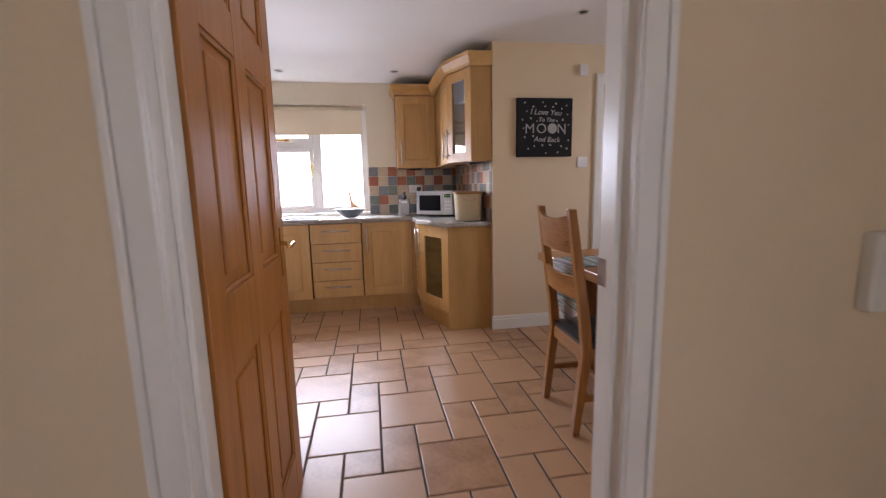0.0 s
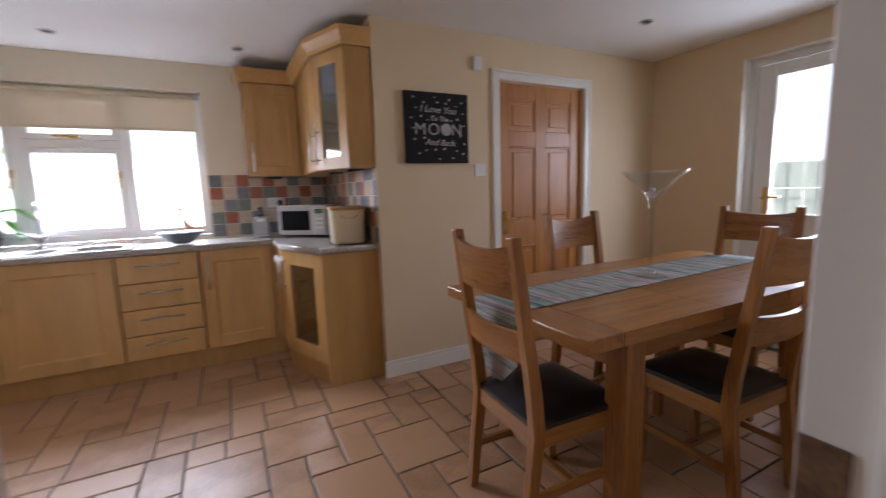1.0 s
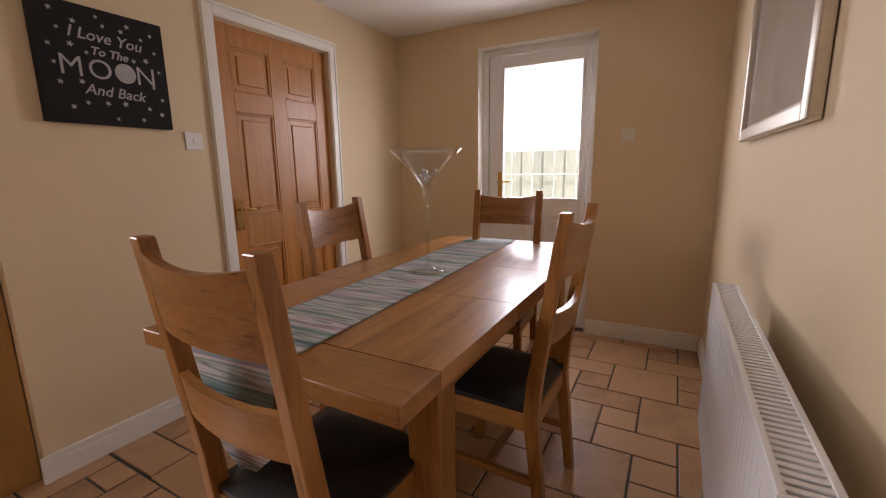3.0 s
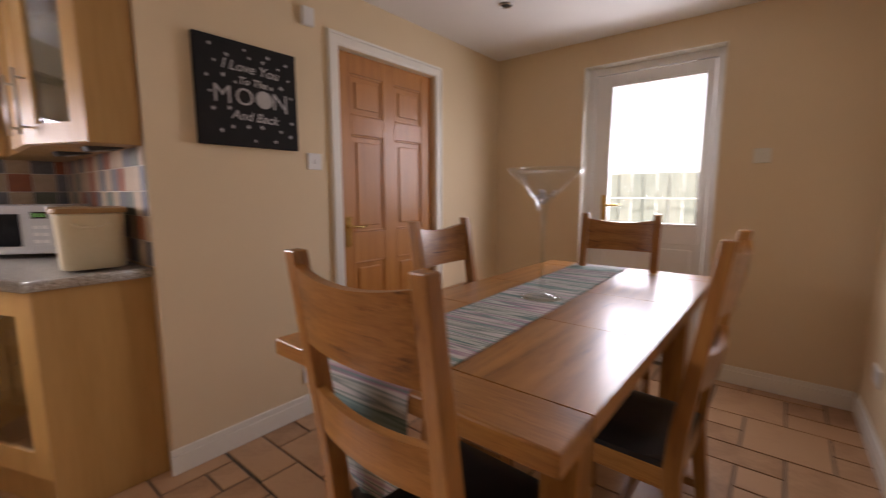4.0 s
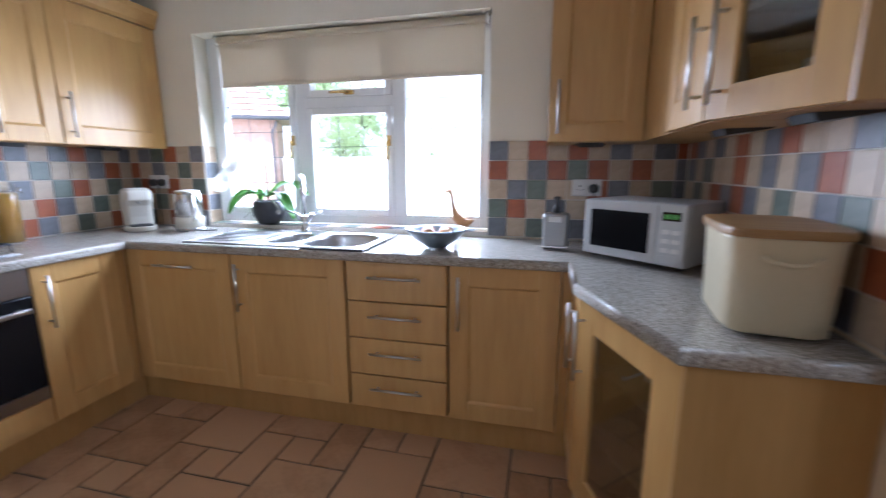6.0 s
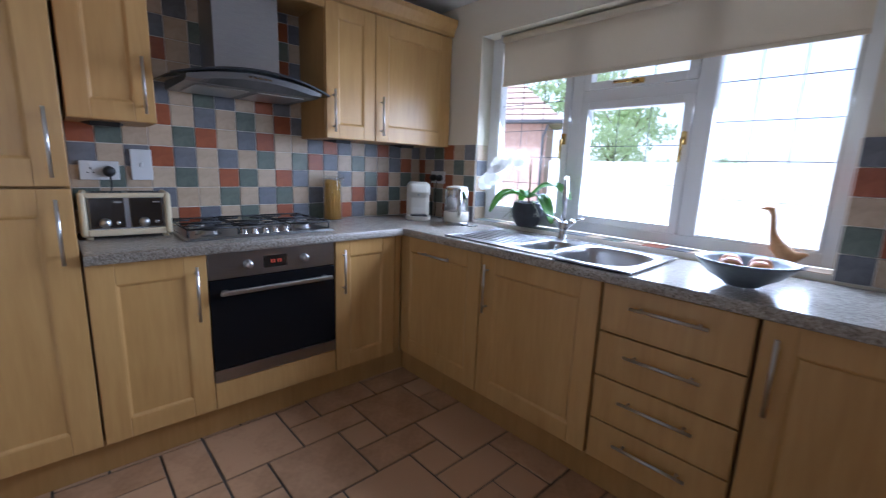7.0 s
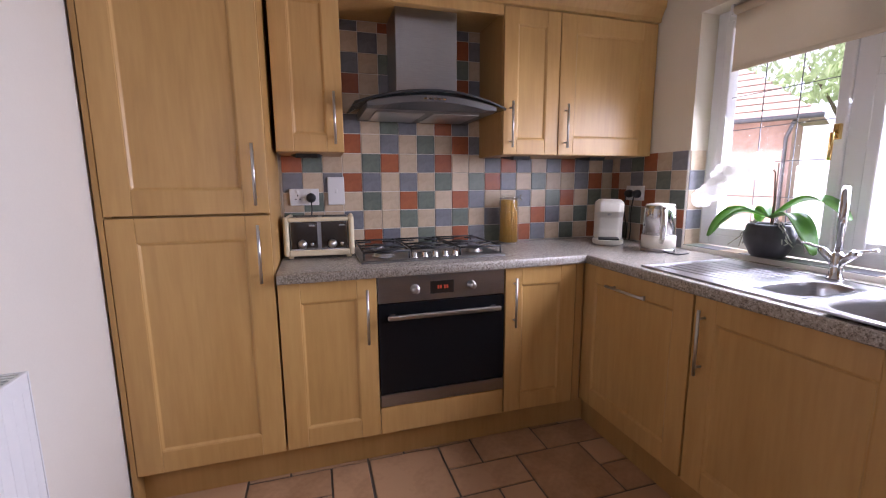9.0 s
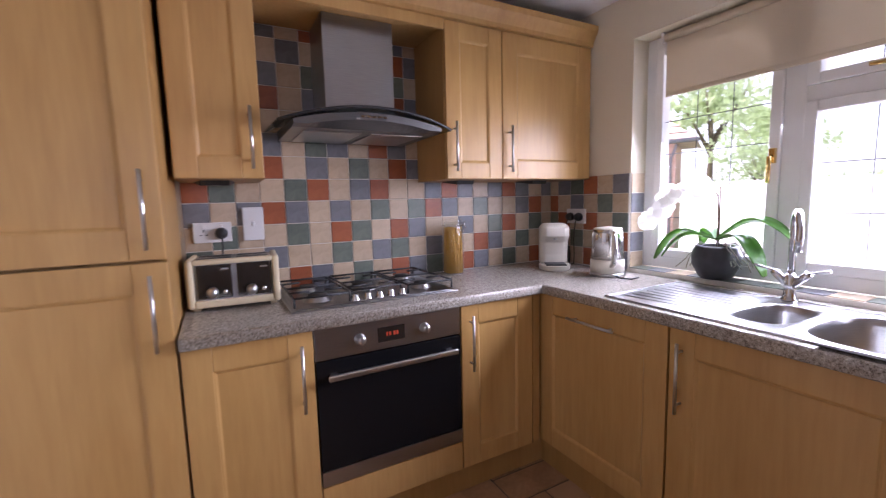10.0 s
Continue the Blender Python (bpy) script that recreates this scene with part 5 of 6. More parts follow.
cv = thing("quote_canvas", pose(1.566, YP, 1.659), "square black canvas with a silver moon quotation and stars", "canvas picture")
part("canvas", box(-0.234, 0.234, -0.030, -0.002, -0.228, 0.228, 0.003), M["canvas"], cv)
for txt, size, x, z, sh, bold, tilt in (("I Love You", 0.060, 0.005, 0.098, 0.25, 0.0006, -2), ("To The", 0.045, 0.01, 0.045, 0.25, 0.001, -2), ("M", 0.110, -0.128, -0.045, 0, -0.0005, 0), ("O", 0.110, -0.030, -0.045, 0, -0.0005, 0),
                                  ("N", 0.110, 0.142, -0.045, 0, -0.0005, 0), ("And Back", 0.057, 0.015, -0.112, 0.25, 0.0006, -2)):
    for piece in islands(letters(txt, size, x, z, tilt, sh, bold)):
        part("letter", piece, M["print"], cv)
b = bmesh.new()
ring = [b.verts.new((0.062 + 0.040 * math.cos(2 * math.pi * k / 32), -0.0315, -0.008 + 0.040 * math.sin(2 * math.pi * k / 32))) for k in range(32)]
b.faces.new(ring)
part("moon", b, M["print"], cv, "silver full moon")
rng = random.Random(12)
spots = [(-0.17, 0.19), (-0.10, 0.16), (-0.02, 0.195), (0.0, 0.165), (0.09, 0.185), (0.065, 0.16), (0.14, 0.145), (0.18, 0.17), (-0.155, 0.125), (0.19, 0.10), (-0.19, 0.06), (-0.12, 0.072), (-0.07, 0.05), (0.10, 0.05), (0.15, 0.06),
         (0.20, 0.02), (-0.18, -0.005), (-0.17, -0.075), (-0.10, -0.065), (0.17, -0.05), (0.20, -0.10), (-0.14, -0.165), (-0.09, -0.145), (-0.02, -0.14), (0.045, -0.135), (0.14, -0.145), (0.19, -0.165), (0.01, -0.20), (0.11, -0.195)]
for x, z in spots:
    b = bmesh.new()
    r, a0 = rng.uniform(0.009, 0.014), rng.uniform(0, 1)
    b.faces.new([b.verts.new((x + (r if k % 2 == 0 else r * 0.42) * math.cos(a0 + k * math.pi / 5), -0.0315, z + (r if k % 2 == 0 else r * 0.42) * math.sin(a0 + k * math.pi / 5))) for k in range(10)])
    part("star", b, M["print"], cv)


# ---------------------------------------------------------------- electrical fittings
def wall_plate(name, m, w, h, label, mat="white_plastic", rockers=0, sockets=0, plugs=()):
    """Plate against a wall; local -y faces the room."""
    p = thing(name, m, label, "switch" if rockers else "socket")
    part("plate", box(-w / 2, w / 2, -0.009, 0, -h / 2, h / 2, 0.003), M[mat], p)
    for k in range(rockers):
        x = (k - (rockers - 1) / 2) * 0.02
        part("rocker", box(x - 0.006, x + 0.006, -0.013, -0.008, -0.012, 0.012, 0.002), M[mat], p)
    for k in range(sockets):
        x = (k - (sockets - 1) / 2) * 0.066
        b = bmesh.new()
        box(x - 0.003, x + 0.003, -0.0098, -0.0085, 0.004, 0.014, bm=b)
        for q in (-0.011, 0.011):
            box(x + q - 0.004, x + q + 0.004, -0.0098, -0.0085, -0.012, -0.008, bm=b)
        part("pin_holes", b, M["black"], p)
        part("rocker", box(x - 0.006, x + 0.006, -0.0125, -0.008, 0.020, 0.034, 0.002), M[mat], p)
    for x in plugs:
        b = lathe([(0, 0), (0.024, 0), (0.025, 0.012), (0.020, 0.030), (0.012, 0.036), (0, 0.036)], 20)
        bmesh.ops.transform(b, matrix=pose(x, -0.009, -0.004, 90, 0, 0), verts=b.verts[:])
        pl = part("plug", b, M["black"], p, "black mains plug")
        part("cord", tube([(x, -0.040, -0.016), (x + 0.002, -0.052, -0.06), (x * 0.8, -0.050, -0.13), (x * 0.5 + 0.01, -0.045, -0.22), (x * 0.5 + 0.02, -0.060, -0.278)], 0.0035, 8), M["black"], pl, "black flex hanging to the worktop")
    return p


wall_plate("light_switch", pose(1.907, YP, 1.385), 0.086, 0.086, "white single light switch beside the oak door", rockers=1)
wall_plate("wall_socket", pose(1.824, YP, 0.225), 0.086, 0.086, "white single socket low on the cream wall", sockets=1)
wall_plate("light_switch", pose(XE, 1.960, 1.435, 0, 0, -90), 0.086, 0.086, "cream-coloured light switch beside the back door", mat="ivory", rockers=1)
wall_plate("wall_socket", pose(3.35, south(3.35), 0.35, 0, 0, 180 + SLANT), 0.146, 0.086, "white double socket low on the wall past the radiator", sockets=2)
wall_plate("wall_socket", pose(XW + 0.013, 3.305, 1.205, 0, 0, 90), 0.146, 0.086, "white double socket above the worktop with a black plug", sockets=2, plugs=(0.033,))
wall_plate("cooker_switch", pose(XW + 0.013, 3.467, 1.235, 0, 0, 90), 0.086, 0.146, "tall white cooker switch above the worktop", rockers=1)
wall_plate("wall_socket", pose(-2.02, YN - 0.013, 1.205, 0, 0, 0), 0.146, 0.086, "white double socket in the tiled corner with two black plugs", sockets=2, plugs=(-0.033, 0.033))
wall_plate("wall_socket", pose(0.665, YN - 0.013, 1.19, 0, 0, 0), 0.146, 0.086, "white double socket behind the microwave with a black plug", sockets=2, plugs=(0.033,))
se = thing("alarm_sensor", pose(1.891, YP, 2.106), "small white alarm sensor high on the cream wall", "sensor")
part("case", box(-0.035, 0.035, -0.03, 0, -0.045, 0.045, 0.008, 3), M["white_plastic"], se)
tb = thing("thermostat", pose(1.285, YH, 1.005), "cream wall thermostat in the hall", "thermostat")
part("case", box(-0.05, 0.05, -0.035, 0, -0.09, 0.09, 0.008, 3), M["ivory"], tb)

# recessed ceiling spots
sp = thing("ceiling_spotlight", pose(2.842, 3.198, CEIL), "recessed nickel ceiling spotlight, unlit", "spotlight", "recessed ceiling lights")
b = lathe([(0.028, -0.001), (0.040, -0.002), (0.042, -0.006), (0.036, -0.009), (0.029, -0.006), (0.028, -0.001)], 28)
part("ring", b, M["nickel"], sp, "satin nickel ring")
part("lamp", lathe([(0, -0.003), (0.0285, -0.003), (0.0285, -0.0005), (0, -0.0005)], 24), M["black"], sp, "dark lamp face")
for x, y in ((0.444, 4.73), (-0.625, 4.79), (1.57, 3.20), (-1.45, 4.2)):
    copy_thing(sp, pose(x, y, CEIL))

# puck lights under the wall units
pk = thing("under_cabinet_light", pose(-2.11, 3.33, UZ0), "dark wedge-shaped light under the wall units, unlit", "light", "under-cabinet lights")
b = bmesh.new()
vv = [b.verts.new(p) for p in ((-0.06, -0.075, 0), (-0.06, 0.075, 0), (0.06, 0.05, 0), (0.06, -0.05, 0), (-0.06, -0.075, -0.004), (-0.06, 0.075, -0.004), (0.05, 0.05, -0.019), (0.05, -0.05, -0.019))]
for f in ((0, 1, 2, 3), (4, 7, 6, 5), (0, 4, 5, 1), (1, 5, 6, 2), (2, 6, 7, 3), (3, 7, 4, 0)):
    b.faces.new([vv[k] for k in f])
bmesh.ops.recalc_face_normals(b, faces=b.faces[:])
part("housing", b, M["iron"], pk, "dark housing")
b = lathe([(0, 0), (0.026, 0), (0.026, 0.003), (0, 0.003)], 20)
bmesh.ops.transform(b, matrix=pose(0.0, 0, -0.0155, 0, 8, 0), verts=b.verts[:])
part("lens", b, M["nickel"], pk, "pale round lens")
for x, y, rz, z in ((-2.11, 4.46, 0, UZ0), (-2.11, 4.95, 0, UZ0), (0.66, 5.08, -90, UZ0 - 0.01), (1.02, 4.40, 180, UZ0 - 0.01), (1.05, 4.02, 180, UZ0 - 0.01)):
    copy_thing(pk, pose(x, y, z, 0, 0, rz))


# ---------------------------------------------------------------- things on the worktop
WZ = 0.9188


def toaster():
    t = thing("toaster", pose(-2.10, 3.375, WZ, 0, 0, 86), "four-slot toaster in cream enamel and dark steel", "toaster")
    for s in (-1, 1):
        b = box(s * 0.150 - 0.013, s * 0.150 + 0.013, -0.115, 0.115, 0.012, 0.200, 0.012, 3)
        part("end_casting", b, M["cream_enamel"], t, "cream enamelled end casting")
        for y in (-0.08, 0.08):
            part("foot", box(s * 0.135 - 0.012, s * 0.135 + 0.012, y - 0.012, y + 0.012, 0.0, 0.014, 0.003), M["cream_enamel"], t)
    part("body", box(-0.138, 0.138, -0.098, 0.10, 0.018, 0.195, 0.012, 3), M["steel"], t)
    part("top_edge", box(-0.139, 0.139, -0.112, -0.085, 0.178, 0.198, 0.006, 3), M["cream_enamel"], t)
    part("bottom_edge", box(-0.139, 0.139, -0.114, -0.09, 0.014, 0.042, 0.006, 3), M["cream_enamel"], t)
    for s in (-1, 1):
        part("front_panel", box(s * 0.069 - 0.060, s * 0.069 + 0.060, -0.104, -0.096, 0.048, 0.176, 0.003), M["dark_steel"], t, "dark polished steel front panel")
        b = lathe([(0, 0), (0.021, 0), (0.021, 0.005), (0.016, 0.008), (0.015, 0.020), (0, 0.021)], 22)
        bmesh.ops.transform(b, matrix=pose(s * 0.069 - 0.01, -0.104, 0.070, 90, 0, 0), verts=b.verts[:])
        part("dial", b, M["nickel"], t, "round steel dial")
        b = lathe([(0, 0), (0.008, 0), (0.008, 0.006), (0, 0.006)], 14)
        bmesh.ops.transform(b, matrix=pose(s * 0.069 + 0.035, -0.104, 0.070, 90, 0, 0), verts=b.verts[:])
        part("button", b, M["chrome"], t)
        part("lever", box(s * 0.069 + 0.022, s * 0.069 + 0.052, -0.120, -0.104, 0.155, 0.163, 0.003), M["chrome"], t, "chrome lever")
        part("slot", box(s * 0.069 - 0.058, s * 0.069 + 0.058, -0.06, -0.02, 0.1945, 0.1965), M["black"], t)
        part("slot", box(s * 0.069 - 0.058, s * 0.069 + 0.058, 0.02, 0.06, 0.1945, 0.1965), M["black"], t)


toaster()

# pasta jar
pj = thing("pasta_jar", pose(-2.165, 4.44, WZ) @ Matrix.Diagonal((1.28, 1.28, 1.05, 1.0)), "tall clip-top glass jar full of dry spaghetti", "jar")
b = lathe([(0, 0), (0.044, 0), (0.047, 0.006), (0.047, 0.235), (0.040, 0.255), (0.040, 0.268), (0.037, 0.268), (0.037, 0.254), (0.044, 0.234), (0.044, 0.008), (0, 0.006)], 28)
part("jar", b, M["vase_glass"], pj)
b = bmesh.new()
rng = random.Random(2)
for k in range(90):
    a, r = rng.uniform(0, 6.28), 0.041 * math.sqrt(rng.random())
    x, y = r * math.cos(a), r * math.sin(a)
    tube([(x, y, 0.009), (x * 0.86 + rng.uniform(-0.004, 0.004), y * 0.86 + rng.uniform(-0.004, 0.004), rng.uniform(0.225, 0.245))], 0.0022, 5, bm=b)
lathe([(0, 0.009), (0.033, 0.009), (0.033, 0.22), (0, 0.222)], 16, bm=b)
part("spaghetti", b, M["pasta"], pj, "bundle of dry spaghetti")
part("lid", lathe([(0, 0.268), (0.041, 0.268), (0.043, 0.274), (0.036, 0.284), (0, 0.288)], 28), M["glass"], pj, "domed glass lid")
b = tube([(0.046 * math.cos(a), 0.046 * math.sin(a), 0.25) for a in [k * math.pi / 12 for k in range(25)]], 0.0018, 6)
tube([(0.0, 0.046, 0.25), (0.0, 0.060, 0.268), (0.0, 0.058, 0.245), (0, 0.066, 0.235)], 0.0022, 6, bm=b)
part("wire_clip", b, M["chrome"], pj, "steel wire clip")


def coffee_machine():
    c = thing("coffee_machine", pose(-1.97, 4.985, WZ, 0, 0, 55), "small cream pod coffee machine", "coffee machine")
    b = prism([(0.085 * math.cos(a) * 1.0, 0.11 * math.sin(a)) for a in [2 * math.pi * k / 24 for k in range(24)]], 0.0, 0.028, 0.006)
    part("base", b, M["off_white"], c)
    b = bmesh.new()
    rows = []
    prof = [(0.028, 0.03, 0.10), (0.08, 0.035, 0.10), (0.15, 0.02, 0.10), (0.185, -0.025, 0.10), (0.235, -0.02, 0.095), (0.255, 0.01, 0.07)]
    for z, front, back in prof:
        k = 1.0 if z < 0.25 else 0.75
        rows.append([b.verts.new((x * k, y, z)) for x, y in ((-0.078, front), (-0.05, front - 0.03), (0.05, front - 0.03), (0.078, front), (0.078, back - 0.02), (0.05, back), (-0.05, back), (-0.078, back - 0.02))])
    for p, q in zip(rows, rows[1:]):
        for j in range(8):
            b.faces.new((p[j], p[(j + 1) % 8], q[(j + 1) % 8], q[j]))
    b.faces.new(rows[0][::-1])
    b.faces.new(rows[-1])
    bmesh.ops.bevel(b, geom=b.edges[:], offset=0.006, segments=2, profile=0.5, affect="EDGES")
    bmesh.ops.recalc_face_normals(b, faces=b.faces[:])
    for f in b.faces:
        f.smooth = True
    part("body", b, M["off_white"], c)
    part("drip_tray", box(-0.055, 0.055, -0.09, 0.0, 0.0285, 0.036, 0.003), M["black"], c, "dark drip tray")
    part("spout", tube([(0, -0.035, 0.20), (0, -0.035, 0.165)], 0.012, 14), M["nickel"], c)
    b = lathe([(0, 0), (0.016, 0), (0.016, 0.004), (0, 0.004)], 20)
    bmesh.ops.transform(b, matrix=pose(0.045, 0.004, 0.12, 90, 0, 0), verts=b.verts[:])
    part("dial", b, M["ivory"], c)


coffee_machine()


def kettle():
    k = thing("kettle", pose(-1.66, 5.05, WZ, 0, 0, -35), "polished steel and cream electric kettle", "kettle")
    part("base", lathe([(0, 0), (0.082, 0), (0.084, 0.006), (0.082, 0.018), (0, 0.018)], 32), M["steel"], k)
    part("collar", lathe([(0, 0.018), (0.082, 0.018), (0.082, 0.078), (0.079, 0.084), (0, 0.084)], 32), M["off_white"], k, "cream lower body")
    b = lathe([(0, 0.084), (0.079, 0.084), (0.074, 0.215), (0.071, 0.232), (0, 0.232)], 32)
    part("body", b, M["chrome"], k, "polished steel body")
    part("lid", lathe([(0, 0.232), (0.069, 0.232), (0.066, 0.240), (0.02, 0.246), (0, 0.246)], 32), M["off_white"], k)
    b = bmesh.new()
    vs = [b.verts.new(p) for p in ((-0.066, -0.022, 0.232), (-0.066, 0.022, 0.232), (-0.112, 0, 0.228), (-0.070, -0.015, 0.18), (-0.070, 0.015, 0.18))]
    for f in ((0, 2, 1), (0, 3, 2), (1, 2, 4), (3, 4, 2)):
        b.faces.new([vs[i] for i in f])
    part("spout", b, M["chrome"], k)
    pts = [(0.066, 0, 0.222), (0.10, 0, 0.226), (0.125, 0, 0.20), (0.128, 0, 0.13), (0.115, 0, 0.075), (0.085, 0, 0.055)]
    part("handle", tube(pts, 0.013, 12), M["off_white"], k, "cream loop handle")
    part("handle_trim", tube([(x + 0.010, y, z) for x, y, z in pts[1:5]], 0.008, 10), M["chrome"], k)
    part("cord", tube([(0.07, 0.02, 0.006), (0.12, 0.03, 0.006), (0.15, 0.07, 0.006), (0.10, 0.12, 0.006)], 0.004, 8), M["black"], k, "black power cord")


kettle()


def microwave():
    m = thing("microwave", pose(0.80, 4.675, WZ, 0, 0, -41), "silver microwave oven standing askew in the corner", "microwave")
    w, d, h = 0.42, 0.30, 0.245
    part("case", box(-w / 2, w / 2, 0.0, d, 0.012, h, 0.006), M["silver_plastic"], m)
    dr_ = part("door", box(-w / 2, w / 2 - 0.105, -0.022, -0.001, 0.016, h - 0.002, 0.005), M["silver_plastic"], m)
    part("window", box(-w / 2 + 0.035, w / 2 - 0.135, -0.0245, -0.0215, 0.052, h - 0.04, 0.003), M["black_glass"], dr_, "dark door window")
    part("control_panel", box(w / 2 - 0.103, w / 2, -0.022, -0.001, 0.016, h - 0.002, 0.005), M["silver_plastic"], m)
    part("display", box(w / 2 - 0.088, w / 2 - 0.020, -0.0245, -0.0215, h - 0.062, h - 0.030, 0.001), M["red_led"], m, "dark display")
    b = bmesh.new()
    for x in (-0.078, -0.066, -0.050, -0.038):
        box(w / 2 + x, w / 2 + x + 0.008, -0.0252, -0.0246, h - 0.055, h - 0.038, bm=b)
    part("digits", b, M["glow_green"], m)
    for r in range(3):
        for c in range(2):
            x, z = w / 2 - 0.085 + 0.036 * c, h - 0.095 - 0.034 * r
            part("button", box(x, x + 0.028, -0.0245, -0.0215, z - 0.016, z, 0.002), M["white_plastic"], m)
    part("open_button", box(w / 2 - 0.088, w / 2 - 0.018, -0.0255, -0.0215, 0.026, 0.056, 0.003), M["silver_plastic"], m)
    for x in (-w / 2 + 0.03, w / 2 - 0.03):
        for y in (0.03, d - 0.03):
            part("foot", lathe([(0, 0), (0.012, 0), (0.012, 0.013), (0, 0.013)], 12, at=(x, y, 0)), M["black"], m)


microwave()


def bread_bin():
    b_ = thing("bread_bin", pose(0.995, 4.085, WZ, 0, 0, -8), "cream enamel bread bin with a wooden lid", "bread bin")
    n = 40

    def outline(hx, hy, e=6.0):
        pts = []
        for k in range(n):
            a = 2 * math.pi * k / n
            ca, sa = math.cos(a), math.sin(a)
            q = (abs(ca) ** e + abs(sa) ** e) ** (-1 / e)
            pts.append((hx * q * ca, hy * q * sa))
        return pts
    b = bmesh.new()
    rows = [[b.verts.new((x, y, z)) for x, y in outline(*hh)] for hh, z in (((0.098, 0.142), 0.0), ((0.106, 0.150), 0.006), ((0.114, 0.158), 0.215), ((0.118, 0.162), 0.222))]
    for p, q in zip(rows, rows[1:]):
        for k in range(n):
            f = b.faces.new((p[k], p[(k + 1) % n], q[(k + 1) % n], q[k]))
            f.smooth = True
    b.faces.new(rows[0][::-1])
    b.faces.new(rows[-1])
    part("body", b, M["cream_enamel"], b_)
    part("lid", prism(outline(0.124, 0.168), 0.223, 0.243, 0.005), M["lid_wood"], b_, "wooden lid")
    b = tube([(-0.055, -0.158, 0.185), (-0.04, -0.166, 0.172), (0.0, -0.168, 0.166), (0.04, -0.166, 0.172), (0.055, -0.158, 0.185)], 0.005, 10)
    part("handle", b, M["cream_enamel"], b_, "small enamelled handle")


bread_bin()

# kitchen roll canister beside the microwave
cn = thing("steel_canister", pose(0.515, 4.95, WZ, 0, 0, -10), "small square steel can with a black pump top", "canister")
part("body", box(-0.058, 0.058, -0.045, 0.045, 0.0, 0.165, 0.018, 3), M["steel"], cn)
part("base", box(-0.062, 0.062, -0.050, 0.050, 0.0, 0.014, 0.005), M["chrome"], cn)
part("label", box(-0.030, 0.030, -0.0465, -0.0448, 0.125, 0.150, 0.001), M["white_plastic"], cn, "pale blank label")
part("pump", lathe([(0, 0.165), (0.018, 0.165), (0.018, 0.19), (0.012, 0.195), (0.012, 0.225), (0.016, 0.228), (0.016, 0.240), (0, 0.242)], 18), M["black"], cn, "black pump top")

# fruit bowl
fb = solid("fruit_bowl", lathe([(0, 0), (0.055, 0), (0.058, 0.006), (0.105, 0.035), (0.140, 0.072), (0.150, 0.086), (0.145, 0.088), (0.134, 0.072), (0.10, 0.040), (0.05, 0.014), (0, 0.012)], 40), M["blue_bowl"],
           "shallow grey-blue glazed bowl with fruit", "bowl", m=pose(-0.045, 4.86, WZ))
M["orange"] = mottled("orange_peel", (0.50, 0.15, 0.03), (0.62, 0.24, 0.05), 0.5, 12, 160, 0.3, 0.001)
M["apple"] = mottled("red_apple_skin", (0.30, 0.06, 0.03), (0.50, 0.24, 0.08), 0.35, 9, 60, 0.03)
for k, (x, y, mt, nm) in enumerate(((-0.05, 0.03, "orange", "orange"), (0.035, 0.055, "apple", "apple"), (0.05, -0.04, "orange", "orange"), (-0.03, -0.05, "apple", "apple"))):
    b = lathe([(0, -0.034)] + [(0.036 * math.sin(a), -0.034 * math.cos(a)) for a in [math.pi * j / 12 for j in range(1, 12)]] + [(0.004, 0.030), (0, 0.027)], 20)
    solid(nm, b, M[mt], f"ripe {nm} lying in the glazed bowl", "fruit", group="fruit in the bowl", m=pose(-0.045 + x, 4.86 + y, WZ + 0.062))

# wooden bird on the sill
M["bird"] = wood("carved_bird_wood", (0.28, 0.13, 0.05), (0.42, 0.22, 0.09), (0.52, 0.30, 0.14), 0.45, (3, 3, 3), 3, 0.1, 0.05)
b = bmesh.new()
rows = []
for x, z, r in ((-0.085, 0.212, 0.002), (-0.062, 0.216, 0.008), (-0.045, 0.212, 0.015), (-0.038, 0.19, 0.011), (-0.034, 0.15, 0.010), (-0.026, 0.11, 0.016), (-0.008, 0.07, 0.028), (0.02, 0.04, 0.034), (0.055, 0.035, 0.022), (0.09, 0.05, 0.004)):
    rows.append((x, 0, z, r))
rings = []
for i, (x, y, z, r) in enumerate(rows):
    p, q = rows[max(0, i - 1)], rows[min(len(rows) - 1, i + 1)]
    d = Vector((q[0] - p[0], 0, q[2] - p[2])).normalized()
    u = Vector((0, 1, 0))
    w = d.cross(u)
    rings.append([b.verts.new(Vector((x, y, z)) + (u * math.cos(2 * math.pi * k / 14) * 0.8 + w * math.sin(2 * math.pi * k / 14)) * r) for k in range(14)])
for p, q in zip(rings, rings[1:]):
    for k in range(14):
        f = b.faces.new((p[k], p[(k + 1) % 14], q[(k + 1) % 14], q[k]))
        f.smooth = True
b.faces.new(rings[0][::-1])
b.faces.new(rings[-1])
box(-0.02, 0.05, -0.022, 0.022, 0.0, 0.012, 0.004, bm=b)
tube([(0.015, 0, 0.01), (0.015, 0, 0.03)], 0.006, 8, bm=b)
bmesh.ops.recalc_face_normals(b, faces=b.faces[:])
solid("wooden_bird", b, M["bird"], "small carved wooden bird ornament on the sill", "ornament", m=pose(-0.02, 5.265, 0.9466))


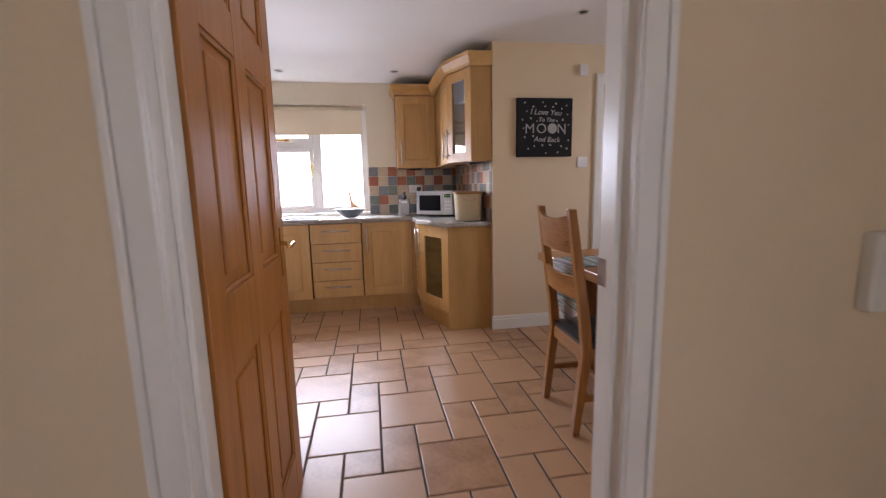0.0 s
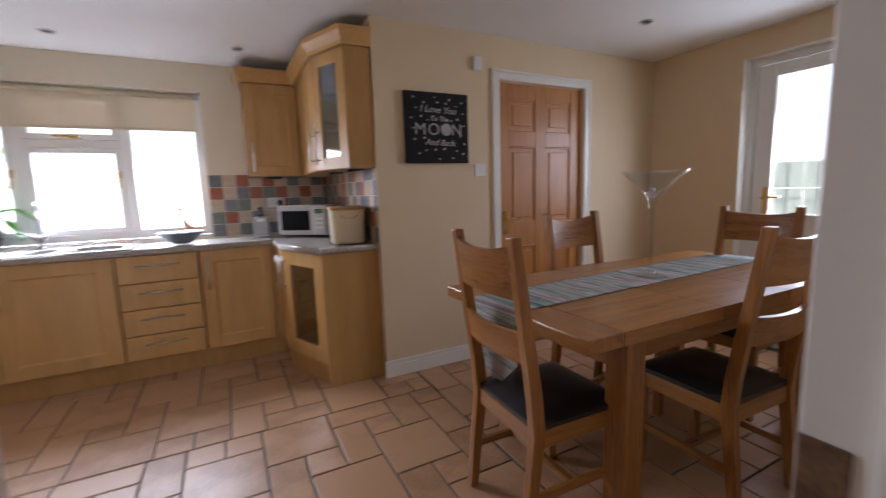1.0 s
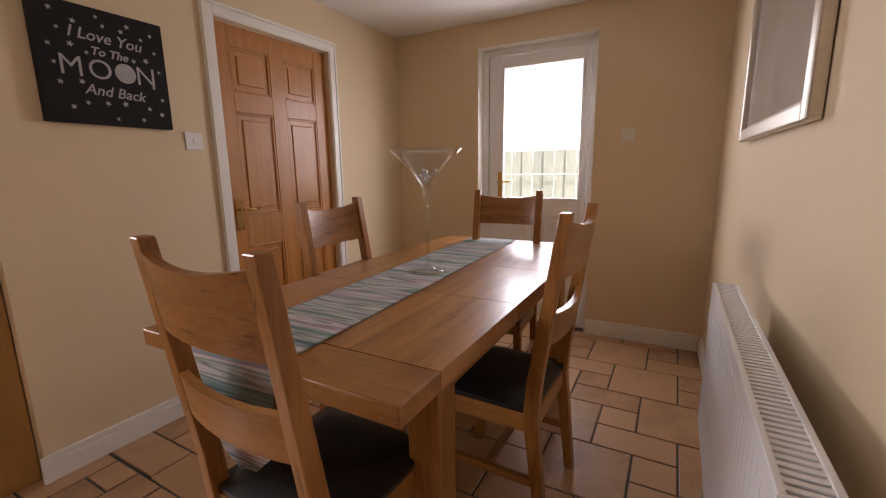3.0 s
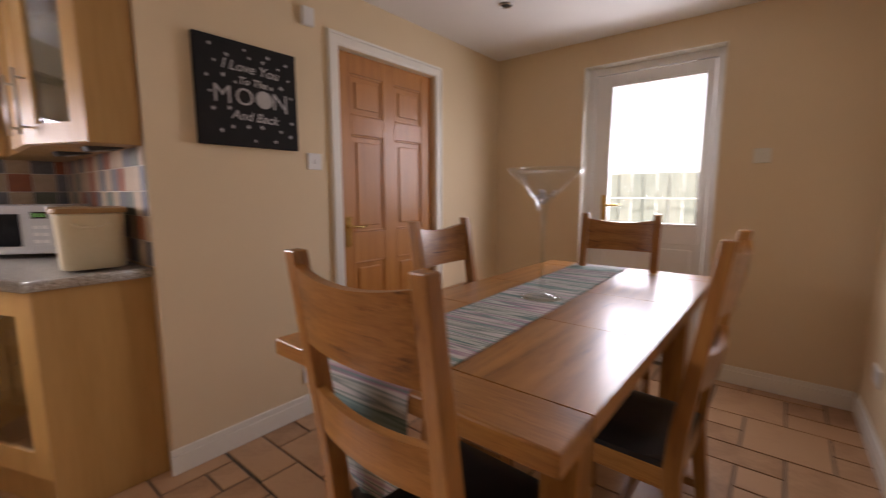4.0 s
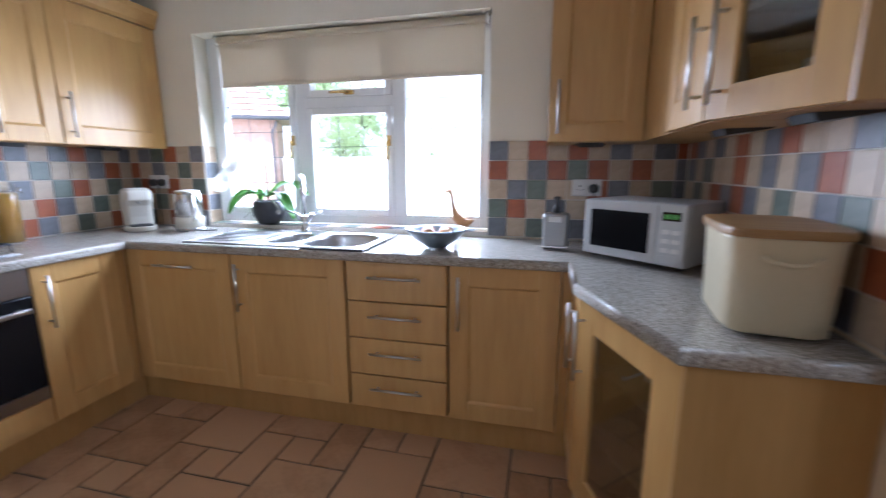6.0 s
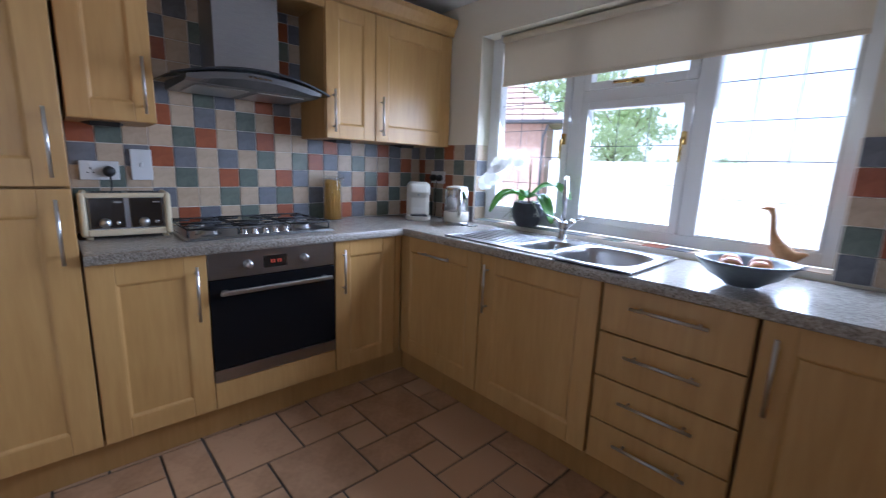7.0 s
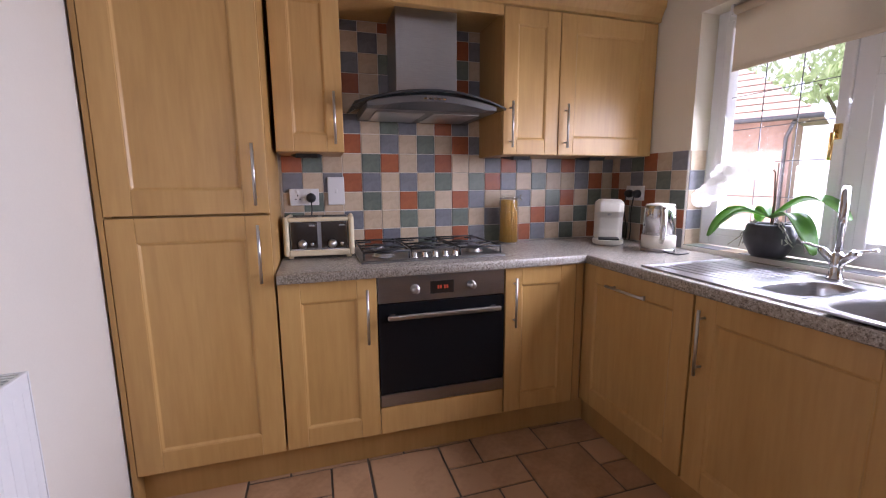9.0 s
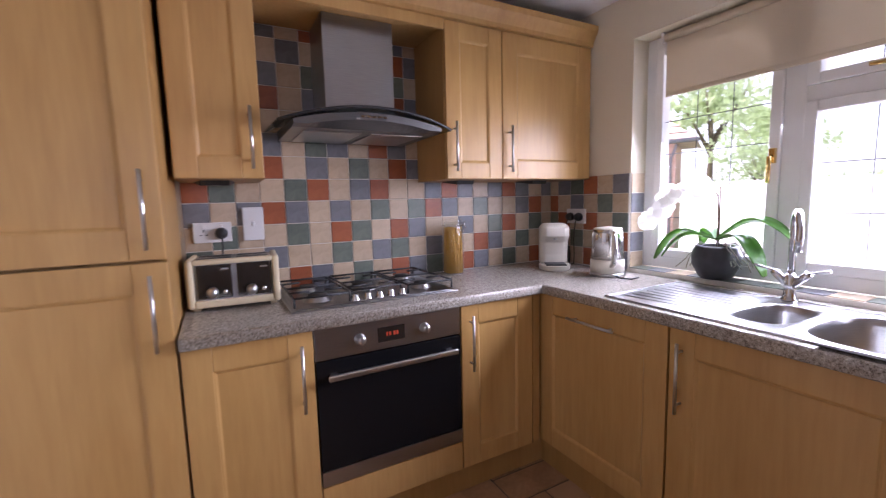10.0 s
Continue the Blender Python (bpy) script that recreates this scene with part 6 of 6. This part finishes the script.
# ---------------------------------------------------------------- orchid
def orchid():
    o = thing("orchid", pose(-1.235, 5.232, 0.9465), "white orchid with broad leaves in a dark pot", "pot plant")
    part("pot", lathe([(0, 0), (0.055, 0), (0.066, 0.010), (0.091, 0.06), (0.095, 0.10), (0.084, 0.138), (0.080, 0.146), (0.074, 0.14), (0.080, 0.11), (0, 0.10)], 32), M["pot"], o, "rounded dark glazed pot")
    part("compost", lathe([(0, 0.135), (0.077, 0.130), (0.077, 0.12), (0, 0.12)], 24), M["bark"], o, "bark compost")
    rng = random.Random(8)

    def leaf(az, length, width, rise, droop):
        b = bmesh.new()
        n = 14
        rows = []
        for i in range(n + 1):
            t = i / n
            r = length * t
            z = 0.165 + rise * math.sin(min(1, t * 1.5) * math.pi / 2) - droop * max(0, t - 0.35) ** 2
            wd = width * min(1, 0.30 + 1.15 * t) * max(0.12, 1 - max(0, (t - 0.66) / 0.34) ** 2.4) ** 0.6
            ca, sa = math.cos(az), math.sin(az)
            rows.append([b.verts.new((r * ca - s * wd * sa, r * sa + s * wd * ca, z + abs(s) * wd * 0.35)) for s in (-1, -0.5, 0, 0.5, 1)])
        for p, q in zip(rows, rows[1:]):
            for j in range(4):
                f = b.faces.new((p[j], p[j + 1], q[j + 1], q[j]))
                f.smooth = True
        lf = part("leaf", b, M["leaf"], o, "broad glossy green leaf")
        s = lf.modifiers.new("thickness", "SOLIDIFY")
        s.thickness = 0.003
    for az, ln, wd, ri, dr_ in ((math.radians(4), 0.27, 0.060, 0.095, 0.20), (math.radians(-18), 0.23, 0.044, 0.03, 0.36), (math.radians(186), 0.27, 0.050, 0.045, 0.36), (math.radians(212), 0.21, 0.048, 0.03, 0.26), (math.radians(150), 0.11, 0.032, 0.05, 0.2)):
        leaf(az, ln, wd, ri, dr_)
    stem = [(0, 0, 0.11), (0.004, 0.0, 0.24), (0.0, -0.005, 0.36), (-0.03, -0.01, 0.405), (-0.09, -0.015, 0.41), (-0.16, -0.03, 0.385), (-0.22, -0.05, 0.33), (-0.25, -0.06, 0.26)]
    part("flower_stem", tube(stem, 0.0032, 8), M["stem"], o, "arching brown stem")
    part("support_cane", tube([(0.01, 0.0, 0.10), (0.004, 0.004, 0.40)], 0.003, 8), M["stem"], o)
    for k in range(9):
        t = 0.42 + 0.58 * k / 8
        i = t * (len(stem) - 1)
        j = min(int(i), len(stem) - 2)
        p = Vector(stem[j]).lerp(Vector(stem[j + 1]), i - j) + Vector((rng.uniform(-0.03, 0.02), rng.uniform(-0.05, -0.01), rng.uniform(-0.03, 0.0)))
        b = bmesh.new()
        yaw = rng.uniform(-30, 50)
        for q in range(5):
            a = 2 * math.pi * q / 5 + 0.3
            ln, wd = (0.052, 0.034) if q % 2 else (0.049, 0.026)
            c0 = b.verts.new((0, 0, 0))
            rim = []
            for e in range(9):
                s = e / 8 * 2 - 1
                rr = ln * (1 - 0.35 * s * s)
                lat = wd * s
                rim.append(b.verts.new((rr * math.cos(a) - lat * math.sin(a), -0.006 - 0.008 * (1 - s * s), rr * math.sin(a) + lat * math.cos(a))))
            for u, v in zip(rim, rim[1:]):
                f = b.faces.new((c0, u, v))
                f.smooth = True
        lathe([(0, 0), (0.004, 0.002), (0.006, 0.010), (0.003, 0.016), (0, 0.017)], 8, bm=b)
        bmesh.ops.transform(b, matrix=Matrix.Translation(p) @ pose(0, 0, 0, rng.uniform(-20, 20), rng.uniform(-20, 20), yaw), verts=b.verts[:])
        fl_ = part("flower", b, M["petal"], o, "white orchid flower")
    for k in range(13):
        a = rng.uniform(-0.6, 0.9) if k < 10 else rng.uniform(-3.4, -2.8)
        reach, fall = rng.uniform(0.010, 0.024), rng.uniform(0.016, 0.029)
        pts = [(0.05 * math.cos(a), 0.05 * math.sin(a), 0.150)]
        for j in range(1, 6):
            rr = 0.055 + reach * j + rng.uniform(-0.004, 0.004)
            pts.append((rr * math.cos(a + rng.uniform(-0.2, 0.2)), rr * math.sin(a + rng.uniform(-0.2, 0.2)), 0.175 - fall * j + rng.uniform(-0.01, 0.01)))
        part("aerial_root", tube(pts, 0.0025, 6), M["root"], o, "grey aerial root")


orchid()


# ---------------------------------------------------------------- garden seen through the glass
solid("ground", box(-60, 60, -60, 60, -0.25, -0.15), M["paving"], "pale paved ground round the house", "ground", "structure")
fe = thing("garden_fence", pose(6.1, -1.5, -0.15), "weathered vertical-board garden fence", "fence")
for k in range(56):
    yy = 0.142 * k
    part("board", box(-0.01 + 0.012 * (k % 2), 0.01 + 0.012 * (k % 2), yy, yy + 0.135, 0.0, 1.60 + 0.004 * math.sin(k * 2.1), 0.002), M["fence"], fe)
part("wire", tube([(-0.05, 0, 1.30), (-0.05, 7.95, 1.30)], 0.006, 6), M["upvc"], fe, "pale taut line along the boards")
for z in (0.35, 1.30):
    part("rail", box(0.022, 0.06, 0, 7.95, z, z + 0.08, 0.003), M["fence"], fe)

ho = thing("neighbour_house", pose(-7.95, 13.6, -0.15, 0, 0, 28), "red brick bungalow with a hipped clay tile roof", "house")
part("wall", box(-4.5, 0.9, 0, 2.0, 0, 2.80), M["brick"], ho)
b = bmesh.new()
vs = [b.verts.new(p) for p in ((-5.0, -0.35, 2.85), (1.4, -0.35, 2.85), (1.4, 2.35, 2.85), (-5.0, 2.35, 2.85), (-3.4, 1.0, 4.30), (-0.3, 1.0, 4.30))]
for f in ((0, 1, 5, 4), (1, 2, 5), (2, 3, 4, 5), (3, 0, 4), (0, 3, 2, 1)):
    b.faces.new([vs[k] for k in f])
ro = part("roof", b, M["roof"], ho, "hipped clay tile roof")
for k in range(8):
    t = k / 8
    b = box(-5.0 + 1.6 * t, 1.4 - 1.7 * t, -0.38 + 1.35 * t, -0.20 + 1.35 * t, 2.87 + 1.45 * t, 2.91 + 1.45 * t, 0.008)
    part("tile_course", b, M["roof"], ro)
part("gutter", tube([(-5.0, -0.40, 2.82), (1.45, -0.40, 2.82)], 0.055, 10), M["lead"], ho, "dark gutter")
part("downpipe", tube([(0.8, -0.06, 0), (0.8, -0.06, 2.4), (0.95, -0.30, 2.75)], 0.04, 10), M["lead"], ho, "dark downpipe")
gw = solid("garden_wall", box(-6.7, 12.0, 13.6, 13.8, -0.15, 1.58, 0.01), M["render"], "long white rendered garden wall", "garden wall", "structure")


def tree(m, height, spread, seed, label, name="tree"):
    t = thing(name, m, label, "tree")
    rng = random.Random(seed)
    part("trunk", tube([(0, 0, 0), (0.05, 0.02, height * 0.3), (0.0, 0.05, height * 0.6)], height * 0.03, 10, taper=0.4), M["bark"], t)
    for k in range(6):
        a = rng.uniform(0, 6.28)
        part("limb", tube([(0, 0, height * rng.uniform(0.25, 0.45)), (spread * 0.35 * math.cos(a), spread * 0.35 * math.sin(a), height * 0.6), (spread * 0.6 * math.cos(a), spread * 0.6 * math.sin(a), height * 0.78)], height * 0.012, 7, taper=0.4), M["bark"], t)
    verts, faces = [], []
    for k in range(1500):
        a, u = rng.uniform(0, 6.28), rng.random() ** 0.45
        el = rng.uniform(-0.6, 1.4)
        lob = 1 + 0.25 * math.sin(3 * a + seed) + 0.2 * math.sin(5 * el + seed)
        c = Vector((spread * u * lob * math.cos(a) * math.cos(el), spread * u * lob * math.sin(a) * math.cos(el), height * 0.66 + spread * 0.75 * u * lob * math.sin(el)))
        s = rng.uniform(0.07, 0.16) * spread / 1.6
        q = Euler((rng.uniform(0, 6), rng.uniform(0, 6), rng.uniform(0, 6))).to_matrix()
        i = len(verts)
        verts += [tuple(c + q @ Vector(p)) for p in ((-s, 0, 0), (0, -s * 0.45, s * 0.1), (s, 0, 0), (0, s * 0.45, s * 0.1))]
        faces.append((i, i + 1, i + 2, i + 3))
    me = bpy.data.meshes.new("crown")
    me.from_pydata(verts, [], faces)
    me.materials.append(M["foliage"])
    cr = new("crown", me)
    cr.parent = t
    tagged(cr, "leafy green crown")


verts, faces = [], []
for i in range(25):
    for j in range(61):
        x, y = -30 + j, 14.2 + i * 0.8
        verts.append((x, y, -0.15 + 1.75 * min(1, i / 10) ** 1.3 + 0.15 * math.sin(x * 1.3) * math.sin(y * 0.9)))
for i in range(24):
    for j in range(60):
        k = i * 61 + j
        faces.append((k, k + 1, k + 62, k + 61))
me = bpy.data.meshes.new("grass_bank")
me.from_pydata(verts, [], faces)
me.polygons.foreach_set("use_smooth", [True] * len(faces))
me.materials.append(M["grass"])
tagged(new("grass_bank", me), "sunlit grassy bank rising behind the white wall", "grass", kind="stuff")
for k, (x, y, h, wide) in enumerate(((-19.5, 27.0, 6.6, 3.0), (-14.5, 28.5, 7.0, 3.0), (-10.5, 26.5, 3.8, 2.2))):
    tree(pose(x, y, 1.4), h, wide, 20 + k, "pale sunlit leafy tree on top of the bank")
tree(pose(-6.6, 17.4, 0.5), 2.3, 1.0, 41, "leafy shrub beside the brick house", "shrub")
for k, (x, h) in enumerate(((-4.6, 1.5), (-3.2, 1.7), (-1.6, 1.55), (0.2, 1.6), (2.0, 1.75), (4.2, 1.6))):
    tree(pose(x, 15.6 + 0.3 * (k % 2), -0.15), h, 0.95, 3 + k, "low leafy shrub behind the white wall", "shrub")


# ---------------------------------------------------------------- tiles: walls
PITCH, TG = 0.1023, 0.0034
Z_T = 0.921
COLOUR = {"w": ("t_w", "cream"), "b": ("t_b", "slate blue"), "g": ("t_g", "sage grey"), "o": ("t_o", "terracotta")}
tile_mesh = {}


def tile_data(kind, w, h):
    key = (kind, round(w, 4), round(h, 4))
    if key not in tile_mesh:
        tile_mesh[key] = mesh_of("tile", box(-w / 2, w / 2, -0.0038, 0, -h / 2, h / 2, 0.0012, 1), M[COLOUR[kind][0]])
    return tile_mesh[key]


def tile_run(owner, rows, m, length, start=0.0, seed=1, z0=Z_T, cut=PITCH):
    """Rows of colour letters from the worktop up, along local x of m; the last piece is cut to the length."""
    rng = random.Random(seed)
    for r, row in enumerate(rows):
        x = start
        k = 0
        while x < length - 0.012:
            kind = row[k] if k < len(row) else rng.choice("wwwwbbggo")
            x0, x1 = max(0.0, x), min(length, x + PITCH)
            w, h = x1 - x0 - TG, cut - TG
            if w > 0.01:
                ob = new("tile", tile_data(kind, w, h))
                ob.parent = owner
                ob.matrix_world = m @ pose((x0 + x1) / 2, 0, z0 + r * PITCH + cut / 2)
            x += PITCH
            k += 1


def grout_bed(name, b):
    return solid(name, b, M["tile_grout"], "tiled splashback of cream, blue, sage and terracotta squares", "splashback", "structure")


T5 = Z_T + 5 * PITCH
g = box(XW, XW + 0.004, 3.193, YN - 0.001, 0.919, T5)
box(XW, XW + 0.004, 3.490, 4.297, T5, 2.10, bm=g)
s_west = grout_bed("splashback_west", g)
mw = pose(XW + 0.004, 3.193, 0, 0, 0, 90)
off = (3.812 - 3.193) % PITCH - PITCH
tile_run(s_west, ["wwgwwobwgwobgwobwgwow", "wgwwbwwgwbgwbwwobwgwb", "wwgwwgwogwobwwbwgowgw", "wbwbobwbwgwgobwgwwbow", "wogwwgowbowwbobwbobwb"], mw, YN - 3.193, off, 11)
hood_rows = ["wowbwgwob", "wbwgbwobw", "bwwbwowbw", "wowbwgwob", "wbwgwbwgw", "owbwgwwob"]
mw2 = pose(XW + 0.004, 3.490, 0, 0, 0, 90)
off2 = (3.812 - 3.490) % PITCH - PITCH
tile_run(s_west, hood_rows, mw2, 0.802, off2, 13, T5)
tile_run(s_west, ["wbwowgwbw"], mw2, 0.802, off2, 13, T5 + 6 * PITCH, 0.052)
s_n1 = grout_bed("splashback_north", box(XW + 0.012, WIN[0], YN - 0.004, YN, 0.919, T5))
tile_run(s_n1, ["wgwowbw", "bwgwwob", "gowowgw", "owbwgwb", "wbgowbw"], pose(XW + 0.012, YN - 0.004, 0), WIN[0] - XW - 0.012, 0.07 - PITCH, 17)
s_n2 = grout_bed("splashback_north", box(WIN[1], XR - 0.012, YN - 0.004, YN, 0.919, T5))
tile_run(s_n2, ["bwgwbwgwow", "gowbwgwobw", "wbgwwobwgb", "owbogowowb", "bwowowbwbo"], pose(WIN[1], YN - 0.004, 0), XR - 0.012 - WIN[1], 0.0, 19)
s_r = grout_bed("splashback_return", box(XR - 0.004, XR, 3.812, YN - 0.012, 0.919, T5))
tile_run(s_r, ["gwobwbwwgowbwbw", "wbgwowbwgwbwowb", "wgwobobwgwbgwbg", "bwgwwowbwbowwbg", "obwbwowbowwbgww"][::1], pose(XR - 0.004, YN - 0.012, 0, 0, 0, -90), YN - 0.012 - 3.812, 0.0, 23)
# window reveals and tiled sill
for nm, m, ln in (("reveal_w", pose(WIN[0], YN, 0, 0, 0, 90), 0.11), ("reveal_e", pose(WIN[1], YN + 0.11, 0, 0, 0, -90), 0.11)):
    if nm == "reveal_w":
        rv = solid("splashback_reveal", box(WIN[0], WIN[0] + 0.003, YN, YN + 0.11, 0.919, T5), M["tile_grout"], "narrow tiled window reveal", "splashback", "structure")
        tile_run(rv, ["wg", "bw", "wo", "bw", "wb"], pose(WIN[0] + 0.003, YN, 0, 0, 0, 90), 0.108, 0.0, 29)
    else:
        rv = solid("splashback_reveal", box(WIN[1] - 0.003, WIN[1], YN, YN + 0.11, 0.919, T5), M["tile_grout"], "narrow tiled window reveal", "splashback", "structure")
        tile_run(rv, ["wg", "bw", "wb", "ow", "wb"], pose(WIN[1] - 0.003, YN + 0.108, 0, 0, 0, -90), 0.108, 0.0, 31)
sl = solid("window_sill", box(WIN[0], WIN[1], YN - 0.006, YN + 0.11, 0.919, 0.9392), M["tile_grout"], "tiled inner window sill", "window sill", "structure")
rng = random.Random(37)
x = WIN[0] + 0.004
while x < WIN[1] - 0.02:
    w = min(PITCH, WIN[1] - x) - TG
    ob = new("tile", tile_data(rng.choice("wwwobg"), w, PITCH - TG))
    ob.parent = sl
    ob.matrix_world = pose(x + w / 2, YN + 0.047, 0.9393, -90, 0, 0)
    x += PITCH

# ---------------------------------------------------------------- tiles: floor
FG = 0.009
rng = random.Random(21)
floor_mesh = {}


def floor_tile(x0, x1, y0, y1):
    w, h = x1 - x0 - FG, y1 - y0 - FG
    if w < 0.025 or h < 0.025:
        return
    key = (round(w, 3), round(h, 3))
    if key not in floor_mesh:
        floor_mesh[key] = mesh_of("tile", box(-w / 2, w / 2, -h / 2, h / 2, -0.008, 0.0, 0.0035, 2), M["floor_tile"])
    ob = new("tile", floor_mesh[key])
    ob.parent = fl
    ob.location = ((x0 + x1) / 2, (y0 + y1) / 2, rng.uniform(-0.0012, 0.0))
    ob.rotation_euler = (rng.uniform(-0.002, 0.002), rng.uniform(-0.002, 0.002), 0)


def hidden(x, y):
    return (x < -1.9 and y > 2.5) or y > 4.95 or (x > 0.85 and y > 3.9) or (x < -0.5 and y < 2.3) or y < 0.4 or (x > 0.9 and y < 1.3)


# a large square, an upright oblong and a small square, repeated along (2, 1) and (-1, 3);
# laid in three fields: by the doorway, under the table, along the kitchen units
for fx0, fx1, fy0, fy1, ox, oy, ux, uy in ((-2.3, 1.345, -1.1, 3.53, -0.015, 2.326, 0.1705, 0.1730), (1.345, 3.76, -1.1, 3.82, -0.060, 2.424, 0.1765, 0.1730), (-2.3, 1.345, 3.53, 5.2, 0.010, 2.525, 0.1735, 0.1680)):
    for a in range(-22, 23):
        for c in range(-16, 17):
            bx, by = 1 + 2 * a - c, 1 + a + 3 * c
            for dx, dy, w, h in ((0, 0, 2, 2), (-1, 1, 1, 2), (0, 2, 1, 1)):
                x0, x1 = max(fx0, ox + (bx + dx) * ux), min(fx1, ox + (bx + dx + w) * ux)
                y0, y1 = max(fy0, oy + (by + dy) * uy), min(fy1, oy + (by + dy + h) * uy)
                if x1 > x0 and y1 > y0 and not hidden((x0 + x1) / 2, (y0 + y1) / 2):
                    floor_tile(x0, x1, y0, y1)
